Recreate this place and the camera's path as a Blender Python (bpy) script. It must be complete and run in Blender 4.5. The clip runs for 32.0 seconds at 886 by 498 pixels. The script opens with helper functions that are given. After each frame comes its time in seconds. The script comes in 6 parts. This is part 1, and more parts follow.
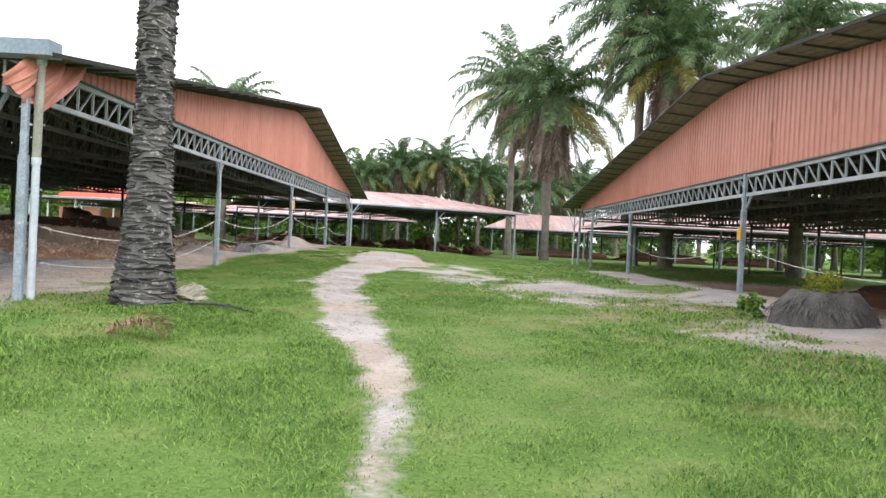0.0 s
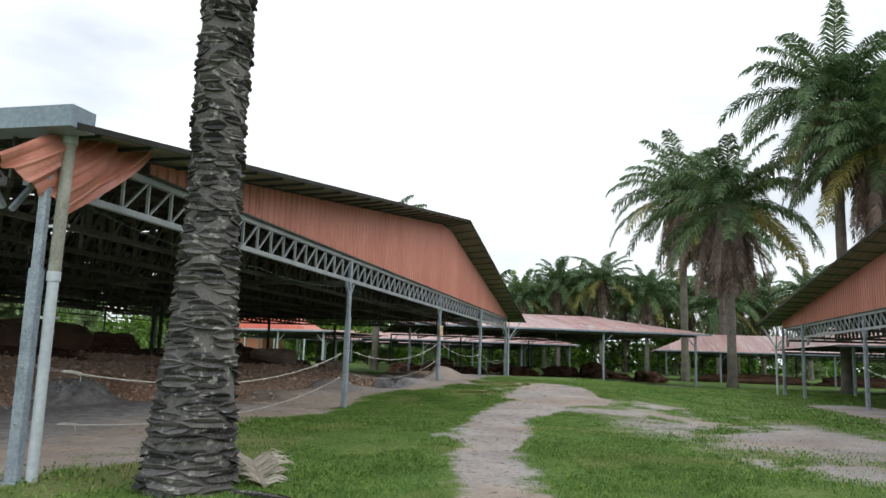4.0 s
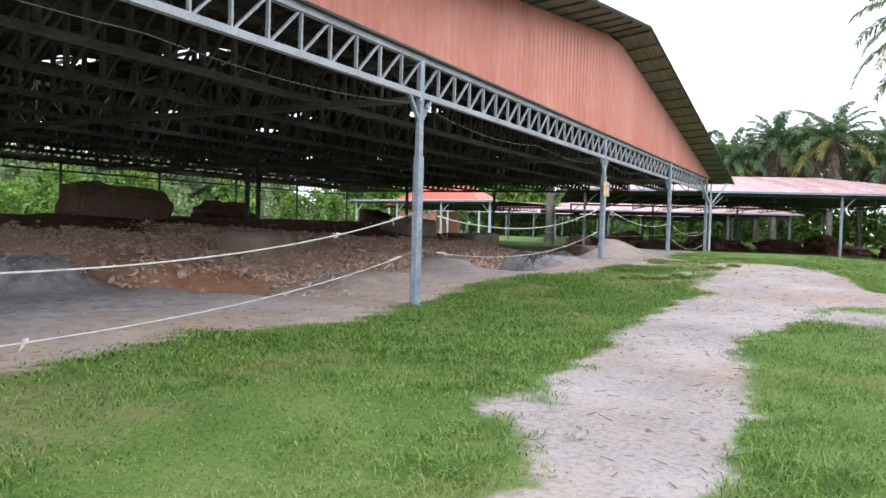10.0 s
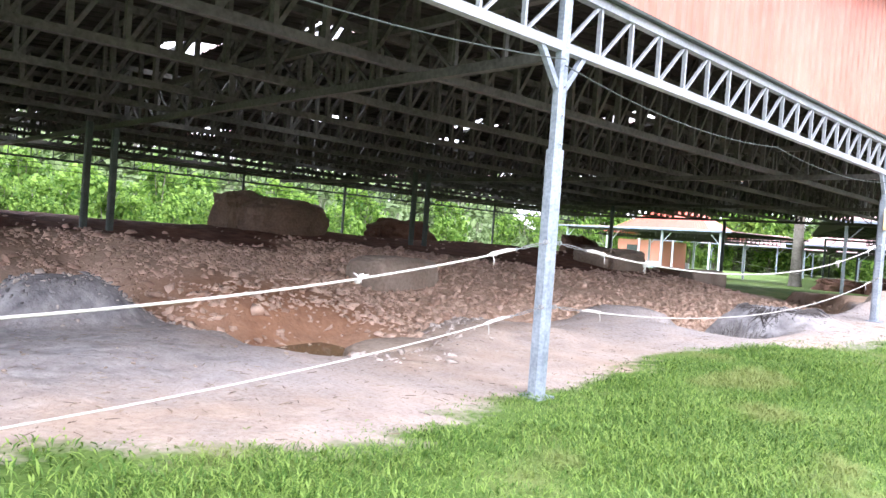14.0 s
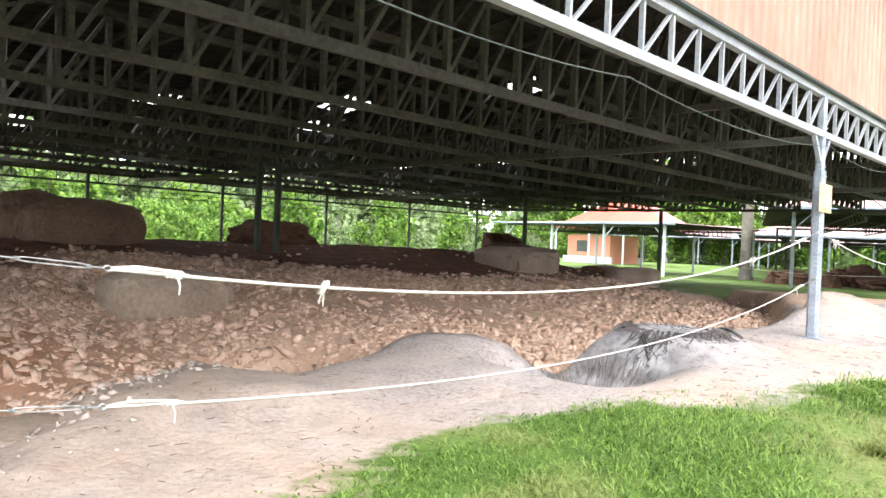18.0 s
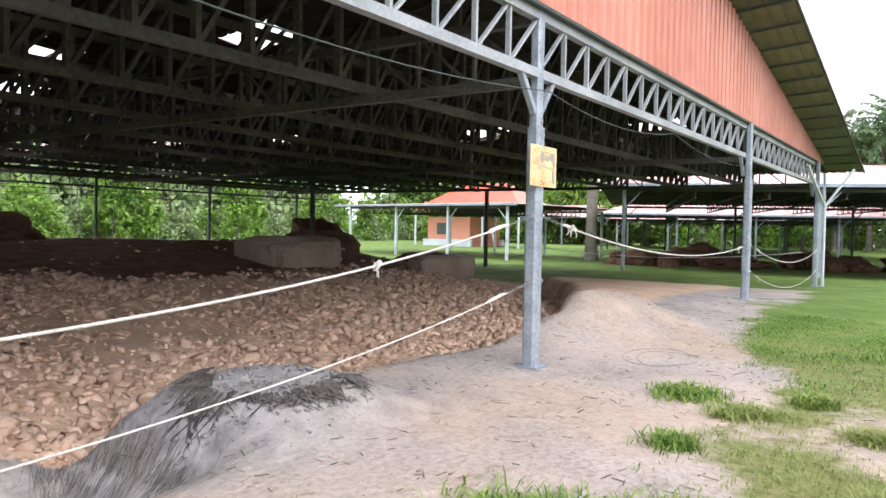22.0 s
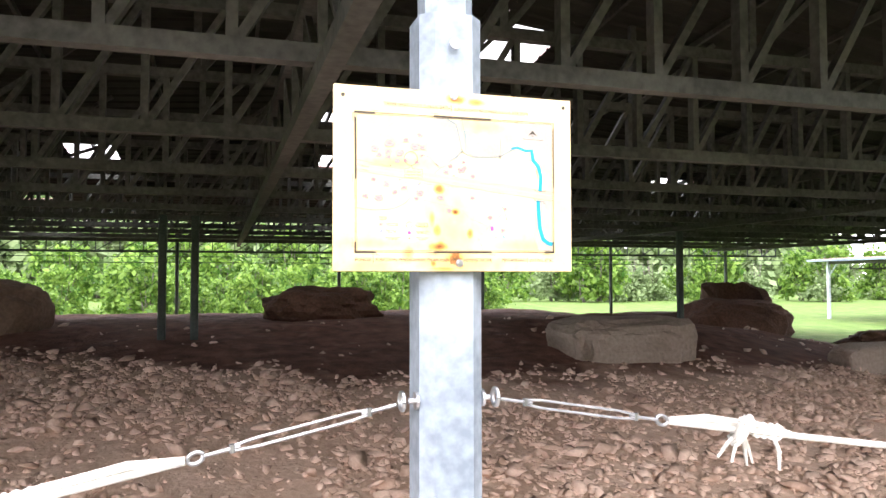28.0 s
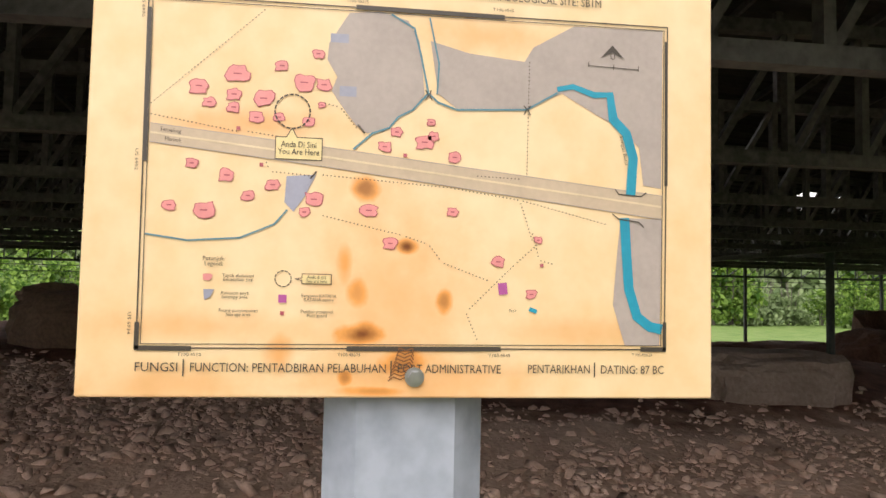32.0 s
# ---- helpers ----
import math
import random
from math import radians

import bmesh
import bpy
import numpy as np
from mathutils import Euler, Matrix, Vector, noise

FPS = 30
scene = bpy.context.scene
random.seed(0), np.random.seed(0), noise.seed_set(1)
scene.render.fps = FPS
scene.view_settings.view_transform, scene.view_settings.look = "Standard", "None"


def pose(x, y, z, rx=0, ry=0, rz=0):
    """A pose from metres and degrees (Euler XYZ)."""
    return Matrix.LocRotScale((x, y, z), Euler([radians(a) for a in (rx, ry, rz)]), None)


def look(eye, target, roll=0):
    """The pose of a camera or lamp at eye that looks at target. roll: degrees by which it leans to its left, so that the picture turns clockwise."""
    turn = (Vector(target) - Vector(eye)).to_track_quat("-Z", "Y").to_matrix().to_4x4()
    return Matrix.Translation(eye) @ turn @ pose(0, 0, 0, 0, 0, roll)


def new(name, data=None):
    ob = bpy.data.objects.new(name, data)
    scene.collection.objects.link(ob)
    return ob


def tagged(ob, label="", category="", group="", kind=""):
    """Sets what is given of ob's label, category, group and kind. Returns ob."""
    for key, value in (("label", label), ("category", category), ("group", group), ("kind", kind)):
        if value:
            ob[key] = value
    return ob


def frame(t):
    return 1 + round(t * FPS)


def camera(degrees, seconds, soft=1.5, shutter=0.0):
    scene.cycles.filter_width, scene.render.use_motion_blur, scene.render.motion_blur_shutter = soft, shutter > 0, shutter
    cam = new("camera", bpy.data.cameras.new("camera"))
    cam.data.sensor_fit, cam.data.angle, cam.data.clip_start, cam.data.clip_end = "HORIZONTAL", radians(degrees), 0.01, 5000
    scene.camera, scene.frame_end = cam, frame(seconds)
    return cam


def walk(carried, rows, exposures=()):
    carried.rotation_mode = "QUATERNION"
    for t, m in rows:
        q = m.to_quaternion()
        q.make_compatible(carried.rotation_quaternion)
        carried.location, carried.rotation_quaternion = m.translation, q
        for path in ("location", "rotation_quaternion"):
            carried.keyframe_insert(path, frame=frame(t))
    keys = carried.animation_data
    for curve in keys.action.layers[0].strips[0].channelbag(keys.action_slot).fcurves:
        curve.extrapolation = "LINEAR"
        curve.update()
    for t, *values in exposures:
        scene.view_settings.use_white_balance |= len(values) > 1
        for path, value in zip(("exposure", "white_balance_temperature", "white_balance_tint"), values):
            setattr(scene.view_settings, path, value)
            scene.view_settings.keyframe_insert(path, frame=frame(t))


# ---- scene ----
cam = camera(62.4, 32.0)
PATH = [
    (0, (6.733, -29.911, 1.098), (6.704, -27.911, 1.07), 2.9),
    (0.5, (6.702, -29.458, 1.127), (6.655, -27.46, 1.058), 1.6),
    (1, (6.631, -29.059, 1.115), (6.561, -27.062, 1.041), 3.9),
    (1.5, (6.635, -28.632, 1.097), (6.677, -26.634, 1.018), 3.8),
    (2, (6.621, -28.02, 1.088), (6.591, -26.024, 0.958), 4.5),
    (2.5, (6.498, -27.4, 1.116), (6.381, -25.408, 0.994), 4.0),
    (3, (6.43, -26.861, 1.159), (6.237, -24.873, 1.258), 3.7),
    (3.5, (6.329, -26.22, 1.211), (5.94, -24.279, 1.502), 1.8),
    (4, (6.176, -25.638, 1.252), (5.715, -23.713, 1.543), 1.9),
    (4.5, (6.141, -24.936, 1.192), (5.419, -23.095, 1.491), 2.8),
    (6.5, (6.075, -22.322, 1.13), (5.39, -20.45, 1.284), 1.0),
    (7, (5.993, -21.724, 1.095), (5.309, -19.847, 1.179), 1.4),
    (7.5, (5.937, -21.154, 1.123), (5.284, -19.266, 1.208), 1.3),
    (8, (5.86, -20.553, 1.134), (5.19, -18.671, 1.225), 1.5),
    (8.5, (5.696, -19.983, 1.118), (5.038, -18.096, 1.187), 1.4),
    (9, (5.639, -19.417, 1.11), (4.932, -17.547, 1.165), 1.7),
    (9.5, (5.466, -18.815, 1.123), (4.744, -16.95, 1.085), 1.8),
    (10, (5.276, -18.218, 1.145), (4.326, -16.459, 1.08), 1.6),
    (10.5, (5.019, -17.714, 1.172), (3.747, -16.172, 1.107), 1.4),
    (11, (4.829, -17.323, 1.263), (3.407, -15.921, 1.155), 1.5),
    (11.5, (4.652, -16.802, 1.336), (3.091, -15.561, 1.186), 1.1),
    (12, (4.42, -16.275, 1.377), (2.819, -15.085, 1.223), 1.3),
    (12.5, (4.19, -15.818, 1.392), (2.54, -14.693, 1.285), 2.0),
    (13, (4.003, -15.31, 1.355), (2.342, -14.199, 1.288), 2.1),
    (13.5, (3.902, -14.775, 1.304), (2.339, -13.529, 1.263), 4.3),
    (14, (3.851, -14.201, 1.29), (2.413, -12.811, 1.26), 4.3),
    (16.5, (3.134, -11.493, 1.427), (1.657, -10.144, 1.405), 0.9),
    (17, (3.014, -11.021, 1.452), (1.474, -9.746, 1.46), 2.1),
    (17.5, (2.974, -10.487, 1.453), (1.442, -9.201, 1.443), 2.7),
    (18, (2.937, -9.924, 1.435), (1.56, -8.474, 1.413), 2.4),
    (18.5, (2.966, -9.446, 1.432), (1.841, -7.793, 1.395), 2.6),
    (19, (3.026, -8.961, 1.478), (1.934, -7.288, 1.39), 2.5),
    (19.5, (3.069, -8.433, 1.475), (2.155, -6.656, 1.387), 1.7),
    (20, (3.125, -7.881, 1.492), (2.273, -6.076, 1.38), 1.9),
    (20.5, (3.051, -7.342, 1.525), (2.21, -5.531, 1.419), -3.0),
    (21, (3.049, -6.801, 1.553), (2.214, -4.985, 1.476), -0.5),
    (21.5, (3.031, -6.267, 1.557), (2.095, -4.501, 1.491), 0.9),
    (22, (3.011, -5.746, 1.62), (1.871, -4.104, 1.561), 1.1),
    (22.5, (3.028, -5.259, 1.707), (1.707, -3.759, 1.639), 3.1),
    (23, (3.085, -4.764, 1.728), (1.687, -3.336, 1.653), 1.1),
    (23.5, (2.897, -4.317, 1.712), (1.508, -2.88, 1.642), 2.2),
    (24, (2.938, -3.787, 1.722), (1.376, -2.543, 1.617), 0.3),
    (24.5, (3.022, -3.259, 1.777), (1.445, -2.035, 1.66), 0.4),
    (25, (3.051, -2.701, 1.849), (1.334, -1.683, 1.726), 0.4),
    (25.5, (2.853, -2.252, 1.936), (1.073, -1.347, 1.818), -0.7),
    (27.5, (1.806, -0.721, 1.911), (-0.097, -0.106, 1.927), 1.8),
    (28, (1.44, -0.46, 1.976), (-0.472, 0.119, 2.057), -0.1),
    (28.5, (1.159, -0.235, 2.016), (-0.789, 0.209, 2.109), -0.6),
    (29, (0.854, -0.082, 2.052), (-1.128, 0.124, 2.223), -0.4),
    (29.5, (0.69, -0.073, 2.084), (-1.297, 0.09, 2.247), -0.4),
    (30, (0.638, -0.089, 2.087), (-1.353, 0.035, 2.232), 0.3),
    (30.5, (0.621, -0.086, 2.083), (-1.37, 0.028, 2.236), 0.5),
    (31, (0.613, -0.095, 2.079), (-1.379, 0.013, 2.228), 1.1),
    (31.5, (0.623, -0.079, 2.07), (-1.367, 0.067, 2.206), 1.1),
    (32, (0.648, -0.069, 2.071), (-1.331, 0.188, 2.19), 1.2),
]
EXPOSE = [(0, 0.5, 6550, 12), (2.4, 0.5, 6600, 12), (3.1, 0.75, 6500, 11), (4, -0.4, 6450, 8), (4.5, -0.4, 6450, 9), (6.5, 0.2, 6300, 12), (9, 0.4, 6150, 15), (10, 0.45, 6150, 16), (11, 1.1, 6100, 20), (12, 1.6, 6000, 22), (14.5, 1.75, 6100, 22), (17, 1.85, 6450, 15),
          (18, 1.7, 6600, 14), (19, 1.4, 6550, 14), (20, 1.1, 6500, 15), (22, 0.9, 6500, 16), (23, 1.4, 6600, 14), (24, 1.6, 6600, 17), (26, 1.65, 6600, 20), (28, 1.75, 6500, 19), (28.8, 1.4, 6850, 18), (29.1, 1.1, 7050, 19), (29.6, 0.5, 7000, 20), (32, 0.42, 7000, 20)]
walk(cam, [(t, look(eye, target, roll)) for t, eye, target, roll in PATH], EXPOSE)

# ---------------------------------------------------------------- world and sun
world = bpy.data.worlds.new("overcast_sky")
scene.world = world
world.use_nodes = True
wn, wl = world.node_tree.nodes, world.node_tree.links
wn.clear()
w_out = wn.new("ShaderNodeOutputWorld")
w_bg = wn.new("ShaderNodeBackground")
w_sky = wn.new("ShaderNodeTexSky")
w_sky.sky_type = "NISHITA"
w_sky.sun_disc = False
w_sky.sun_elevation = radians(38)
w_sky.sun_rotation = radians(112)
w_co = wn.new("ShaderNodeTexCoord")
w_map = wn.new("ShaderNodeMapping")
w_map.inputs["Scale"].default_value = (1.0, 1.0, 2.6)
w_map.inputs["Location"].default_value = (0.35, 0.1, 0.0)
w_noise = wn.new("ShaderNodeTexNoise")
w_noise.inputs["Scale"].default_value = 2.2
w_noise.inputs["Detail"].default_value = 6.0
w_ramp = wn.new("ShaderNodeValToRGB")
w_ramp.color_ramp.elements[0].position = 0.34
w_ramp.color_ramp.elements[0].color = (0.6, 0.6, 0.6, 1)
w_ramp.color_ramp.elements[1].position = 0.5
w_mix = wn.new("ShaderNodeMix")
w_mix.data_type = "RGBA"
w_mix.inputs["B"].default_value = (9.8, 10.15, 10.65, 1)
wl.new(w_co.outputs["Generated"], w_map.inputs["Vector"])
wl.new(w_map.outputs["Vector"], w_noise.inputs["Vector"])
wl.new(w_noise.outputs["Fac"], w_ramp.inputs["Fac"])
wl.new(w_ramp.outputs["Color"], w_mix.inputs["Factor"])
wl.new(w_sky.outputs["Color"], w_mix.inputs["A"])
wl.new(w_mix.outputs["Result"], w_bg.inputs["Color"])
w_bg.inputs["Strength"].default_value = 0.15
wl.new(w_bg.outputs["Background"], w_out.inputs["Surface"])

sun = new("sun", bpy.data.lights.new("sun", "SUN"))
sun.data.energy = 1.2
sun.data.angle = radians(50)
sun.data.color = (1.0, 0.975, 0.94)
sun.matrix_world = look((0, 0, 31), (-37, 14, 0))


# ---------------------------------------------------------------- materials
def rgb(c):
    return (c[0], c[1], c[2], 1.0)


def surface(name, dark, light, rough=0.8, metal=0.0, scale=3.0, fine=40.0, bump=0.25, dist=0.01, spread=(0.35, 0.65),
            speck=None, stretch=(1, 1, 1), per_object=0.0, per_island=0.0, spec=0.5, coords="Object"):
    """A procedural surface: two scales of colour variation and a fine relief."""
    m = bpy.data.materials.new(name)
    m.use_nodes = True
    n, k = m.node_tree.nodes, m.node_tree.links
    b = n["Principled BSDF"]
    co = n.new("ShaderNodeTexCoord")
    mp = n.new("ShaderNodeMapping")
    mp.inputs["Scale"].default_value = stretch
    k.new(co.outputs[coords], mp.inputs["Vector"])
    big = n.new("ShaderNodeTexNoise")
    big.inputs["Scale"].default_value = scale
    big.inputs["Detail"].default_value = 5
    small = n.new("ShaderNodeTexNoise")
    small.inputs["Scale"].default_value = fine
    small.inputs["Detail"].default_value = 4
    k.new(mp.outputs["Vector"], big.inputs["Vector"])
    k.new(mp.outputs["Vector"], small.inputs["Vector"])
    add = n.new("ShaderNodeMath")
    add.operation = "MULTIPLY_ADD"
    add.inputs[1].default_value = 0.45
    k.new(small.outputs["Fac"], add.inputs[0])
    sc = n.new("ShaderNodeMath")
    sc.operation = "MULTIPLY"
    sc.inputs[1].default_value = 0.55
    k.new(big.outputs["Fac"], sc.inputs[0])
    k.new(sc.outputs[0], add.inputs[2])
    last = add
    if per_object or per_island:
        src = n.new("ShaderNodeObjectInfo").outputs["Random"] if per_object else n.new("ShaderNodeNewGeometry").outputs["Random Per Island"]
        ma = n.new("ShaderNodeMath")
        ma.operation = "MULTIPLY_ADD"
        ma.inputs[1].default_value = per_object or per_island
        k.new(src, ma.inputs[0])
        sub = n.new("ShaderNodeMath")
        sub.operation = "SUBTRACT"
        sub.inputs[1].default_value = (per_object or per_island) * 0.5
        k.new(last.outputs[0], sub.inputs[0])
        k.new(sub.outputs[0], ma.inputs[2])
        last = ma
    ramp = n.new("ShaderNodeValToRGB")
    e = ramp.color_ramp.elements
    e[0].position, e[0].color = spread[0], rgb(dark)
    e[1].position, e[1].color = spread[1], rgb(light)
    k.new(last.outputs[0], ramp.inputs["Fac"])
    colour = ramp.outputs["Color"]
    if speck:
        vo = n.new("ShaderNodeTexNoise")
        vo.inputs["Scale"].default_value = speck[1]
        vo.inputs["Detail"].default_value = 3
        k.new(mp.outputs["Vector"], vo.inputs["Vector"])
        r2 = n.new("ShaderNodeValToRGB")
        r2.color_ramp.elements[0].position, r2.color_ramp.elements[1].position = speck[2], speck[2] + 0.06
        k.new(vo.outputs["Fac"], r2.inputs["Fac"])
        mx = n.new("ShaderNodeMix")
        mx.data_type = "RGBA"
        k.new(r2.outputs["Color"], mx.inputs["Factor"])
        k.new(colour, mx.inputs["A"])
        mx.inputs["B"].default_value = rgb(speck[0])
        colour = mx.outputs["Result"]
    k.new(colour, b.inputs["Base Color"])
    b.inputs["Roughness"].default_value = rough
    b.inputs["Metallic"].default_value = metal
    b.inputs["Specular IOR Level"].default_value = spec
    if bump:
        bp = n.new("ShaderNodeBump")
        bp.inputs["Strength"].default_value = bump
        bp.inputs["Distance"].default_value = dist
        k.new(small.outputs["Fac"], bp.inputs["Height"])
        k.new(bp.outputs["Normal"], b.inputs["Normal"])
    return m


def leafy(name, dark, light, rough=0.55, translucency=0.35, per_island=0.5, speck=None, spread=(0.25, 0.75)):
    """A leaf that lets some light through, varied leaf by leaf."""
    m = surface(name, dark, light, rough=rough, scale=0.9, fine=14, bump=0.0, per_island=per_island, spread=spread, spec=0.35, speck=speck)
    n, k = m.node_tree.nodes, m.node_tree.links
    b, out = n["Principled BSDF"], n["Material Output"]
    tr = n.new("ShaderNodeBsdfTranslucent")
    k.new(b.inputs["Base Color"].links[0].from_socket, tr.inputs["Color"])
    mx = n.new("ShaderNodeMixShader")
    mx.inputs["Fac"].default_value = translucency
    k.new(b.outputs[0], mx.inputs[1])
    k.new(tr.outputs[0], mx.inputs[2])
    k.new(mx.outputs[0], out.inputs["Surface"])
    return m


M_GALV = surface("galvanised_steel", (0.29, 0.32, 0.35), (0.50, 0.54, 0.57), rough=0.5, metal=0.25, scale=1.6, fine=30, bump=0.08,
                 dist=0.002, speck=((0.30, 0.20, 0.13), 7.0, 0.72))
M_POST = surface("galvanised_post_steel", (0.22, 0.265, 0.315), (0.43, 0.495, 0.565), rough=0.48, metal=0.2, scale=4.5, fine=36, bump=0.14,
                 dist=0.002, speck=((0.40, 0.45, 0.50), 14.0, 0.70))
# pale steel under the roofs, its colour lowered to carry the shade there
M_INNER = surface("shade_dark_inner_steel", (0.04, 0.04, 0.037), (0.14, 0.139, 0.128), rough=0.65, metal=0.2, scale=1.0, fine=20, bump=0.05, dist=0.002)
M_DARKPOST = surface("dark_green_steel", (0.03, 0.045, 0.04), (0.08, 0.10, 0.09), rough=0.55, scale=2, fine=30, bump=0.05, dist=0.002)
M_ORANGE = surface("orange_sheet_metal", (0.50, 0.18, 0.125), (0.63, 0.275, 0.205), rough=0.36, metal=0.0, scale=0.35, fine=5, bump=0.05,
                   dist=0.004, stretch=(1, 2.2, 0.5), speck=((0.36, 0.12, 0.07), 1.3, 0.68))
M_ROOFTOP = surface("weathered_red_roof_sheet", (0.38, 0.165, 0.14), (0.62, 0.40, 0.375), rough=0.36, scale=0.35, fine=3.5, bump=0.05,
                    dist=0.004, stretch=(5, 0.3, 0.3), speck=((0.55, 0.48, 0.475), 0.9, 0.58))
M_ROOFRED = surface("clean_red_roof_sheet", (0.52, 0.10, 0.06), (0.66, 0.17, 0.10), rough=0.45, scale=0.4, fine=4, bump=0.05, dist=0.004)
# underside colour taken near black to put the roof's shade into it
M_UNDER = surface("shade_dark_underside", (0.012, 0.012, 0.010), (0.036, 0.035, 0.028), rough=0.75, scale=0.5, fine=6, bump=0.05, dist=0.004)
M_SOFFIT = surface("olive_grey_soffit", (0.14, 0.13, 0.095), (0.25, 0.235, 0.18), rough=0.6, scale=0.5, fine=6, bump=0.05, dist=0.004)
M_SKYLIGHT = bpy.data.materials.new("clear_roof_sheet")
M_SKYLIGHT.use_nodes = True
_n, _k = M_SKYLIGHT.node_tree.nodes, M_SKYLIGHT.node_tree.links
_t = _n.new("ShaderNodeBsdfTransparent")
_t.inputs["Color"].default_value = (0.8, 0.82, 0.8, 1)
_k.new(_t.outputs[0], _n["Material Output"].inputs["Surface"])
M_SAND = surface("pale_sand", (0.40, 0.34, 0.29), (0.62, 0.56, 0.51), rough=0.95, scale=0.7, fine=22, bump=0.5, dist=0.02)
M_STONE = surface("red_brown_rubble_stone", (0.46, 0.315, 0.23), (0.74, 0.555, 0.435), rough=0.95, scale=2.0, fine=26, bump=0.6, dist=0.015,
                  per_island=0.35, per_object=0.0, spread=(0.3, 0.7))
M_STONE_ONE = surface("loose_rubble_stone", (0.46, 0.315, 0.23), (0.74, 0.555, 0.435), rough=0.95, scale=2.0, fine=26, bump=0.6, dist=0.015,
                      per_object=0.5, spread=(0.3, 0.7))
M_EARTH = surface("dark_red_earth", (0.075, 0.038, 0.024), (0.19, 0.10, 0.065), rough=0.95, scale=1.5, fine=18, bump=0.6, dist=0.04)
M_CLAY = surface("brown_clay_block", (0.25, 0.195, 0.15), (0.44, 0.36, 0.29), rough=0.95, scale=1.2, fine=18, bump=0.5, dist=0.02)
M_BARK = surface("grey_palm_bark", (0.03, 0.029, 0.03), (0.165, 0.157, 0.152), rough=0.9, scale=3.0, fine=30, bump=0.7, dist=0.02,
                 speck=((0.36, 0.36, 0.33), 12.0, 0.61), per_island=0.35)
M_FARBARK = surface("pale_palm_bark", (0.10, 0.09, 0.075), (0.27, 0.25, 0.21), rough=0.9, scale=2.0, fine=16, bump=0.6, dist=0.03)
M_FROND = leafy("green_palm_leaf", (0.035, 0.085, 0.034), (0.18, 0.275, 0.115), rough=0.42, translucency=0.28)
M_FROND_YELLOW = leafy("yellowing_palm_leaf", (0.14, 0.16, 0.04), (0.38, 0.34, 0.10))
M_FROND_DRY = leafy("dry_palm_leaf", (0.11, 0.085, 0.07), (0.36, 0.285, 0.23), translucency=0.2)
M_SHRUB = leafy("bright_shrub_leaf", (0.05, 0.13, 0.02), (0.27, 0.43, 0.08), translucency=0.45)
# shrub leaf for distant foliage, with haze mixed into its colour
M_SHRUB_FAR = leafy("hazy_far_leaf", (0.13, 0.20, 0.08), (0.32, 0.42, 0.20), translucency=0.3)
M_BLADE = leafy("grass_blade", (0.078, 0.178, 0.03), (0.295, 0.44, 0.10), translucency=0.35, per_island=0.8, speck=((0.30, 0.36, 0.12), 0.55, 0.58), spread=(0.3, 0.72))
M_ROPE = surface("white_nylon_rope", (0.52, 0.50, 0.46), (0.80, 0.79, 0.76), rough=0.8, scale=9, fine=90, bump=0.6, dist=0.004)
M_STEELBRIGHT = surface("zinc_plated_steel", (0.45, 0.46, 0.47), (0.72, 0.73, 0.74), rough=0.3, metal=0.9, scale=8, fine=60, bump=0.05, dist=0.001)
M_STUMP = surface("charred_grey_palm_stump", (0.04, 0.036, 0.034), (0.17, 0.155, 0.148), rough=0.95, scale=4, fine=40, bump=0.7, dist=0.02, stretch=(1, 1, 0.3))
M_GUTTER = surface("blue_grey_gutter_metal", (0.20, 0.26, 0.33), (0.36, 0.43, 0.50), rough=0.5, scale=1.2, fine=20, bump=0.05, dist=0.002)
M_WHITE = surface("white_painted_metal", (0.46, 0.52, 0.58), (0.66, 0.71, 0.76), rough=0.5, scale=1.2, fine=20, bump=0.05, dist=0.002)


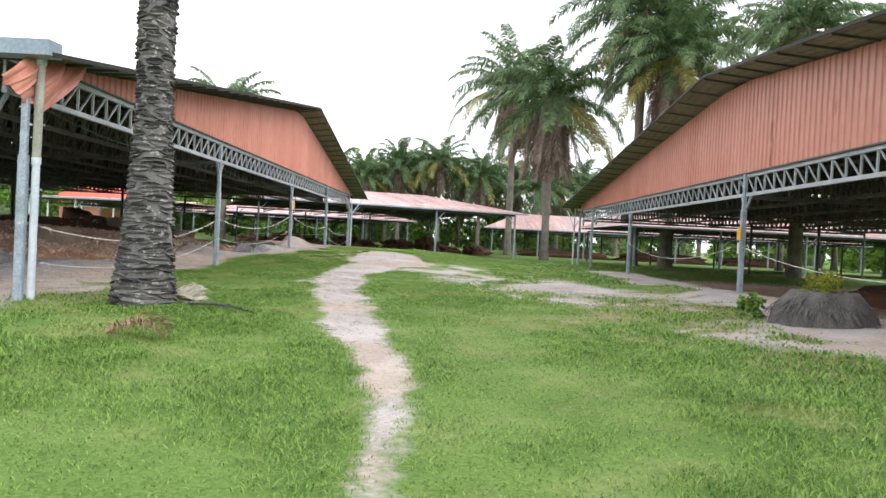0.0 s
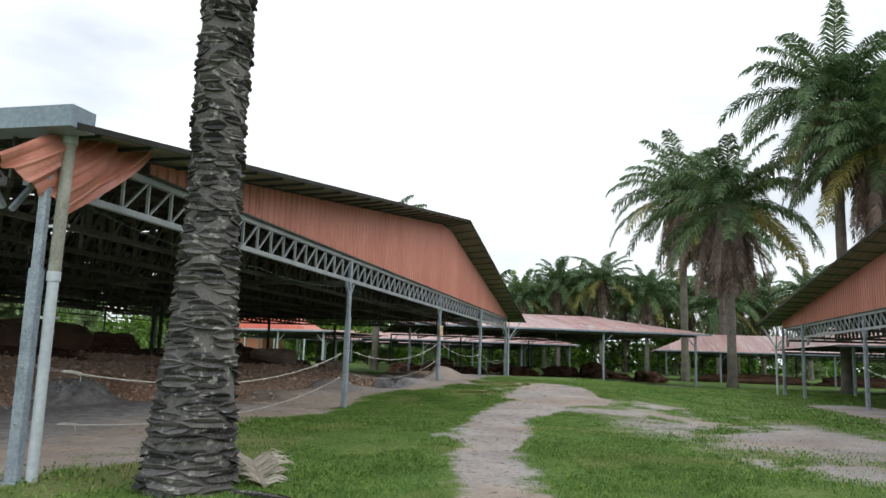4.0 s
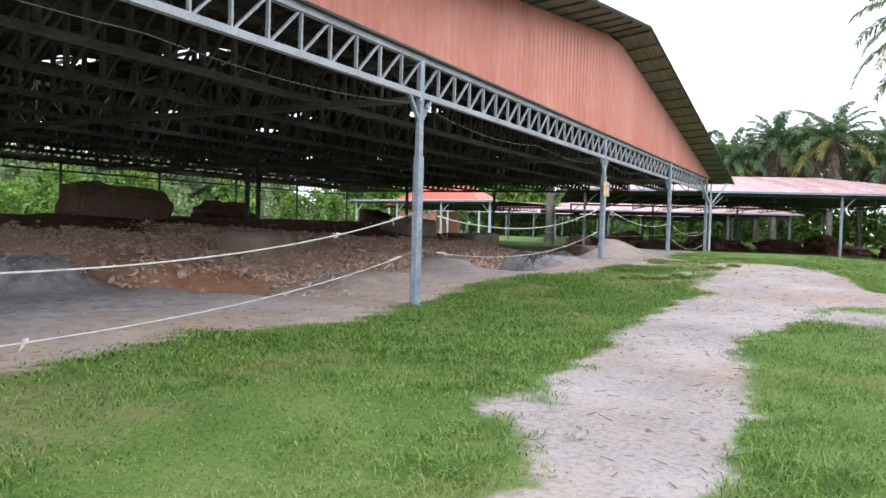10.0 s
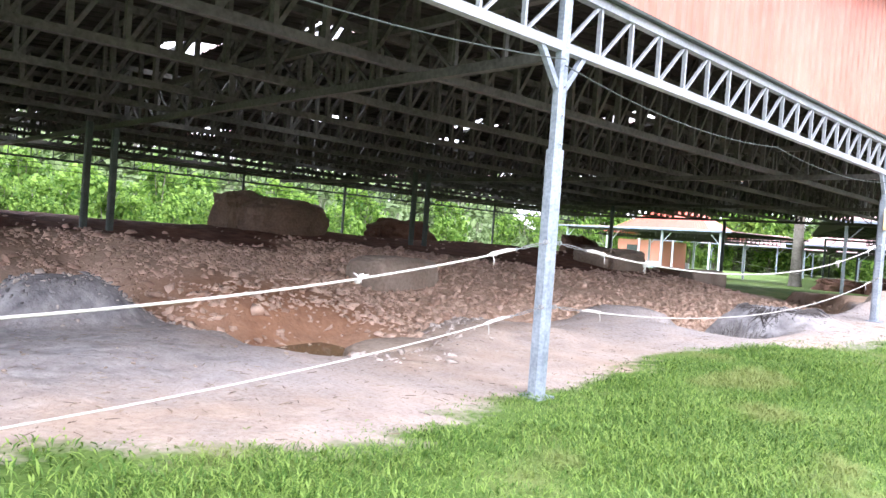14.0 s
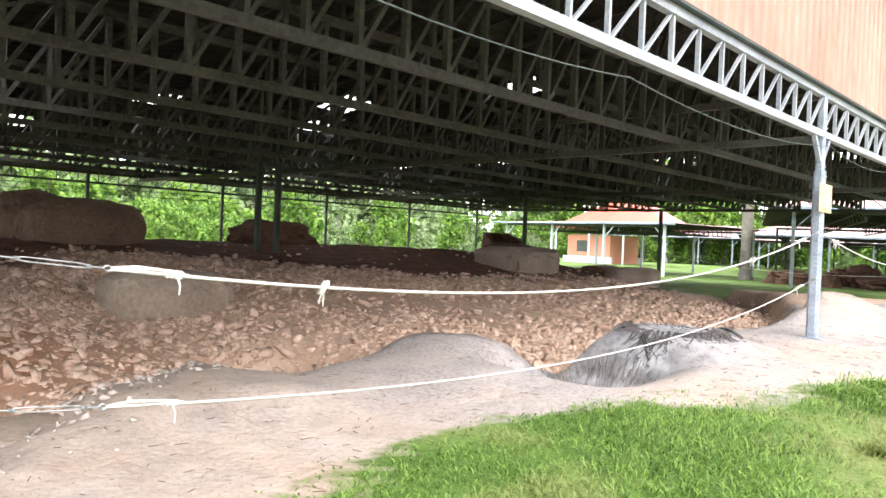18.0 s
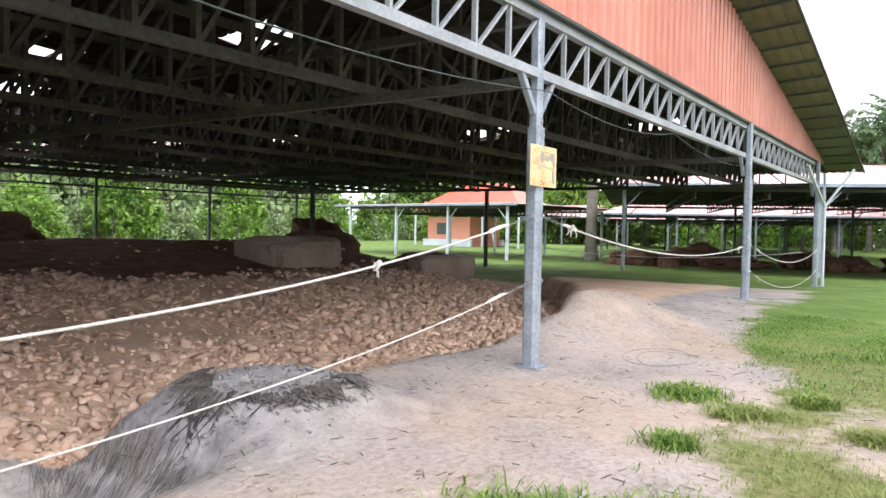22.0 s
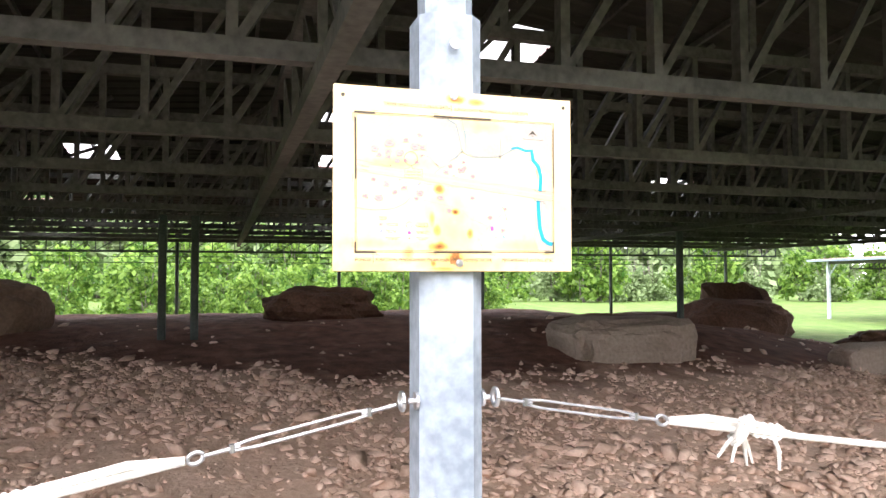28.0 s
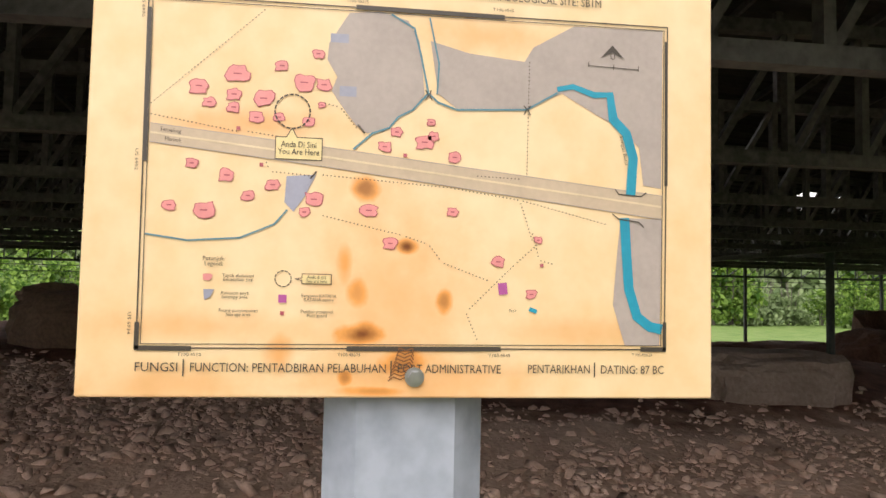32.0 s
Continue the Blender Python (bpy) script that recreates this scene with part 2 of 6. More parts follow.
# ---------------------------------------------------------------- geometry helpers
class Geo:
    """Collects faces for one mesh."""

    def __init__(self):
        self.v, self.f, self.m = [], [], []

    def add(self, verts, faces, mi=0):
        o = len(self.v)
        self.v.extend([tuple(p) for p in verts])
        self.f.extend([tuple(i + o for i in f) for f in faces])
        self.m.extend([mi] * len(faces))
        return self

    def block(self, lo, hi, mi=0):
        (x0, y0, z0), (x1, y1, z1) = lo, hi
        return self.add([(x0, y0, z0), (x1, y0, z0), (x1, y1, z0), (x0, y1, z0), (x0, y0, z1), (x1, y0, z1), (x1, y1, z1), (x0, y1, z1)],
                        [(0, 3, 2, 1), (4, 5, 6, 7), (0, 1, 5, 4), (1, 2, 6, 5), (2, 3, 7, 6), (3, 0, 4, 7)], mi)

    def beam(self, a, b, w, h, up=(0, 0, 1), mi=0):
        """A bar from a to b, w wide and h deep."""
        a, b, up = Vector(a), Vector(b), Vector(up)
        d = (b - a).normalized()
        s = d.cross(up)
        if s.length < 1e-4:
            s = d.cross(Vector((1, 0, 0)))
        s.normalize()
        u = s.cross(d)
        s, u = s * w / 2, u * h / 2
        return self.add([a - s - u, a + s - u, a + s + u, a - s + u, b - s - u, b + s - u, b + s + u, b - s + u],
                        [(0, 1, 2, 3), (7, 6, 5, 4), (0, 4, 5, 1), (1, 5, 6, 2), (2, 6, 7, 3), (3, 7, 4, 0)], mi)

    def tube(self, pts, radii, n=8, cap=True, mi=0):
        pts = [Vector(p) for p in pts]
        if not hasattr(radii, "__len__"):
            radii = [radii] * len(pts)
        rings, side = [], None
        for i, p in enumerate(pts):
            d = (pts[min(i + 1, len(pts) - 1)] - pts[max(i - 1, 0)]).normalized()
            if side is None:
                side = d.cross(Vector((0, 0, 1)))
                if side.length < 0.05:
                    side = d.cross(Vector((1, 0, 0)))
            side = (side - d * side.dot(d)).normalized()
            u = d.cross(side)
            rings.append([p + (side * math.cos(2 * math.pi * j / n) + u * math.sin(2 * math.pi * j / n)) * radii[i] for j in range(n)])
        faces = [(i * n + j, i * n + (j + 1) % n, (i + 1) * n + (j + 1) % n, (i + 1) * n + j) for i in range(len(pts) - 1) for j in range(n)]
        if cap:
            faces += [tuple(reversed(range(n))), tuple((len(pts) - 1) * n + j for j in range(n))]
        return self.add([q for r in rings for q in r], faces, mi)

    def make(self, name, mats, parent=None, label="", smooth=False):
        me = bpy.data.meshes.new(name)
        me.from_pydata(self.v, [], self.f)
        for m in mats if isinstance(mats, (list, tuple)) else [mats]:
            me.materials.append(m)
        if any(self.m):
            me.polygons.foreach_set("material_index", self.m)
        if smooth:
            me.polygons.foreach_set("use_smooth", [True] * len(self.f))
        me.update()
        ob = new(name, me)
        if parent is not None:
            ob.parent = parent
        if label:
            ob["label"] = label
        return ob


def array_mesh(name, verts, faces, mats, parent=None, smooth=False):
    """A mesh from numpy arrays; faces all of one size."""
    me = bpy.data.meshes.new(name)
    nv, nf, k = len(verts), len(faces), faces.shape[1]
    me.vertices.add(nv)
    me.vertices.foreach_set("co", np.ascontiguousarray(verts, np.float32).ravel())
    me.loops.add(nf * k)
    me.loops.foreach_set("vertex_index", np.ascontiguousarray(faces, np.int32).ravel())
    me.polygons.add(nf)
    me.polygons.foreach_set("loop_start", np.arange(0, nf * k, k, dtype=np.int32))
    me.polygons.foreach_set("loop_total", np.full(nf, k, np.int32))
    if smooth:
        me.polygons.foreach_set("use_smooth", np.ones(nf, bool))
    for m in mats if isinstance(mats, (list, tuple)) else [mats]:
        me.materials.append(m)
    me.update(calc_edges=True)
    ob = new(name, me)
    if parent is not None:
        ob.parent = parent
    return ob


def thing(name, label, category, group="", at=(0, 0, 0), kind=""):
    ob = new(name)
    ob.location = at
    ob.empty_display_size = 0.2
    return tagged(ob, label, category, group, kind)


def sstep(v, a, b):
    t = np.clip((np.asarray(v, float) - a) / (b - a), 0, 1)
    return t * t * (3 - 2 * t)


def bump2(x, y, cx, cy, rx, ry, p=2.0):
    """A smooth hump of height 1."""
    return np.exp(-((np.abs((x - cx) / rx)) ** p + (np.abs((y - cy) / ry)) ** p))


_rng = np.random.RandomState(7)
_WAVES = [(f, _rng.uniform(0, 6.28), _rng.uniform(0, 6.28)) for f in (0.35, 0.6, 1.0, 1.7, 2.9, 4.9, 8.1)]


def wobble(x, y, lo=0, hi=7):
    """Cheap smooth noise between about -1 and 1."""
    out = 0
    for f, a, b in _WAVES[lo:hi]:
        c, s = math.cos(a), math.sin(a)
        out = out + np.sin(f * (c * x + s * y) + b + 1.3 * np.sin(f * 0.7 * (c * y - s * x) + a)) / f ** 0.5
    return out / 3.0


# ---------------------------------------------------------------- the ground


STUMP = (-0.68, -2.42)


def base_level(x, y):
    return -0.15 * sstep(-y, 14, 24) + (0.42 * sstep(y, -9, -1.5) - 0.16 * sstep(y, 9, 17) - 0.24 * sstep(y, 17, 28)) * (1 - sstep(x, 4, 10)) - 0.2 * sstep(x, 4, 10) * sstep(y, 10, 26)


EDGE_Y = [-22, -15, -12.4, -10.4, -9.9, -9.4, -8.9, -7.4, -6, -4.2, -3.7, -3.0, -2, -1, 0.3, 2, 2.8, 5, 8.5, 12]
EDGE_X = [-5.5, -5.7, -6.1, -5.6, -3.3, -2.4, -2.4, -3.4, -4.2, -2.7, -1.8, -1.45, -1.35, -1.15, -0.95, -0.75, -1.0, -2.0, -3.8, -6.0]


def edge_x(y):
    """x of the lip where the sand apron ends and the dig begins."""
    return np.interp(y, EDGE_Y, EDGE_X) + 0.12 * wobble(y * 0, y * 1.9)


def height(x, y):
    """The lie of the land: lawn, sand apron, dug pits and the rubble bank under the shed."""
    x, y = np.asarray(x, float), np.asarray(y, float)
    g = base_level(x, y)
    inside = sstep(-x, 0.2, 0.8) * sstep(y, -21.5, -19.5) * sstep(-y, -15.5, -11.5)
    e = edge_x(y)
    run = np.clip((e - x) / (e + 11.5), 0, 1)
    crest = 1.12 * (1 - 0.75 * sstep(y, 7, 15)) * sstep(y, -22, -17)
    low = -0.12 * (1 - sstep(y, -10.5, -9.5)) + -0.1 * sstep(y, -10, -8)
    bank = low + (crest - low) * run + 0.06 * wobble(x * 1.2, y * 1.2) * run
    bank = bank + (0.2 - bank) * sstep(-x, 18.5, 24.0)
    mix = sstep(e - x, -0.12, 0.22)
    h = g + (bank - g) * mix * inside
    # pits in the apron
    for cx, cy, rx, ry, d in ((-3.6, -9.0, 1.1, 1.0, 0.42), (-3.7, -5.3, 0.75, 0.75, 0.35), (-0.95, -3.75, 0.72, 0.62, 0.46)):
        h = h - d * bump2(x, y, cx, cy, rx, ry, 5.0)
    # heaps and shelves of sand
    h = h + 0.24 * bump2(x, y, STUMP[0], STUMP[1], 0.70, 0.64, 4.0) - 0.12 * bump2(x, y, STUMP[0], STUMP[1], 0.42, 0.40, 5) + 0.46 * bump2(x, y, -0.6, 2.8, 0.8, 1.35, 2.2) + 0.08 * bump2(x, y, -1.7, -5.0, 0.75, 0.6, 2.5) + 0.16 * bump2(x, y, -2.4, 7.4, 2.0, 2.2, 2.2) + 0.16 * bump2(x, y, -2.6, -7.2, 0.9, 1.1, 4)
    h = h + 0.16 * bump2(x, y, -2.6, -3.9, 0.8, 0.8, 4) + 0.14 * bump2(x, y, -3.6, -3.0, 0.8, 0.9, 4)
    h = h + 0.5 * bump2(x, y, -5.7, -11.4, 0.72, 0.78, 4) + 0.06 * bump2(x, y, -3.0, -12.5, 1.5, 3.0, 4)
    h = h + 0.12 * bump2(x, y, 13.6, -14, 1.2, 6.0, 4) - 0.45 * sstep(x, 14.6, 16.2) * sstep(y, -30, -27) * sstep(-y, -7, -4) * sstep(-x, -30, -26)
    h = h + 0.035 * wobble(x * 3.4 + 1, y * 3.4) * sstep(-x, 0.6, 2.2) * sstep(x, -8, -6) * sstep(y, -17, -14) * (1 - sstep(y, -7, -5)) * (1 - mix)
    h = h + 0.016 * wobble(x * 2.2, y * 2.2) * sstep(40 - np.abs(y), 0, 10)
    return h


def path_centre(y):
    """x of the middle of the worn path."""
    return np.interp(y, PATH_Y, PATH_X)


PATH_Y = [-45, -30, -26.4, -25.2, -23.2, -21.4, -18.2, -16.5, -15, -14, -12.9, -10.9, -7.3, -4.9, -3.8, -2, 0, 1.2]
PATH_X = [6.6, 6.5, 6.39, 6.35, 6.2, 5.75, 4.93, 4.65, 4.4, 4.25, 4.15, 3.8, 4.05, 4.5, 4.4, 4.2, 3.9, 3.8]
PATH_W = [0.15, 0.15, 0.15, 0.15, 0.17, 0.25, 0.36, 0.46, 0.66, 0.78, 0.6, 0.5, 0.8, 1.25, 1.15, 1.25, 0.7, -0.4]
LAWN_Y = [-22, -15, -13, -11.7, -10, -8, -6.3, -5, -4.3, -3.8, -3.2, -2.3, -1, 0.5, 3, 6, 10.7]
LAWN_X = [0.3, 0.0, -0.3, 0.55, 0.3, -0.15, -0.45, 0.3, 1.0, 1.3, 1.4, 2.0, 2.1, 1.9, 0.7, 0.5, 0.6]


WORN = ((11.0, -19.6, 1.5, 1.0), (8.6, -15.2, 1.2, 1.0), (10.4, -16.0, 1.3, 0.9), (8.0, -5.5, 2.2, 1.6))


def sand_mask(x, y):
    """1 on bare sand or earth, 0 in the lawn."""
    x, y = np.asarray(x, float), np.asarray(y, float)
    n = wobble(x * 1.6 + 5, y * 1.6) + 0.6 * wobble(x * 5.5, y * 5.5 + 3)
    ragged = n + 0.7 * wobble(x * 9 + 2, y * 9)
    w = np.interp(y, PATH_Y, PATH_W)
    m = sstep(w + (0.02 + 0.30 * np.clip(w, 0, 1)) * ragged - np.abs(x - path_centre(y)), -0.22, 0.16)
    shed = sstep(np.interp(y, LAWN_Y, LAWN_X) - x + 0.24 * ragged, -0.45, 0.3)
    shed = shed * sstep(y + 0.4 * n, -21.4, -20.6) * sstep(-y + 0.4 * n, -12.5, -11.0) * sstep(x, -24, -22)
    right = sstep(x - 12.4 + 0.9 * n, -0.4, 0.4) * sstep(y, -21.5, -20) * sstep(-y, -4, -2) * sstep(-x, -24, -22)
    band = 0.9 * bump2(x + 0.25 * (y + 10), y, 8.9, -10.6, 3.0, 4.0, 4) * sstep(n, -0.95, 0.1)
    link = bump2(x, y, 6.4, -7.2, 1.8, 0.75, 4) * sstep(n, -0.9, -0.1)
    thin = 0.96 * bump2(x, y, 2.5, -2.4, 1.55, 2.5, 4) * sstep(ragged - 2.2 * bump2(x, y, 1.8, -3.2, 0.55, 0.75, 4), -0.9, 0.5)
    spot = 0.8 * bump2(x, y, 10.6, -18.3, 1.4, 0.9, 4) * sstep(n, -0.4, 0.3)
    far = bump2(x, y, 6.5, 25.0, 5.0, 1.2, 4)
    worn = 0.9 * np.maximum.reduce([bump2(x, y, cx, cy, rx, ry, 4) for cx, cy, rx, ry in WORN]) * sstep(ragged, -0.8, 0.6)
    return np.clip(np.maximum.reduce([m, shed, right, band, link, thin, spot, far, worn]), 0, 1)


def soil_mask(x, y):
    """1 on the red earth of the dig."""
    x, y = np.asarray(x, float), np.asarray(y, float)
    n = wobble(x * 1.3, y * 1.3)
    inside = sstep(y + 0.3 * n, -20.5, -19.5) * sstep(-y, -13.5, -11.0) * sstep(x, -24, -22)
    strip = sstep(-x, 0.6, 1.3) * sstep(y + 0.4 * n, 4.6, 5.8) * sstep(-y, -13, -11) * sstep(x, -9, -7)
    other = sstep(x, 15.0, 16.0) * sstep(y, -30, -27) * sstep(-y, -6, -4) * sstep(-x, -29, -26)
    return np.clip(inside * sstep(edge_x(y) - x, 0.0, 0.18) + strip + other, 0, 1)


def crest_mask(x, y):
    """1 on the dark red bare earth along the top of the bank."""
    x, y = np.asarray(x, float), np.asarray(y, float)
    n = wobble(x * 0.9 + 4, y * 0.9)
    orange = 0.7 * bump2(x, y, -4.9, -8.6, 1.6, 2.2, 3)
    return np.clip(sstep(-x + 0.8 * n + 2.2 * sstep(y, -5, 0), 9.2, 10.8) * sstep(y, -21, -19) * sstep(-y, -13.5, -11) * sstep(x, -24, -21), 0, 1), orange


def ash_mask(x, y):
    """1 where the sand is grey with ash."""
    heap = bump2(x, y, -5.7, -11.4, 1.2, 1.3, 4)
    apron = 0.72 * sstep(-x, 0.4, 2.6) * sstep(-y, 9.8, 12.0)
    stump = 0.95 * bump2(x, y, -0.8, -2.7, 0.95, 1.25, 3)
    dull = 0.62 * bump2(x, y, -1.9, 6.9, 2.3, 2.6, 3)
    return np.clip(np.maximum.reduce([heap, apron, stump, dull]), 0, 1)


def ochre_mask(x, y):
    """Up to 1 where the sand near the shed's edge is stained with ochre clay."""
    edge = np.interp(y, LAWN_Y, LAWN_X) - x
    strip = (0.36 - 0.2 * sstep(y, -7, -5)) * sstep(edge, -0.9, 0.1) * (1 - sstep(edge, 1.1, 2.6)) * sstep(y, -21, -18) * (1 - sstep(y, 3, 6))
    apron = 0.46 * bump2(x, y, -1.6, -7.9, 2.6, 2.2, 4) + 0.1 * bump2(x, y, 2.0, -1.2, 1.0, 2.2, 3)
    return np.clip(np.maximum(strip, apron), 0, 0.75)


def dry_mask(x, y):
    """Up to 1 where the lawn is thin and straw-coloured."""
    n = wobble(x * 0.8 + 2, y * 0.8) + 0.6 * wobble(x * 3 + 1, y * 3)
    right = bump2(x, y, 10.0, -17.0, 3.6, 6.5, 4) * sstep(n, -0.5, 0.6)
    shed_side = 0.8 * bump2(x, y, 1.1, -17.5, 1.0, 3.0, 3) * sstep(n, -0.6, 0.5)
    verge = 0.7 * bump2(x, y, 2.6, -1.0, 1.6, 4.5, 4)
    return np.clip(np.maximum.reduce([right, shed_side, verge]) * 0.8, 0, 0.8)


def graded(lo, hi, fine_lo, fine_hi, step, grow=1.12):
    a = list(np.arange(fine_lo, fine_hi, step))
    s, p = step, a[-1]
    while p < hi:
        s *= grow
        p += s
        a.append(p)
    s, p, b = step, a[0], []
    while p > lo:
        s *= grow
        p -= s
        b.append(p)
    return np.array(b[::-1] + a)


gx = graded(-900, 900, -22, 16, 0.16)
gy = graded(-900, 900, -36, 18, 0.16)
GX, GY = np.meshgrid(gx, gy, indexing="ij")
GZ = height(GX, GY)
ix, iy = len(gx), len(gy)
idx = np.arange(ix * iy).reshape(ix, iy)
quads = np.stack([idx[:-1, :-1], idx[1:, :-1], idx[1:, 1:], idx[:-1, 1:]], -1).reshape(-1, 4)


def ground_material():
    m = bpy.data.materials.new("lawn_sand_and_earth")
    m.use_nodes = True
    n, k = m.node_tree.nodes, m.node_tree.links
    b = n["Principled BSDF"]
    co = n.new("ShaderNodeTexCoord")

    def noise_at(scale, detail=5):
        t = n.new("ShaderNodeTexNoise")
        t.inputs["Scale"].default_value, t.inputs["Detail"].default_value = scale, detail
        k.new(co.outputs["Object"], t.inputs["Vector"])
        return t.outputs["Fac"]

    def ramp(src, stops):
        r = n.new("ShaderNodeValToRGB")
        e = r.color_ramp.elements
        while len(e) < len(stops):
            e.new(0.5)
        for q, (p, c) in zip(e, stops):
            q.position, q.color = p, rgb(c)
        k.new(src, r.inputs["Fac"])
        return r.outputs["Color"]

    def mixed(f, a, c):
        x = n.new("ShaderNodeMix")
        x.data_type = "RGBA"
        k.new(f, x.inputs["Factor"])
        k.new(a, x.inputs["A"])
        k.new(c, x.inputs["B"])
        return x.outputs["Result"]

    def attr(name):
        a = n.new("ShaderNodeAttribute")
        a.attribute_name = name
        return a.outputs["Fac"]

    def masked(name, breakup, width=0.25):
        """The mask, its edge frayed by noise."""
        a = n.new("ShaderNodeMath")
        a.operation = "MULTIPLY_ADD"
        k.new(noise_at(breakup, 6), a.inputs[0])
        a.inputs[1].default_value = 1.0
        k.new(attr(name), a.inputs[2])
        r = n.new("ShaderNodeMapRange")
        r.inputs["From Min"].default_value, r.inputs["From Max"].default_value = 1.0 - width, 1.0 + width
        k.new(a.outputs[0], r.inputs["Value"])
        return r.outputs[0]

    grass = ramp(noise_at(1.1), [(0.32, (0.065, 0.135, 0.022)), (0.52, (0.135, 0.225, 0.05)), (0.72, (0.27, 0.30, 0.115))])
    fine = ramp(noise_at(34, 6), [(0.3, (0.045, 0.095, 0.016)), (0.7, (0.19, 0.285, 0.075))])
    straw = ramp(noise_at(18, 6), [(0.3, (0.15, 0.135, 0.06)), (0.7, (0.34, 0.30, 0.16))])
    half = n.new("ShaderNodeValue")
    half.outputs[0].default_value = 0.5
    grass = mixed(half.outputs[0], grass, fine)
    grass = mixed(masked("dry", 2.6, 0.4), grass, straw)
    sand = ramp(noise_at(0.8), [(0.3, (0.27, 0.238, 0.222)), (0.5, (0.385, 0.352, 0.332)), (0.72, (0.54, 0.505, 0.485))])
    specks = ramp(noise_at(26, 7), [(0.34, (0.20, 0.16, 0.135)), (0.55, (0.53, 0.49, 0.47))])
    q = n.new("ShaderNodeValue")
    q.outputs[0].default_value = 0.35
    sand = mixed(q.outputs[0], sand, specks)
    tan = ramp(noise_at(0.45, 3), [(0.5, (0, 0, 0)), (0.62, (1, 1, 1))])
    ochre = ramp(noise_at(9), [(0.3, (0.34, 0.22, 0.13)), (0.7, (0.55, 0.40, 0.27))])
    tan_f = n.new("ShaderNodeMath")
    tan_f.operation = "MULTIPLY"
    k.new(tan, tan_f.inputs[0])
    tan_f.inputs[1].default_value = 0.35
    sand = mixed(tan_f.outputs[0], sand, ochre)
    clayey = ramp(noise_at(3.0, 7), [(0.3, (0.40, 0.275, 0.185)), (0.7, (0.60, 0.47, 0.36))])
    sand = mixed(masked("ochre", 1.6, 0.5), sand, clayey)
    ash = ramp(noise_at(5, 7), [(0.3, (0.17, 0.17, 0.18)), (0.7, (0.46, 0.455, 0.46))])
    sand = mixed(masked("ash", 2.2, 0.45), sand, ash)
    litter = ramp(noise_at(60, 3), [(0.66, (0, 0, 0)), (0.70, (1, 1, 1))])
    dark = n.new("ShaderNodeRGB")
    dark.outputs[0].default_value = (0.16, 0.12, 0.09, 1)
    sand = mixed(litter, sand, dark.outputs[0])
    soil = ramp(noise_at(1.2), [(0.3, (0.44, 0.295, 0.205)), (0.5, (0.60, 0.44, 0.325)), (0.7, (0.72, 0.55, 0.43))])
    soil2 = ramp(noise_at(15, 7), [(0.3, (0.43, 0.295, 0.21)), (0.7, (0.70, 0.525, 0.405))])
    soil = mixed(half.outputs[0], soil, soil2)
    c = mixed(masked("sand", 9.0), grass, sand)
    rust = ramp(noise_at(6, 6), [(0.3, (0.27, 0.11, 0.05)), (0.7, (0.46, 0.22, 0.11))])
    soil = mixed(attr("orange"), soil, rust)
    red = ramp(noise_at(3.5, 7), [(0.3, (0.075, 0.034, 0.022)), (0.7, (0.20, 0.10, 0.066))])
    soil = mixed(masked("crest", 3.0, 0.4), soil, red)
    c = mixed(masked("soil", 5.0), c, soil)
    k.new(c, b.inputs["Base Color"])
    b.inputs["Roughness"].default_value = 0.95
    b.inputs["Specular IOR Level"].default_value = 0.2
    bp = n.new("ShaderNodeBump")
    bp.inputs["Strength"].default_value, bp.inputs["Distance"].default_value = 0.6, 0.03
    k.new(noise_at(22, 8), bp.inputs["Height"])
    tread = n.new("ShaderNodeBump")
    tread.inputs["Strength"].default_value, tread.inputs["Distance"].default_value = 0.5, 0.08
    k.new(noise_at(4.5, 4), tread.inputs["Height"])
    k.new(tread.outputs["Normal"], bp.inputs["Normal"])
    k.new(bp.outputs["Normal"], b.inputs["Normal"])
    return m


ground = array_mesh("ground", np.stack([GX, GY, GZ], -1).reshape(-1, 3), quads, ground_material(), smooth=True)
tagged(ground, "green lawn with a worn pale sand path and bare earth", "ground", kind="structure")
for key, values in (("sand", sand_mask(GX, GY)), ("soil", soil_mask(GX, GY)), ("ash", ash_mask(GX, GY)), ("crest", crest_mask(GX, GY)[0]), ("orange", crest_mask(GX, GY)[1]), ("ochre", ochre_mask(GX, GY)), ("dry", dry_mask(GX, GY))):
    at = ground.data.attributes.new(key, "FLOAT", "POINT")
    at.data.foreach_set("value", np.ascontiguousarray(values.ravel(), np.float32))


# ---------------------------------------------------------------- sheds
def shell(geo, v, m, mi, under):
    """Closes two layers of 2 x m points into one thin sheet."""
    k = len(geo.v)
    geo.add(v, [(i, i + 1, m + i + 1, m + i) for i in range(m - 1)], mi)
    low = [(k + 2 * m + i, k + 2 * m + i + 1, k + 3 * m + i + 1, k + 3 * m + i) for i in range(m - 1)]
    rim = [(k + i, k + i + 1, k + 2 * m + i + 1, k + 2 * m + i) for i in range(m - 1)] + [(k + m + i, k + m + i + 1, k + 3 * m + i + 1, k + 3 * m + i) for i in range(m - 1)]
    rim += [(k, k + m, k + 3 * m, k + 2 * m), (k + m - 1, k + 2 * m - 1, k + 4 * m - 1, k + 3 * m - 1)]
    geo.f.extend(low + rim)
    geo.m.extend([under] * len(low) + [mi] * len(rim))


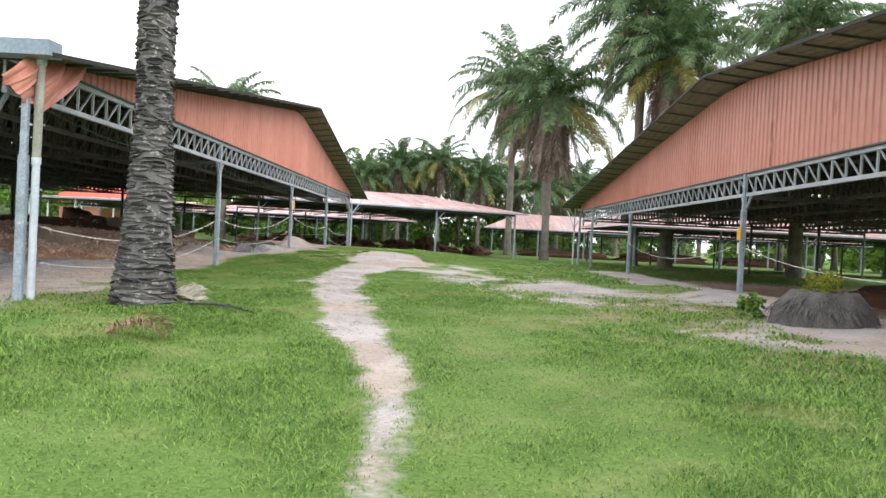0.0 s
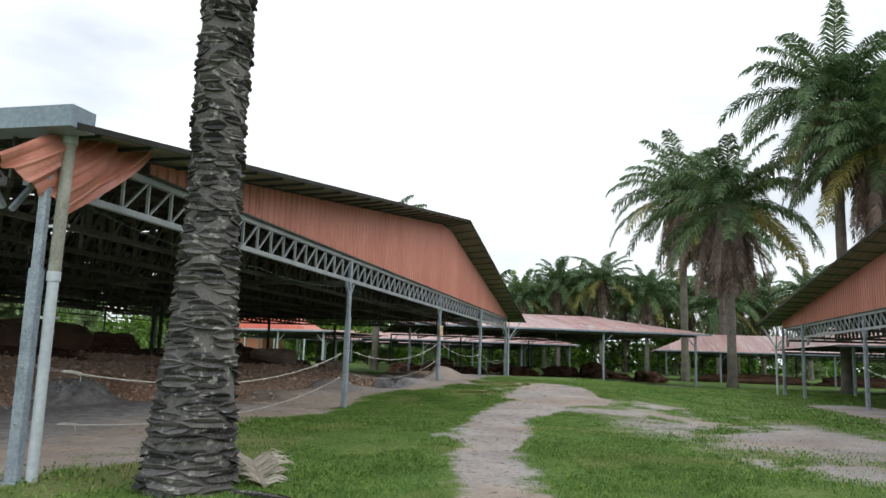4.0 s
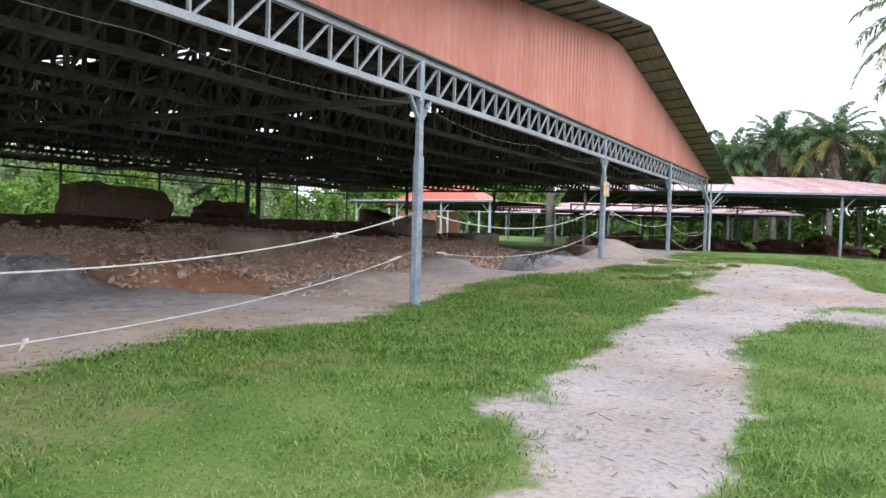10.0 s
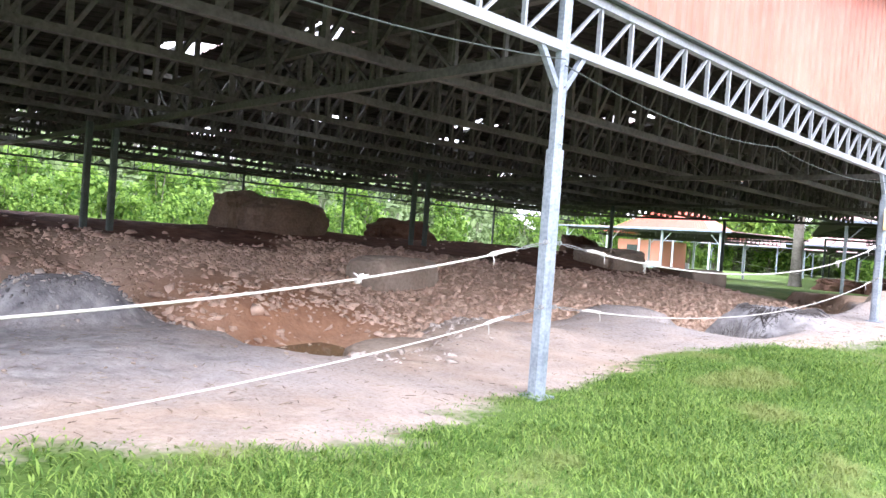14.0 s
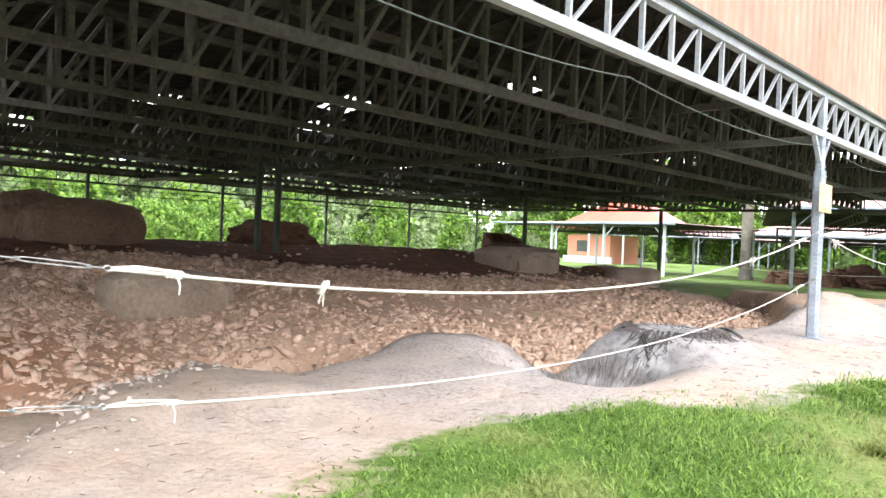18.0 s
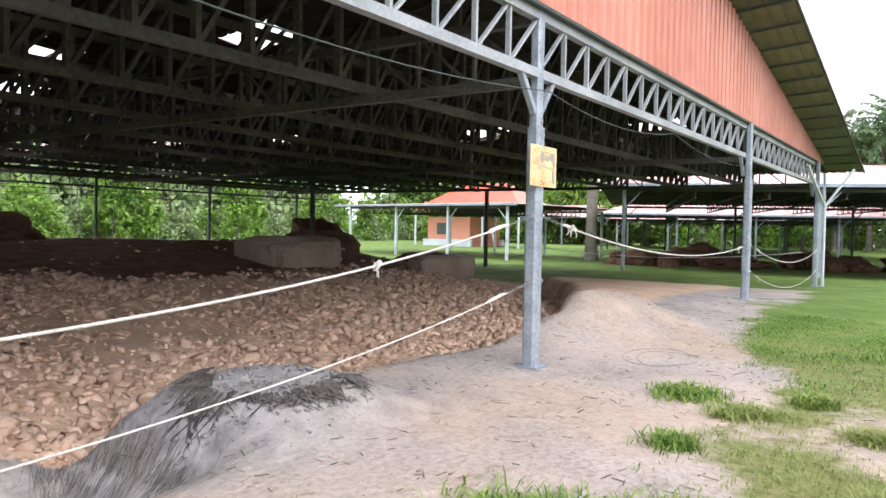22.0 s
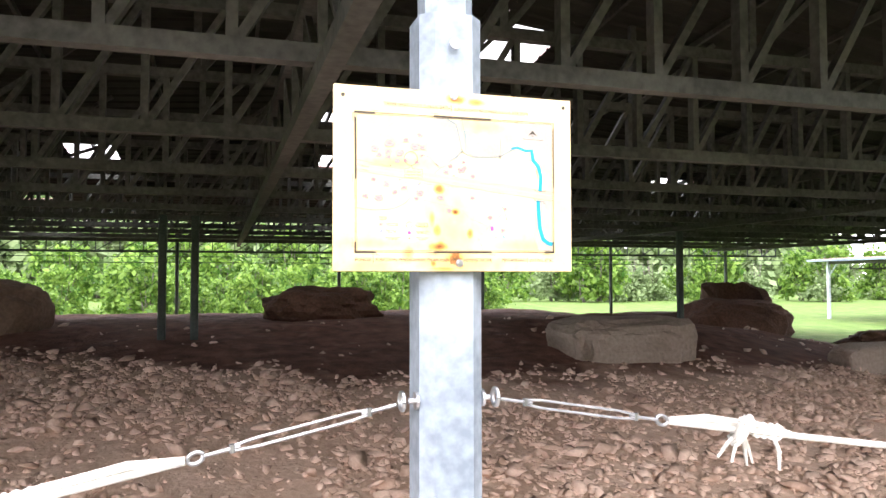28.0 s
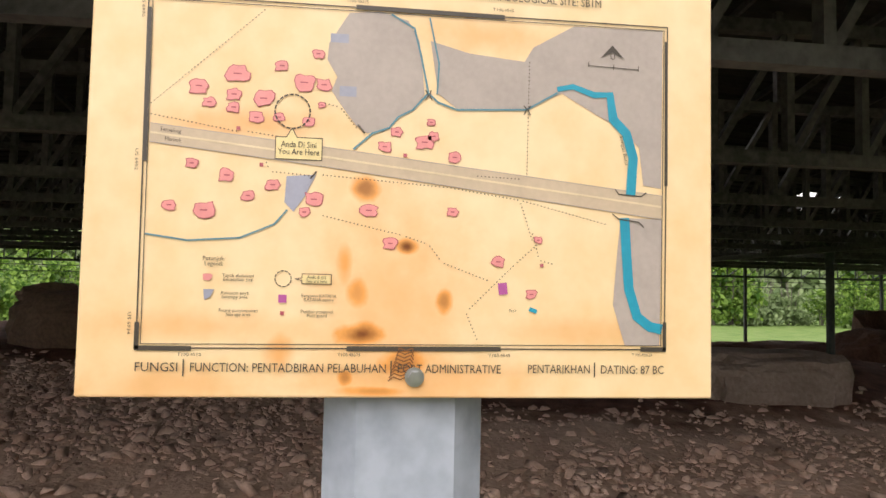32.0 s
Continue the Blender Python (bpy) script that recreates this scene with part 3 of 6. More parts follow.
def corrugated(geo, a, b, c, d, pitch=0.25, rib=0.028, mi=0, under=None):
    """A ribbed sheet a-b-c-d with thickness; the ribs run from a to d and repeat from a to b."""
    a, b, c, d = (Vector(p) for p in (a, b, c, d))
    n = (b - a).cross(d - a)
    if n.length < 1e-9:
        n = (b - a).cross(c - b)
    n.normalize()
    count = max(1, round((b - a).length / pitch))
    prof = [(0.0, 0), (0.55, 0), (0.65, 1), (0.85, 1), (0.95, 0)]
    s = [(i + p) / count for i in range(count) for p, _ in prof] + [1.0]
    o = [q for i in range(count) for _, q in prof] + [0]
    m, v = len(s), []
    for off in (0.0, -0.008):
        v += [a.lerp(b, t) + n * (rib * q + off) for t, q in zip(s, o)] + [d.lerp(c, t) + n * (rib * q + off) for t, q in zip(s, o)]
    shell(geo, v, m, mi, mi if under is None else under)


def post_mesh(geo, x, y, z0, z1, w=0.15, corner=0.035, lean=(0, 0)):
    """A square hollow post with chamfered corners."""
    r = w / 2
    ring = [(-r + corner, -r), (r - corner, -r), (r, -r + corner), (r, r - corner), (r - corner, r), (-r + corner, r), (-r, r - corner), (-r, -r + corner)]
    v = [(x + p + k * lean[0], y + q + k * lean[1], z) for k, z in enumerate((z0, z1)) for p, q in ring]
    f = [(i, (i + 1) % 8, 8 + (i + 1) % 8, 8 + i) for i in range(8)] + [tuple(range(8, 16)), tuple(reversed(range(8)))]
    geo.add(v, f)


def truss_panel(geo, p0, p1, bot, top, panels, w=0.05, chord=0.09):
    """A flat lattice truss from p0 to p1 in plan. top may be a number or a function of the point in plan."""
    p0, p1 = Vector((*p0, 0)), Vector((*p1, 0))
    high = top if callable(top) else (lambda x, y: top)

    def tp(i):
        q = p0.lerp(p1, i / panels)
        return Vector((q.x, q.y, high(q.x, q.y)))

    def bt(i):
        q = p0.lerp(p1, i / panels)
        return Vector((q.x, q.y, bot))

    across = (p1 - p0).normalized()
    geo.beam(bt(0), bt(panels), chord, chord)
    if callable(top):
        for i in range(0, panels, 4):
            geo.beam(tp(i), tp(min(i + 4, panels)), chord, chord)
    else:
        geo.beam(tp(0), tp(panels), chord, chord)
    for i in range(panels + 1):
        if tp(i).z - bot > 0.15:
            geo.beam(bt(i), tp(i), w, w * 0.7, up=across)
            if i < panels and tp(i + 1).z - bot > 0.15:
                geo.beam(bt(i), tp(i + 1), w * 0.8, w * 0.6, up=across)


class Shed:
    """Measures of an open shed whose gable front faces the path. way: -1 if it runs towards -x, 1 towards +x."""

    def __init__(self, fx, way, posts, z_bot, z_top, ridge, eave, left, right, mid, depth, over, fall, clad):
        self.fx, self.way, self.posts, self.z_bot, self.z_top = fx, way, posts, z_bot, z_top
        self.ridge, self.eave, self.left, self.right, self.mid = ridge, eave, left, right, mid
        self.depth, self.over, self.fall, self.clad = depth, over, fall, clad

    def x(self, u):
        return self.fx + self.way * u

    def roof(self, u, y):
        """Height of the roof: its ridge sinks towards the back, its eaves are level."""
        top = self.ridge - self.fall * (u + self.over) / (self.depth + self.over)
        f = (y - self.mid) / (self.right - self.mid) if y > self.mid else (self.mid - y) / (self.mid - self.left)
        return top + (self.eave - top) * f


def roof_sheet(S, u0, u1, ya, yb, parent, pitch=0.26, rib=0.024):
    """One roof sheet between two depths and two y, weathered above, shade-darkened below."""
    count = max(1, round(abs(u1 - u0) / pitch))
    prof = [(0.0, 0), (0.6, 0), (0.7, 1), (0.85, 1), (0.95, 0)]
    s = [(i + p) / count for i in range(count) for p, _ in prof] + [1.0]
    o = [k for i in range(count) for _, k in prof] + [0]
    v = []
    for off in (0.012, 0.0):
        for y in (ya, yb):
            for t, k in zip(s, o):
                u = u0 + (u1 - u0) * t
                v.append((S.x(u), y, S.roof(u, y) + rib * k + off))
    g = Geo()
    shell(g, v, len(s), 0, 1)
    # overhang gets the lit underside colour, sheets farther in the shaded one
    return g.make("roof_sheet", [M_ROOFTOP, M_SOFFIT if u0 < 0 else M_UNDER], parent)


def build_shed(S, label, inner, step, skylights=(), rich=True):
    shed = thing("open_shed", label, "shed", "open sheds")
    fx, f = S.fx, S.way
    for i, (px, y) in enumerate(S.posts):
        g = Geo()
        z0 = float(height(px, y)) - 0.12
        collar = z0 + 0.12 + 2.1
        post_mesh(g, px, y, z0, collar, 0.13, 0.026)
        post = g.make("post", M_POST, shed, "pale galvanised square steel post")
        g = Geo()
        post_mesh(g, px, y, collar - 0.1, S.z_top + 0.05, 0.1, 0.02)
        g.make("post_upper", M_POST, post)
        g = Geo()
        g.block((px - 0.11, y - 0.11, z0 + 0.11), (px + 0.11, y + 0.11, z0 + 0.135))
        g.make("base_plate", M_POST, post)
        for sg in (-1, 1):
            g = Geo()
            g.beam((fx, y + sg * 0.05, S.z_bot - 0.34), (fx, y + sg * 0.3, S.z_bot - 0.02), 0.05, 0.05)
            g.make("knee_brace", M_POST, post)
        for k in range(3):
            g = Geo()
            z = collar + 0.05 + 0.24 * k
            g.tube([(px - f * 0.05, y, z), (px - f * 0.064, y, z)], 0.012, 8)
            g.make("bolt", M_STEELBRIGHT, post)
    ys = [y for _, y in S.posts]
    ends = [S.left + 0.4, *ys[1:-1], ys[-1] + 0.1]
    for a, b in zip(ends, ends[1:]):
        g = Geo()
        truss_panel(g, (fx, a), (fx, b), S.z_bot, S.z_top, round((b - a) / 0.52), 0.042, 0.08)
        g.make("front_truss", M_GALV, shed, "galvanised lattice truss")
    zl = S.z_top + 0.07
    y0, y1 = S.clad
    n = 24
    for i in range(n):
        a, b = y0 + (y1 - y0) * i / n, y0 + (y1 - y0) * (i + 1) / n
        za, zb = S.roof(0, a) - 0.05, S.roof(0, b) - 0.05
        if max(za, zb) > zl + 0.02:
            g = Geo()
            corrugated(g, (fx - f * 0.06, a, zl), (fx - f * 0.06, b, zl), (fx - f * 0.06, b, max(zb, zl)), (fx - f * 0.06, a, max(za, zl)), 0.24, -f * 0.03)
            g.make("cladding_sheet", M_ORANGE, shed, "orange ribbed sheet cladding")
    g = Geo()
    g.beam((fx - f * 0.075, y0, zl - 0.015), (fx - f * 0.075, y1, zl - 0.015), 0.05, 0.03)
    g.make("flashing", M_DARKPOST, shed, "dark flashing strip")
    us = [-S.over, 0.02]
    while us[-1] < S.depth - 0.1:
        us.append(min(us[-1] + step, S.depth))
    nseg = 12
    for ya, yb in ((S.left, S.mid), (S.mid, S.right)):
        for k in range(len(us) - 1):
            y, u0, u1 = ya, us[k], us[k + 1]
            lo, hi = min(ya, yb), max(ya, yb)
            here = [(su, sy) for su, sy in skylights if u0 <= su < u1 and lo + 0.5 < sy < hi - 0.5]
            for su, sy in sorted(here, key=lambda q: q[1] * (1 if yb > ya else -1)):
                a = sy - math.copysign(0.4, yb - ya)
                b = sy + math.copysign(0.4, yb - ya)
                w0 = min(max(su - 0.6, u0 + 0.05), u1 - 1.25)
                w1 = w0 + 1.2
                roof_sheet(S, u0, u1, y, a, shed)
                roof_sheet(S, u0, w0, a, b, shed)
                roof_sheet(S, w1, u1, a, b, shed)
                g = Geo()
                g.add([(S.x(u), yy, S.roof(u, yy) + 0.012) for u, yy in ((w0, a), (w1, a), (w1, b), (w0, b))], [(0, 1, 2, 3)])
                g.make("skylight", M_SKYLIGHT, shed, "clear roof pane")
                y = b
            roof_sheet(S, u0, u1, y, yb, shed)
    cnt = 44
    for j in range(cnt):
        y = S.left + 0.4 + j * (S.right - S.left - 0.8) / (cnt - 1)
        g = Geo()
        o = S.over - 0.02
        g.beam((S.x(-o), y, S.roof(-o, y) - 0.045), (S.x(0.06), y, S.roof(0.06, y) - 0.045), 0.035, 0.045)
        g.make("purlin_end", M_DARKPOST, shed)
    for a, b in ((S.left, S.mid), (S.mid, S.right)):
        g = Geo()
        g.beam((S.x(-S.over - 0.02), a, S.roof(-S.over, a)), (S.x(-S.over - 0.02), b, S.roof(-S.over, b)), 0.025, 0.07)
        g.make("verge_trim", M_UNDER, shed)
    if rich:
        for j in range(30):
            y = S.left + 0.6 + j * (S.right - S.left - 1.2) / 29
            g = Geo()
            g.beam((S.x(0.1), y, S.roof(0.1, y) - 0.06), (S.x(S.depth), y, S.roof(S.depth, y) - 0.06), 0.04, 0.07)
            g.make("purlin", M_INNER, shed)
    for k in range(2, len(us)):
        u = us[k]
        g = Geo()
        truss_panel(g, (S.x(u), S.left + 0.5), (S.x(u), S.right - 0.5), S.z_bot + 0.05, lambda px, py: min(S.roof((px - fx) * f, py) - 0.13, S.z_bot + 0.95),
                    round((S.right - S.left) / 0.56), 0.075 if rich else 0.06, 0.09)
        for j in range(1, 16):
            y = S.left + (S.right - S.left) * j / 16
            top = S.roof(u, y) - 0.1
            if top > S.z_bot + 1.1:
                g.beam((S.x(u), y, S.z_bot + 0.95), (S.x(u), y, top), 0.07, 0.07)
                g.beam((S.x(u), y, S.z_bot + 0.95), (S.x(u), y + 1.1, S.roof(u, y + 1.1) - 0.1), 0.05, 0.05)
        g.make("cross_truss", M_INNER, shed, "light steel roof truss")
    for px, y in S.posts:
        g = Geo()
        truss_panel(g, (fx, y), (S.x(S.depth), y), S.z_bot - 0.06, S.z_top - 0.02, 30, 0.045, 0.09)
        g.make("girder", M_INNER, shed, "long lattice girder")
    if rich:
        for z in (2.42, 2.58):
            g = Geo()
            g.beam((S.x(S.depth - 0.1), S.left, z), (S.x(S.depth - 0.1), S.right, z), 0.018, 0.018)
            g.make("back_wire", M_DARKPOST, shed, "thin dark wire between the back posts")
        g = Geo()
        truss_panel(g, (S.x(S.depth - 0.05), S.left + 0.3), (S.x(S.depth - 0.05), S.right - 0.3), 2.72, 3.1, 64, 0.035, 0.06)
        g.make("back_truss", M_DARKPOST, shed, "dark lattice truss along the back")
    for x, y, w in inner:
        g = Geo()
        post_mesh(g, x, y, float(height(x, y)) - 0.2, S.z_bot, w, 0.02)
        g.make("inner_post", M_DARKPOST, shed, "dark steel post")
    return shed


A = Shed(0.0, -1, ((0.45, -19.4), (0.0, -9.25), (0.0, -0.02), (0.08, 7.75), (0.12, 15.4)), 2.97, 3.47, 6.25, 3.42, -19.6, 18.2, 0.5, 19.5, 0.9, 2.7, (-17.2, 16.6))
SKY_A = ((5.9, -7.3), (8.8, -8.7), (7.2, 3.1), (11.2, 1.2), (7.8, 10.9), (12.3, 8.7), (15.5, 6.8), (13.2, 1.8), (12.9, -2.7), (16.0, -4.5), (17.8, 4.3), (3.0, 12.1), (17.2, -9.0), (4.6, -14.5), (10.5, -15.0))
inner_a = [(-10.7, y + d, 0.12) for y in (-9.3, -1.1) for d in (-0.24, 0.24)] + [(-10.4, 16.2, 0.12), (-10.6, 7.9, 0.11)]
inner_a += [(-19.4, -19 + 4.35 * k, 0.09) for k in range(9)]
main_shed = build_shed(A, "large open steel shed with orange sheet gable over the dig", inner_a, 1.95, SKY_A)
B = Shed(14.1, 1, ((14.05, -24.0), (14.05, -11.2), (14.1, 1.0), (13.9, 8.4), (13.9, 12.2)), 2.6, 3.08, 5.75, 3.35, -34.0, 14.6, -10.3, 16.0, 0.95, 2.0, (-31.5, 12.8))
inner_b = [(22, y, 0.1) for y in (-24, -11, 1, 8)] + [(30, -30 + 7 * k, 0.09) for k in range(7)]
build_shed(B, "open steel shed with orange gable beside the path", inner_b, 2.6, ((4.0, -4.0), (9.2, 3.5)), False)


def low_shed(label, corner, turn, length, depth, z_eave, z_ridge, hip=2.5, roof_mat=None, posts=5, post_mat=None, width=0.13):
    """A long low shed seen from its eave side: its front runs from the corner along +x, turned by some degrees."""
    s = thing("low_shed", label, "shed", "low sheds", (corner[0], corner[1], 0))
    s.rotation_euler = (0, 0, radians(turn))
    ct, st = math.cos(radians(turn)), math.sin(radians(turn))
    x0, x1, y0, y1 = 0.0, length, 0.0, depth
    over = 0.9
    ym = (y0 + y1) / 2
    mat = roof_mat or M_ROOFTOP

    def ground_at(x, y):
        return float(height(corner[0] + x * ct - y * st, corner[1] + x * st + y * ct))

    # second material darkens each slope's underside with the shade beneath the roof
    for q in (((x0 - over, y0 - 0.4, z_eave), (x1 + over, y0 - 0.4, z_eave), (x1 - hip, ym, z_ridge), (x0 + hip, ym, z_ridge)), ((x1 + over, y1 + 0.4, z_eave), (x0 - over, y1 + 0.4, z_eave), (x0 + hip, ym, z_ridge), (x1 - hip, ym, z_ridge))):
        g = Geo()
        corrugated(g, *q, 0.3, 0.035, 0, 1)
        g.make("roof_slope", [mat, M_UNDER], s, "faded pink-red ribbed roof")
    for q in (((x1 + over, y0 - 0.4, z_eave), (x1 + over, y1 + 0.4, z_eave), (x1 - hip, ym, z_ridge)), ((x0 - over, y1 + 0.4, z_eave), (x0 - over, y0 - 0.4, z_eave), (x0 + hip, ym, z_ridge))):
        g = Geo()
        g.add([*q, *[(p[0], p[1], p[2] - 0.01) for p in q]], [(0, 1, 2), (0, 1, 4, 3), (1, 2, 5, 4), (2, 0, 3, 5)], 0)
        g.f.append((len(g.v) - 1, len(g.v) - 2, len(g.v) - 3))
        g.m.append(1)
        g.make("roof_hip", [mat, M_UNDER], s)
    for i in range(1, 8):
        x = x0 + (x1 - x0) * i / 8
        g = Geo()
        truss_panel(g, (x, y0), (x, y1), z_eave - 0.45, z_eave - 0.05, 18, 0.04, 0.06)
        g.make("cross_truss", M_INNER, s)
    for i in range(1, 11):
        f = i / 11
        for side in (0, 1):
            y = y0 + (ym - y0) * f if side == 0 else y1 + (ym - y1) * f
            z = z_eave + (z_ridge - z_eave) * f - 0.07
            g = Geo()
            g.beam((x0 - over + (hip + over) * f, y, z), (x1 + over - (hip + over) * f, y, z), 0.05, 0.08)
            g.make("purlin", M_INNER, s)
    g = Geo()
    g.beam((x0 - over, y0 - 0.45, z_eave - 0.03), (x1 + over, y0 - 0.45, z_eave - 0.03), 0.12, 0.1)
    g.make("gutter", M_GUTTER, s, "pale metal gutter")
    for y in (y0, y1):
        g = Geo()
        g.beam((x0, y, z_eave - 0.16), (x1, y, z_eave - 0.16), 0.08, 0.12)
        g.make("eave_beam", M_INNER, s)
    for i in range(posts):
        x = x0 + (x1 - x0) * i / (posts - 1)
        for y in (y0, y1):
            g = Geo()
            post_mesh(g, x, y, ground_at(x, y) - 0.1, z_eave - 0.1, width, 0.02)
            # back row takes the darker steel unless a post material is given
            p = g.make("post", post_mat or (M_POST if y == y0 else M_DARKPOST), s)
            g = Geo()
            g.beam((x, y, z_eave - 0.85), (x + (0.7 if i < posts - 1 else -0.7), y, z_eave - 0.12), 0.05, 0.05)
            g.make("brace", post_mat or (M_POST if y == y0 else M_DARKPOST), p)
    return s


L_TURN = 20.6
low_shed("low open shed with a faded pink-red roof", (-6.5, 19.1), L_TURN, 19.0, 20.0, 3.25, 4.75, 4.0, posts=4)
low_shed("low open shed with a faded roof behind another shed", (-16.0, 40.0), L_TURN, 19.0, 15.0, 2.75, 3.9, 3.0, posts=5)
low_shed("long low shed with a pale pink roof", (10.5, 43.0), 0, 36.5, 14.0, 2.45, 4.2, 3.0, posts=9)
low_shed("far low shed with a pink roof", (-22.0, 58.0), 8, 18.0, 12.0, 2.7, 4.0, 2.0, posts=5)
low_shed("far open shed with pale roof", (-46.0, 66.0), 0, 22.0, 10.0, 3.0, 4.4, 1.5, posts=7)
low_shed("low shed beyond the palms", (18.0, 16.0), 0, 32.0, 16.0, 2.5, 4.1, 2.0, posts=7)
low_shed("open shed with thick white posts beyond the dig", (-27.0, 27.6), -8, 12.0, 9.0, 2.85, 3.1, 3.0, M_ROOFTOP, 4, M_WHITE, 0.14)


def red_hut(x, y):
    """A small hut with an orange wall and a clean red hipped roof."""
    h = thing("site_hut", "small hut with orange walls and a clean red roof", "hut", "", (x, y, float(height(x, y))))
    for nm, lo, hi in (("front_wall", (0, 0, -0.2), (4.4, 0.15, 2.5)), ("back_wall", (0, 4.85, -0.2), (4.4, 5.0, 2.5)), ("side_wall", (0, 0.15, -0.2), (0.15, 4.85, 2.5)), ("side_wall", (4.25, 0.15, -0.2), (4.4, 4.85, 2.5))):
        g = Geo()
        g.block(lo, hi)
        g.make(nm, M_HUTWALL, h)
    for px, py, qx, qy in ((-0.3, -0.3, 4.7, -0.02), (-0.3, 5.02, 4.7, 5.3)):
        g = Geo()
        g.block((px, py, -0.2), (qx, qy, 0.6))
        g.make("plinth", M_WHITE, h, "low white plinth wall")
    for x0 in (1.0,):
        g = Geo()
        g.block((x0, -0.03, 1.0), (x0 + 1.1, -0.002, 2.0))
        g.make("shutter", M_DARKPOST, h, "dark window shutter")
    tops = [(2.4, 2.5, 5.5), (6.6, 2.5, 5.5)]
    eaves = [(-1.0, -1.2, 3.1), (10.0, -1.2, 3.1), (10.0, 6.2, 3.1), (-1.0, 6.2, 3.1)]
    for q in ((eaves[0], eaves[1], tops[1], tops[0]), (eaves[2], eaves[3], tops[0], tops[1])):
        g = Geo()
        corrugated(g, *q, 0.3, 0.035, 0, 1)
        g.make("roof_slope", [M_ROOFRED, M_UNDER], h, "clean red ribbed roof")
    for q in ((eaves[1], eaves[2], tops[1]), (eaves[3], eaves[0], tops[0])):
        g = Geo()
        g.add([*q, *[(p[0], p[1], p[2] - 0.02) for p in q]], [(0, 1, 2), (5, 4, 3), (0, 1, 4, 3), (1, 2, 5, 4), (2, 0, 3, 5)])
        g.make("roof_hip", M_ROOFRED, h)
    for px, py in ((-0.7, -0.9), (2.8, -0.9), (6.2, -0.9), (9.6, -0.9)):
        g = Geo()
        post_mesh(g, px, py, -0.2, 3.05, 0.14, 0.02)
        g.make("porch_post", M_WHITE, h)
    return h


M_HUTWALL = surface("orange_painted_wall", (0.55, 0.22, 0.14), (0.66, 0.30, 0.20), rough=0.7, scale=0.6, fine=12, bump=0.1, dist=0.004)
red_hut(-35.0, 46.6)


def palm_leaf_points(L, lift, droop, n):
    pts = []
    ang, x, z = lift, 0.0, 0.0
    for i in range(n + 1):
        pts.append((x, z, ang))
        ang -= droop / n * (0.4 + 1.2 * i / n)
        x += math.cos(ang) * L / n
        z += math.sin(ang) * L / n
    return pts


def palm_crown(seed, green=35, dry=26, L=5.2, leaflets=60, width=0.042):
    """A crown of arching feather leaves over a skirt of dead hanging ones."""
    r = random.Random(seed)
    g = Geo()
    for i in range(green + dry):
        az = i * 2.39996 + r.uniform(-0.25, 0.25)
        dead = i >= green
        u = i / green if not dead else (i - green) / dry
        if dead:
            lift, droop, ll = -0.95 - 0.45 * u + r.uniform(-0.15, 0.15), 0.6 - 0.45 * u, L * r.uniform(0.7, 1.0)
        else:
            lift, droop, ll = 1.42 - 1.95 * u + r.uniform(-0.15, 0.15), 0.8 + 0.75 * math.sin(math.pi * min(1, u + 0.1)) + r.uniform(-0.2, 0.25), L * (0.8 + 0.25 * u) * r.uniform(0.88, 1.08)
        mi = 2 if dead else (1 if u > 0.78 and r.random() < 0.4 else 0)
        pts = palm_leaf_points(ll, lift, droop, 10)
        c, s = math.cos(az), math.sin(az)
        twist = r.uniform(-0.5, 0.5)
        rach = [(c * (0.2 + x), s * (0.2 + x), z) for x, z, _ in pts]
        g.tube(rach, [0.06 - 0.005 * k for k in range(11)], 4, False, mi)
        for k in range(leaflets):
            t = 0.10 + 0.90 * (k + r.uniform(-0.3, 0.3)) / leaflets
            f = min(max(t, 0) * 10, 9.999)
            a0, b0 = pts[int(f)], pts[int(f) + 1]
            w = f - int(f)
            x, z, an = (a0[q] + (b0[q] - a0[q]) * w for q in range(3))
            base = Vector((c * (0.2 + x), s * (0.2 + x), z))
            along = Vector((c * math.cos(an), s * math.cos(an), math.sin(an)))
            side = Vector((-s, c, 0))
            up = along.cross(side)
            length = ll * 0.20 * (math.sin(math.pi * min(1, 0.25 + 0.68 * t)) ** 0.6) * r.uniform(0.8, 1.12) * (0.75 if dead else 1)
            for sg in (-1, 1):
                d = (side * sg * (0.5 if dead else 0.8) + along * r.uniform(0.45, 0.8) + up * (r.uniform(-0.15, 0.3) + 0.35 * twist * sg)).normalized()
                mid = base + d * length * 0.5
                tip = mid + (d * 0.8 + Vector((0, 0, -r.uniform(0.7, 1.3)))).normalized() * length * 0.6
                wv = along * width
                g.add([base - wv * 0.6, base + wv * 0.6, mid + wv, mid - wv, tip], [(0, 1, 2, 3), (3, 2, 4)], mi)
    return g


CROWNS = []
for sd, dr, lf, wd in ((3, 34, 60, 0.042), (11, 26, 60, 0.042), (23, 20, 60, 0.042), (31, 20, 32, 0.07), (37, 14, 32, 0.07)):
    cg = palm_crown(sd, dry=dr, leaflets=lf, width=wd)
    ob = cg.make("crown", [M_FROND, M_FROND_YELLOW, M_FROND_DRY])
    CROWNS.append(ob.data)
    bpy.data.objects.remove(ob)


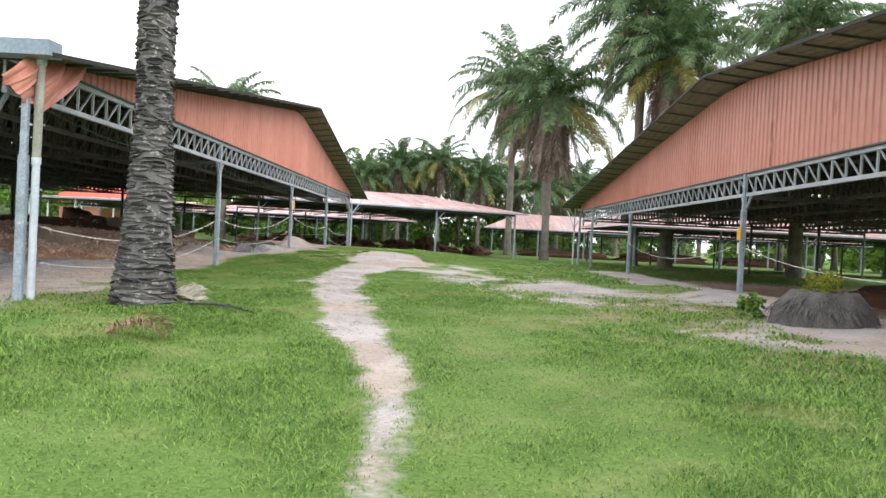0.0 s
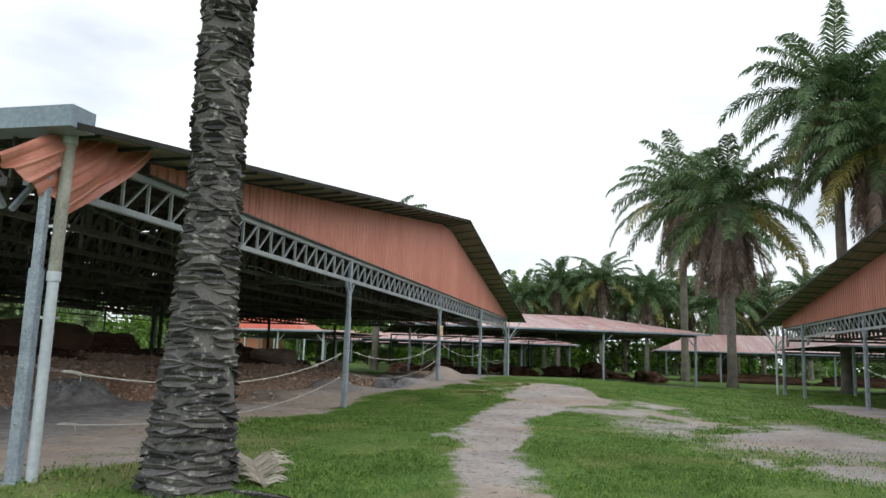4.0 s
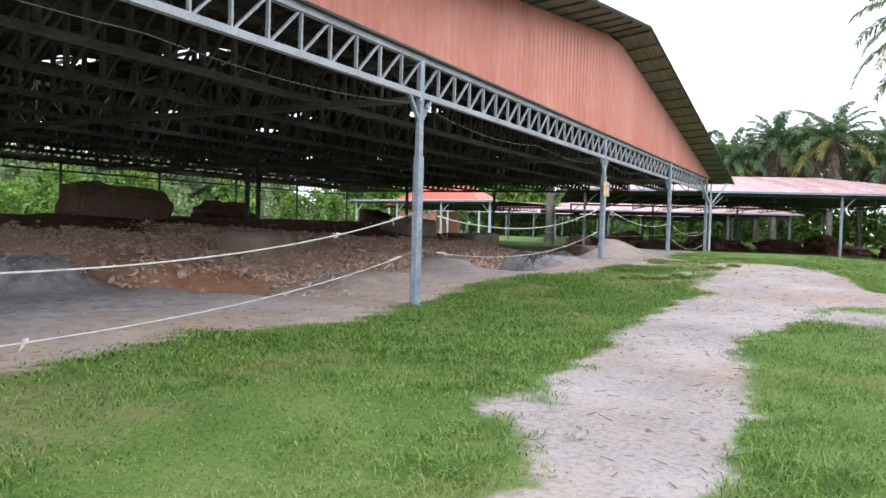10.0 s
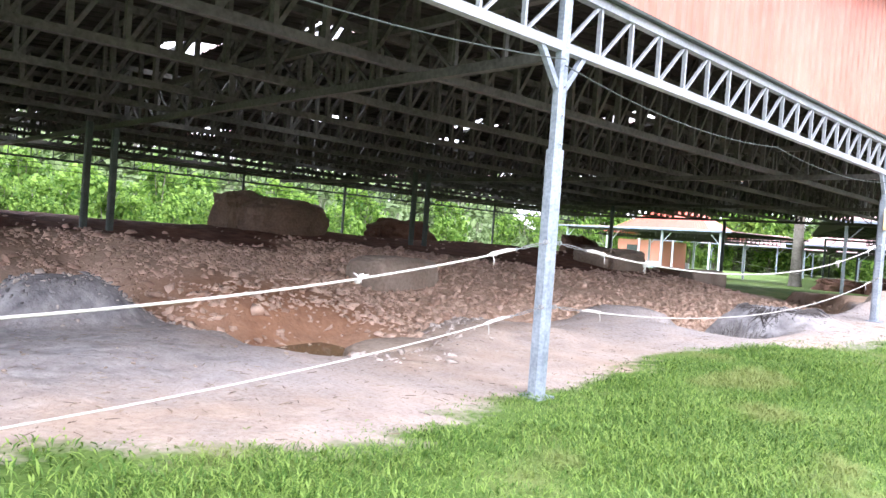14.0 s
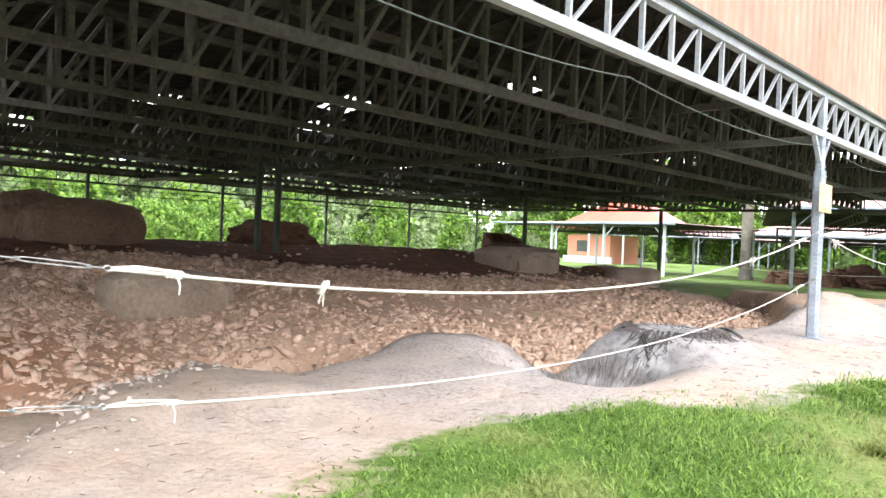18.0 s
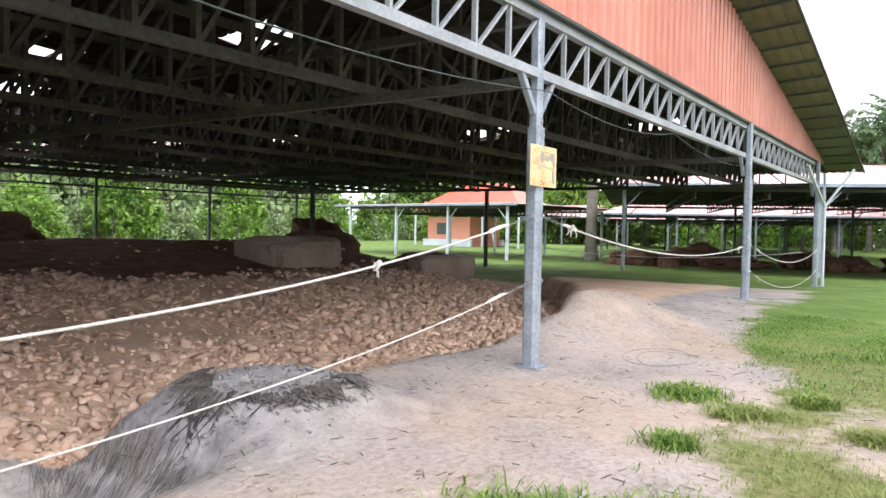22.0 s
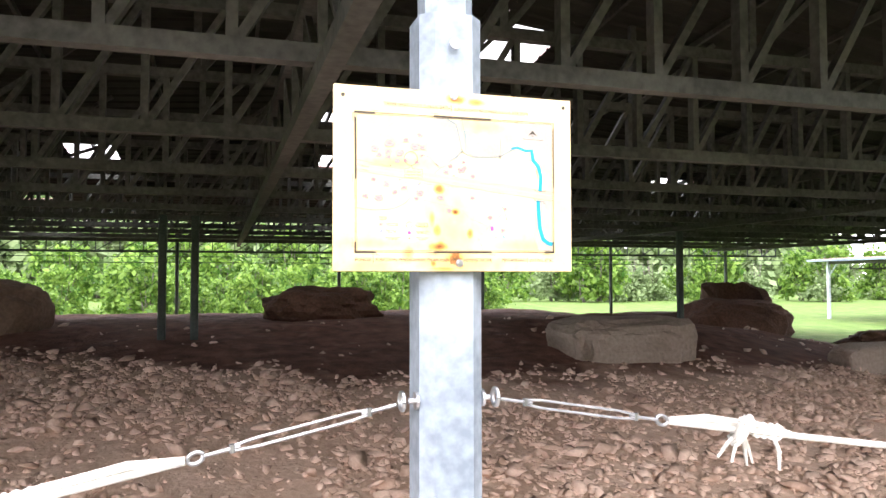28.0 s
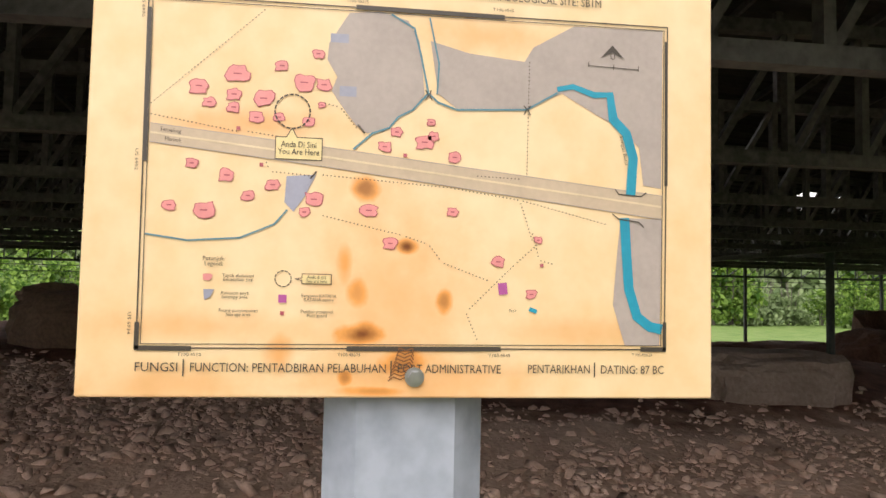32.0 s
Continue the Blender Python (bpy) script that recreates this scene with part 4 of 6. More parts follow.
def bark_mesh(hgt, r0, r1, lean, scales=False, seed=1, rings=26):
    r = random.Random(seed)
    g = Geo()
    pts, rad = [], []
    for i in range(rings + 1):
        t = i / rings
        pts.append((lean[0] * t * hgt, lean[1] * t * hgt, -0.3 + (hgt + 0.3) * t))
        flare = 0.55 * math.exp(-t * hgt / 0.55)
        rad.append((r0 + (r1 - r0) * t) * (1 + flare) * (1 + r.uniform(-0.03, 0.03)))
    g.tube(pts, rad, 18)
    return g, pts, rad


def palm(x, y, hgt, r0=0.27, variant=0, scale=1.0, turn=0.0, lean=(0, 0), label="tall oil palm with drooping feather leaves", group="oil palms"):
    p = thing("oil_palm", label, "palm tree", group, (x, y, float(height(x, y))))
    g, pts, rad = bark_mesh(hgt, r0, r0 * 0.8, lean, seed=int(x * 7 + y * 3) & 255)
    g.make("trunk", M_FARBARK, p, smooth=True)
    c = new("crown", CROWNS[3 + variant % 2 if y > 60 else variant % 3])
    c.parent = p
    c.matrix_local = Matrix.Translation((lean[0] * hgt, lean[1] * hgt, hgt - 0.1)) @ pose(0, 0, 0, 0, 0, turn) @ Matrix.Scale(scale, 4)
    return p


# ---------------------------------------------------------------- palms
for k, (x, y, hgt, r0, sc, lab) in enumerate((
        (14.0, 29.0, 13.1, 0.32, 1.42, "tall oil palm with a skirt of dry hanging leaves"),
        (12.0, 42.0, 16.6, 0.33, 1.5, "tall oil palm with drooping feather leaves"),
        (19.6, 23.0, 18.4, 0.34, 1.45, "tall oil palm with drooping feather leaves"),
        (16.5, 52.0, 14.5, 0.32, 1.3, "tall oil palm with drooping feather leaves"),
        (21.5, 21.0, 15.0, 0.36, 1.2, "tall oil palm with a pale thick trunk"),
        (20.6, 18.5, 14.0, 0.36, 1.2, "tall oil palm with a pale thick trunk"),
        (24.5, 8.5, 13.0, 0.36, 0.95, "tall oil palm with a pale thick trunk"),
        (35.0, 34.0, 19.0, 0.3, 1.3, "tall oil palm with drooping feather leaves"),
        (42.0, 30.0, 18.0, 0.3, 1.3, "tall oil palm with drooping feather leaves"),
        (-6.2, 72.0, 9.4, 0.3, 1.05, "oil palm beyond the low sheds"), (-1.4, 74.0, 11.6, 0.3, 1.1, "oil palm beyond the low sheds"),
        (4.3, 72.0, 11.8, 0.3, 1.15, "oil palm beyond the low sheds"), (10.0, 73.0, 10.4, 0.3, 1.1, "oil palm beyond the low sheds"),
        (15.5, 78.0, 10.5, 0.3, 1.1, "oil palm beyond the low sheds"), (22.0, 80.0, 10.0, 0.3, 1.1, "oil palm beyond the low sheds"),
        (30.0, 76.0, 11.0, 0.3, 1.1, "oil palm beyond the low sheds"), (-12.0, 80.0, 10.0, 0.3, 1.3, "oil palm beyond the low sheds"),
        (-12.4, 30.0, 10.7, 0.3, 1.1, "oil palm behind the shed roof"), (1.0, 90.0, 12.0, 0.3, 1.3, "oil palm beyond the low sheds"),
        (38.0, 64.0, 13.0, 0.3, 1.3, "oil palm beyond the low sheds"), (48.0, 50.0, 14.0, 0.3, 1.3, "oil palm beyond the low sheds"), (-3.8, 80.0, 9.6, 0.3, 1.2, "oil palm beyond the low sheds"), (1.6, 84.0, 10.6, 0.3, 1.25, "oil palm beyond the low sheds"),
        (7.4, 82.0, 10.0, 0.3, 1.2, "oil palm beyond the low sheds"), (13.0, 86.0, 10.8, 0.3, 1.3, "oil palm beyond the low sheds"), (18.6, 72.0, 9.0, 0.3, 1.15, "oil palm beyond the low sheds"), (26.0, 84.0, 10.5, 0.3, 1.3, "oil palm beyond the low sheds"))):
    palm(x, y, hgt, r0, k, sc, k * 67.0, label=lab)


def near_palm(x, y):
    """The bare grey trunk beside the path, covered in scars of old leaf bases."""
    base = float(height(x, y))
    p = thing("oil_palm", "tall bare grey palm trunk with rough leaf scars", "palm tree", "oil palms", (x, y, base))
    r = random.Random(8)
    hgt = 12.5

    def radius(z):
        return 0.25 + 0.012 * math.sin(z * 1.7) + 0.23 * math.exp(-max(z, 0) / 1.5)

    def centre(z):
        return 0.008 * z + 0.02 * math.sin(z * 0.9), 0.006 * z

    g = Geo()
    pts = [(*centre(z), z) for z in [-0.3 + i * 0.1 for i in range(129)]]
    g.tube(pts, [radius(q[2]) * 0.93 for q in pts], 24)
    g.make("trunk", M_BARK, p, smooth=True)
    g = Geo()
    z, row = -0.05, 0
    while z < hgt - 0.1:
        R = radius(z)
        cx, cy = centre(z)
        count = 6
        for i in range(count):
            a = 2 * math.pi * (i + 0.5 * (row % 2) + r.uniform(-0.2, 0.2)) / count + row * 0.31
            w = 2 * math.pi / count * 0.55 * r.uniform(0.75, 1.15)
            hh = r.uniform(0.065, 0.115)
            lip = R + r.uniform(0.0, 0.034)
            tilt = r.uniform(-0.02, 0.02)
            zz = z + r.uniform(-0.045, 0.045)
            v = []
            for da, dz, rr in ((-w, 0.0, R * 0.95), (-w * 0.55, -hh * 0.38, lip), (0, -hh * 0.5, lip + 0.006), (w * 0.55, -hh * 0.38, lip), (w, 0.0, R * 0.95),
                               (w * 0.5, hh * 0.42, lip - 0.004), (0, hh * 0.5, lip), (-w * 0.5, hh * 0.42, lip - 0.004),
                               (-w * 0.5, -hh * 0.46, R * 0.92), (0, -hh * 0.58, R * 0.92), (w * 0.5, -hh * 0.46, R * 0.92)):
                v.append((cx + math.cos(a + da) * rr, cy + math.sin(a + da) * rr, zz + dz + tilt * da / w + r.uniform(-0.008, 0.008)))
            v.append((cx + math.cos(a) * (R - 0.012), cy + math.sin(a) * (R - 0.012), zz))
            v += [(cx + math.cos(a + q * w) * R * 0.92, cy + math.sin(a + q * w) * R * 0.92, zz + hh * 0.62) for q in (0.5, 0, -0.5)]
            g.add(v, [(0, 1, 11), (1, 2, 11), (2, 3, 11), (3, 4, 11), (4, 5, 11), (5, 6, 11), (6, 7, 11), (7, 0, 11),
                      (0, 8, 1), (1, 8, 9, 2), (2, 9, 10, 3), (3, 10, 4), (5, 4, 12), (6, 5, 12, 13), (7, 6, 13, 14), (0, 7, 14)])
        z += 0.088
        row += 1
    tagged(g.make("bark_relief", M_BARK, p), kind="stuff")
    c = new("crown", CROWNS[1])
    c.parent = p
    c.location = (*centre(hgt), hgt - 0.1)
    return p


near_palm(2.13, -19.05)


M_TANLEAF = leafy("tan_dead_leaf", (0.30, 0.19, 0.12), (0.58, 0.42, 0.29), translucency=0.15)
M_PALEFROND = leafy("bleached_palm_leaf", (0.30, 0.26, 0.20), (0.55, 0.50, 0.42), translucency=0.1)


def dry_frond(x, y, turn, length, droop, label, rise=0.0, lift=0.25, mat=None, dense=3, leaf=1.0):
    """A fallen dry palm leaf lying on the grass."""
    t = thing("fallen_palm_leaf", label, "palm leaf", "fallen palm leaves", (x, y, float(height(x, y)) + 0.02))
    t.rotation_euler = (0, 0, radians(turn))
    r = random.Random(int(abs(x * 31 + y * 17)))
    g = Geo()
    n = 22
    pts = [(length * i / n, 0.12 * math.sin(2.0 * i / n), 0.03 + rise * math.sin(math.pi * i / n)) for i in range(n + 1)]
    g.tube(pts, [0.028 - 0.02 * i / n for i in range(n + 1)], 5)
    g.make("stalk", mat or M_FROND_DRY, t)
    g = Geo()
    for i in range(2, n * dense):
        q = i / (n * dense)
        b = Vector(pts[int(q * n)]).lerp(Vector(pts[min(n, int(q * n) + 1)]), q * n - int(q * n))
        for s in (-1, 1):
            l = 0.5 * math.sin(math.pi * min(1, 0.2 + 0.75 * q)) * r.uniform(0.7, 1.1) * length / 1.6 * leaf
            d = Vector((0.55 + r.uniform(-0.15, 0.2), s * 0.8, lift * r.uniform(0.2, 1.2))).normalized()
            m = b + d * l * 0.55
            e = m + (d + Vector((r.uniform(0, 0.5), 0, -droop * r.uniform(0.4, 1.6)))).normalized() * l * 0.5
            e.z = max(e.z, 0.01)
            w = Vector((0.009, 0, 0.004))
            g.add([b - w, b + w, m + w, m - w, e], [(0, 1, 2, 3), (3, 2, 4)])
    g.make("leaf_blade", mat or M_FROND_DRY, t)
    return t


dry_frond(2.9, -18.95, 118, 1.7, 0.6, "dry pale palm leaf lying beside the trunk", 0.06, 0.5, M_PALEFROND, 4)
dry_frond(2.75, -19.3, -35, 1.6, 0.6, "dark curved palm leaf stalk lying on the grass", 0.05, 0.25, M_BARK, 3, 0.22)
dry_frond(3.05, -22.1, -25, 0.75, 0.8, "small brown dried palm leaf in the grass", 0.12, 0.8, M_TANLEAF, 3, 1.4)


# ---------------------------------------------------------------- earth and stone under the main shed
def lump(name, label, category, at, size, mat, seed=1, boxy=0.6, rough=0.12, turn=0.0, sink=0.15, cut=None, group=""):
    """A rough rounded block or mound of earth, standing on the ground."""
    x, y = at
    b = bmesh.new()
    bmesh.ops.create_icosphere(b, subdivisions=4, radius=1.0)
    off = Vector((seed * 3.1, seed * 1.7, seed * 2.3))
    for v in b.verts:
        p = v.co.copy()
        q = Vector([math.copysign(abs(c) ** boxy, c) for c in p])
        q.z = max(q.z, -0.6)
        nn = noise.fractal(p * 1.6 + off, 0.9, 2.1, 4) * rough + noise.noise(p * 7 + off) * rough * 0.35
        q *= 1 + nn
        if cut:
            q.z = min(q.z, cut + 0.06 * noise.noise(p * 3 + off))
        v.co = Vector((q.x * size[0] / 2, q.y * size[1] / 2, (q.z + 0.6) / 1.6 * size[2] - sink))
    me = bpy.data.meshes.new(name)
    b.to_mesh(me)
    b.free()
    me.materials.append(mat)
    ob = new(name, me)
    ob.location = (x, y, float(height(x, y)))
    ob.rotation_euler = (0, 0, radians(turn))
    return tagged(ob, label, category, group)


M_POT = surface("brown_fired_earth", (0.14, 0.095, 0.068), (0.29, 0.20, 0.145), rough=0.95, scale=1.2, fine=18, bump=0.6, dist=0.03)
M_GREYSAND = surface("grey_ashy_sand", (0.14, 0.138, 0.142), (0.38, 0.372, 0.372), rough=0.95, scale=4, fine=30, bump=0.8, dist=0.02)
lump("furnace_mound", "tall broken brown earth mound with a hollow", "mound", (-13.0, -5.0), (1.4, 1.5, 1.05), M_POT, 3, 0.6, 0.26)
lump("furnace_mound", "rounded red-brown earth mound with a worn face", "mound", (-12.2, -4.35), (1.5, 2.3, 0.98), M_POT, 4, 0.72, 0.13)
lump("clay_slab", "smooth pale brown clay block in the rubble", "clay block", (-6.7, -5.25), (1.1, 1.7, 0.72), M_CLAY, 5, 0.42, 0.08, sink=0.25)
lump("clay_shelf", "smooth clay shelf at the edge of a pit", "clay block", (-2.75, -8.3), (1.1, 1.5, 0.5), M_CLAY, 9, 0.6, 0.06, sink=0.2)
lump("clay_slab", "large smooth grey-brown clay slab in the rubble", "clay block", (-9.2, 5.75), (1.7, 2.2, 0.8), M_CLAY, 7, 0.5, 0.13, sink=0.3)


def furnace_ring(x, y, radius, wall, hgt):
    """A broken round furnace wall, open towards the path."""
    b = bmesh.new()
    n, rows = 44, 7
    grid = []
    for i in range(n + 1):
        a = 0.35 + 5.2 * i / n
        rim = hgt * (0.62 + 0.38 * sstep(abs(i / n - 0.5), 0.5, 0.12)) + 0.06 * noise.noise((a * 3, 1.0, 2.0))
        col = []
        for k in range(2 * rows):
            inner = k >= rows
            t = (2 * rows - 1 - k) / (rows - 1) if inner else k / (rows - 1)
            rr0 = (radius - wall if inner else radius * (1.18 - 0.2 * t)) + 0.07 * noise.fractal((math.cos(a) * 2.4, math.sin(a) * 2.4, t * 2 + 5 * inner), 0.9, 2.1, 4)
            col.append(b.verts.new((math.cos(a) * rr0, math.sin(a) * rr0, -0.25 + (rim + 0.25) * t)))
        grid.append(col)
    for i in range(n):
        for k in range(2 * rows - 1):
            b.faces.new((grid[i][k], grid[i + 1][k], grid[i + 1][k + 1], grid[i][k + 1]))
    b.faces.new(grid[0])
    b.faces.new(list(reversed(grid[n])))
    me = bpy.data.meshes.new("furnace_wall")
    b.to_mesh(me)
    b.free()
    me.materials.append(M_EARTH)
    ob = new("furnace_wall", me)
    ob.location = (x, y, float(height(x, y)))
    return tagged(ob, "dark broken clay furnace wall like a large jar", "furnace remains")


furnace_ring(-15.4, 13.0, 0.9, 0.24, 1.85 - float(height(-15.4, 13.0)))
lump("furnace_mound", "low brown mound beside the broken furnace", "mound", (-14.2, 12.0), (1.6, 2.8, 1.05), M_EARTH, 13, 0.7, 0.15)
lump("clay_block", "squared dark earth block at the edge of the dig", "clay block", (-8.5, 10.8), (0.7, 2.6, 0.62), M_CLAY, 14, 0.35, 0.05, sink=0.1)
for k, (x, y, sx, sy, sz) in enumerate(((-14.0, -13.9, 0.9, 0.9, 0.35), (-14.0, -11.1, 1.2, 1.3, 0.6), (-14.6, 1.6, 1.7, 2.4, 0.8), (-14.0, 8.0, 0.9, 1.2, 0.25),
                                        (-12.0, 14.6, 1.4, 2.4, 0.6), (-13.0, -17.0, 3.0, 3.6, 1.2), (-16.0, 10.5, 2.2, 3.5, 0.4))):
    lump("earth_mound", "dark red earth mound on the bank", "mound", (x, y), (sx, sy, sz), M_EARTH, 20 + k, 0.9, 0.22, group="earth mounds on the bank")
for k, (x, y, sx, sy, sz) in enumerate(((18, 45, 9, 3, 0.9), (28, 46, 9, 3, 1.0), (38, 46, 8, 3, 1.0), (22, -6, 3, 6, 0.9), (24, -16, 4, 6, 1.0))):
    lump("earth_mound", "dark earth heap under a neighbouring shed", "mound", (x, y), (sx, sy, sz), M_EARTH, 40 + k, 0.7, 0.2, group="earth heaps under the far sheds")
BANK = ((-9.2, 2.6, 0.8), (-7.0, 2.0, 1.15), (-5.2, 2.9, 0.7), (-2.4, 2.2, 1.0), (-0.6, 1.7, 0.75), (1.9, 2.8, 0.9), (4.4, 1.9, 1.2), (6.1, 2.4, 0.65), (8.6, 2.1, 0.95))
for k, (x, sx, sz) in enumerate(BANK):
    y = 28.2 + 0.376 * (x + 9.0) + (0.9 if k % 2 else -0.5)
    lump("earth_mound", "rough dark earth bank under the low shed", "mound", (x, y), (sx, 1.6 + 0.3 * (k % 3), sz), M_EARTH, 60 + k, 0.75, 0.34, turn=20.0 + 9 * (k % 4), group="earth bank under the low shed")
for k, (x, y, sz) in enumerate(((-7.4, 27.2, 0.35), (-1.2, 29.6, 0.3), (4.9, 31.4, 0.4), (8.8, 32.8, 0.3))):
    lump("earth_clod", "loose clod of dark earth on the bank", "clod", (x, y), (0.9, 0.8, 0.5 + sz), M_EARTH, 80 + k, 0.8, 0.25, group="clods on the far bank")


def rock_shapes(count, seed):
    """A few angular broken stones."""
    shapes = []
    r = random.Random(seed)
    for k in range(count):
        b = bmesh.new()
        sx, sy, sz = r.uniform(0.9, 1.3), r.uniform(0.7, 1.0), r.uniform(0.55, 0.85)
        for i in range(9):
            d = Vector((r.gauss(0, 1), r.gauss(0, 1), r.gauss(0, 1))).normalized()
            top = max(abs(d.x), abs(d.y), abs(d.z))
            d = d / top ** 0.75 * r.uniform(0.8, 1.05)
            b.verts.new((d.x * sx, d.y * sy, d.z * sz))
        hull = bmesh.ops.convex_hull(b, input=b.verts[:])
        bmesh.ops.delete(b, geom=[q for q in hull["geom_interior"] if isinstance(q, bmesh.types.BMVert)], context="VERTS")
        b.verts.index_update()
        v = [tuple(q.co) for q in b.verts]
        f = [tuple(w.index for w in face.verts) for face in b.faces if len(face.verts) == 3]
        b.free()
        shapes.append((np.array(v), np.array(f)))
    return shapes


ROCKS = rock_shapes(8, 5)


def scatter_rocks(rng, xs, ys, sizes, name, mat, parent=None):
    vs, fs, o = [], [], 0
    zs = height(xs, ys)
    for i in range(len(xs)):
        v, f = ROCKS[i % 8]
        a, t = rng.uniform(0, 6.28), rng.uniform(-0.5, 0.5)
        c, s = math.cos(a), math.sin(a)
        R = np.array([[c, -s, 0], [s, c, 0], [0, 0, 1]]) @ np.array([[1, 0, 0], [0, math.cos(t), -math.sin(t)], [0, math.sin(t), math.cos(t)]])
        vs.append((v @ R.T) * sizes[i] + (xs[i], ys[i], zs[i] + sizes[i] * rng.uniform(-0.3, 0.15)))
        fs.append(f + o)
        o += len(v)
    return array_mesh(name, np.concatenate(vs), np.concatenate(fs), mat, parent)


rr = np.random.RandomState(3)
N = 92000
rx, ry = rr.uniform(-13.0, -0.7, N), rr.uniform(-19.5, 11.5, N)
e = edge_x(ry)
patch = np.clip(1.1 + 0.7 * wobble(rx * 1.4 + 3, ry * 1.4) + 0.4 * wobble(rx * 4, ry * 4 + 7), 0.12, 1)
keep = (rx < e - 0.05) & (rr.uniform(0, 1, N) < patch) & (rr.uniform(0, 1, N) < np.clip(1.2 - 0.05 * (e - rx), 0.55, 1) * (1 - 0.99 * crest_mask(rx, ry)[0]) * (1 - 0.7 * crest_mask(rx, ry)[1])) & ~((np.abs(rx + 3.7) < 1.0) & (np.abs(ry + 9.0) < 1.0) & (rr.uniform(0, 1, N) < 0.8))
rx, ry = rx[keep], ry[keep]
size = np.clip(rr.lognormal(-3.15, 0.45, len(rx)), 0.018, 0.13)
rubble = tagged(scatter_rocks(rr, rx, ry, size, "rubble", M_STONE), "red-brown broken stones covering the sloping dig", "rubble", kind="stuff")

ca = rr.uniform(0, 6.2832, 150)
cr = rr.uniform(0.3, 0.8, 150)
tagged(scatter_rocks(rr, -5.7 + cr * np.cos(ca), -11.4 + cr * np.sin(ca), rr.uniform(0.015, 0.06, 150), "ash_clods", M_GREYSAND), "crumbled clods on the grey ash heap", "clods", kind="stuff")

cy = rr.uniform(-14.5, -5.0, 620)
cx = edge_x(cy) + np.abs(rr.normal(0.12, 0.45, 620))
tagged(scatter_rocks(rr, cx, cy, np.clip(rr.lognormal(-3.7, 0.5, 620), 0.01, 0.075), "sand_clods", M_SAND), "crumbled pale clods along the lip of the dig", "clods", kind="stuff")

# ---------------------------------------------------------------- standing water in the pit
M_MUDDY = surface("muddy_green_water", (0.055, 0.06, 0.018), (0.11, 0.105, 0.035), rough=0.12, scale=3, fine=20, bump=0.02, dist=0.003)
puddle = thing("puddle", "shallow muddy green water in the bottom of a pit", "puddle", "", (-3.95, -9.0, float(height(-3.95, -9.0)) + 0.05))
g = Geo()
rim = [(0.62 * math.cos(w) * (1 + 0.12 * math.sin(3 * w)), 0.62 * math.sin(w) * (1 + 0.1 * math.cos(2 * w)), 0.0) for w in np.linspace(0, 6.2832, 29)[:-1]]
g.add([*rim, *[(x, y, -0.08) for x, y, _ in rim]], [tuple(range(28)), *[((i + 1) % 28, i, 28 + i, 28 + (i + 1) % 28) for i in range(28)]])
g.make("water", M_MUDDY, puddle)


# ---------------------------------------------------------------- the sawn stump in the sand
def palm_stump(x, y, r_top, r_base, hgt, label, fibres, sink=0.1, ashy=False):
    z = float(height(x, y))
    t = thing("palm_stump", label, "tree stump", "palm stumps", (x, y, z))
    r = random.Random(4)
    n = 36
    g = Geo()
    rings = []
    for k, (q, h) in enumerate(((1.0, -sink), (0.86, hgt * 0.35), (0.74, hgt * 0.7), (0.66, hgt), (0.55, hgt * 0.99), (0.3, hgt * 0.93), (0.05, hgt * 0.95))):
        rad = r_base + (r_top - r_base) * min(1, k / 3) if k <= 3 else r_top * (q / 0.66)
        rings.append([(math.cos(6.2832 * i / n) * rad * r.uniform(0.92, 1.08), math.sin(6.2832 * i / n) * rad * r.uniform(0.92, 1.08), h + r.uniform(-0.03, 0.03)) for i in range(n)])
    v = [p for q in rings for p in q]
    f = [(k * n + i, k * n + (i + 1) % n, (k + 1) * n + (i + 1) % n, (k + 1) * n + i) for k in range(len(rings) - 1) for i in range(n)]
    f.append(tuple((len(rings) - 1) * n + i for i in range(n)))
    g.add(v, f)
    g.make("stump", [M_GREYSAND if ashy else M_STUMP], t, smooth=True)
    g = Geo()
    for i in range(fibres):
        a = r.uniform(0, 6.2832)
        q = r_top * r.uniform(0.93, 1.05)
        low = r.random() if fibres > 500 else 0.0
        q += (r_base - r_top) * low
        p = Vector((math.cos(a) * q, math.sin(a) * q, hgt * r.uniform(0.8, 1.02) * (1 - 0.7 * low)))
        d = Vector((math.cos(a), math.sin(a), -r.uniform(0.5, 1.6))).normalized()
        l = r.uniform(0.08, 0.26) * (r_base / 0.8) ** 0.5
        side = Vector((-math.sin(a), math.cos(a), 0)) * r.uniform(0.006, 0.016)
        k2 = p + d * l * 0.6 + side * r.uniform(-1, 1)
        g.add([p - side, p + side, k2 + side * 0.6, k2 - side * 0.6, p + d * l + Vector((0, 0, -0.02))], [(0, 1, 2, 3), (3, 2, 4)])
    tagged(g.make("root_fibre", M_STUMP, t, "dark split root fibres"), kind="stuff")
    return t


ca, cr = rr.uniform(0, 6.2832, 700), np.abs(rr.normal(0.42, 0.2, 700))
tagged(scatter_rocks(rr, STUMP[0] + cr * np.cos(ca), STUMP[1] + cr * np.sin(ca), rr.uniform(0.008, 0.03, 700), "ash_crumbs", M_GREYSAND), "crumbled grey bits of rotten stump", "clods", kind="stuff")
stump = palm_stump(*STUMP, 0.30, 0.44, 0.0, "ash-grey rotten palm stump low in the sand", 50, 0.4, True)
r = random.Random(6)
stump_z = float(height(*STUMP))


def on_stump(px, py, lift):
    """A point on the ground round the stump, in the stump's own frame."""
    return (px, py, float(height(px + STUMP[0], py + STUMP[1])) - stump_z + lift)


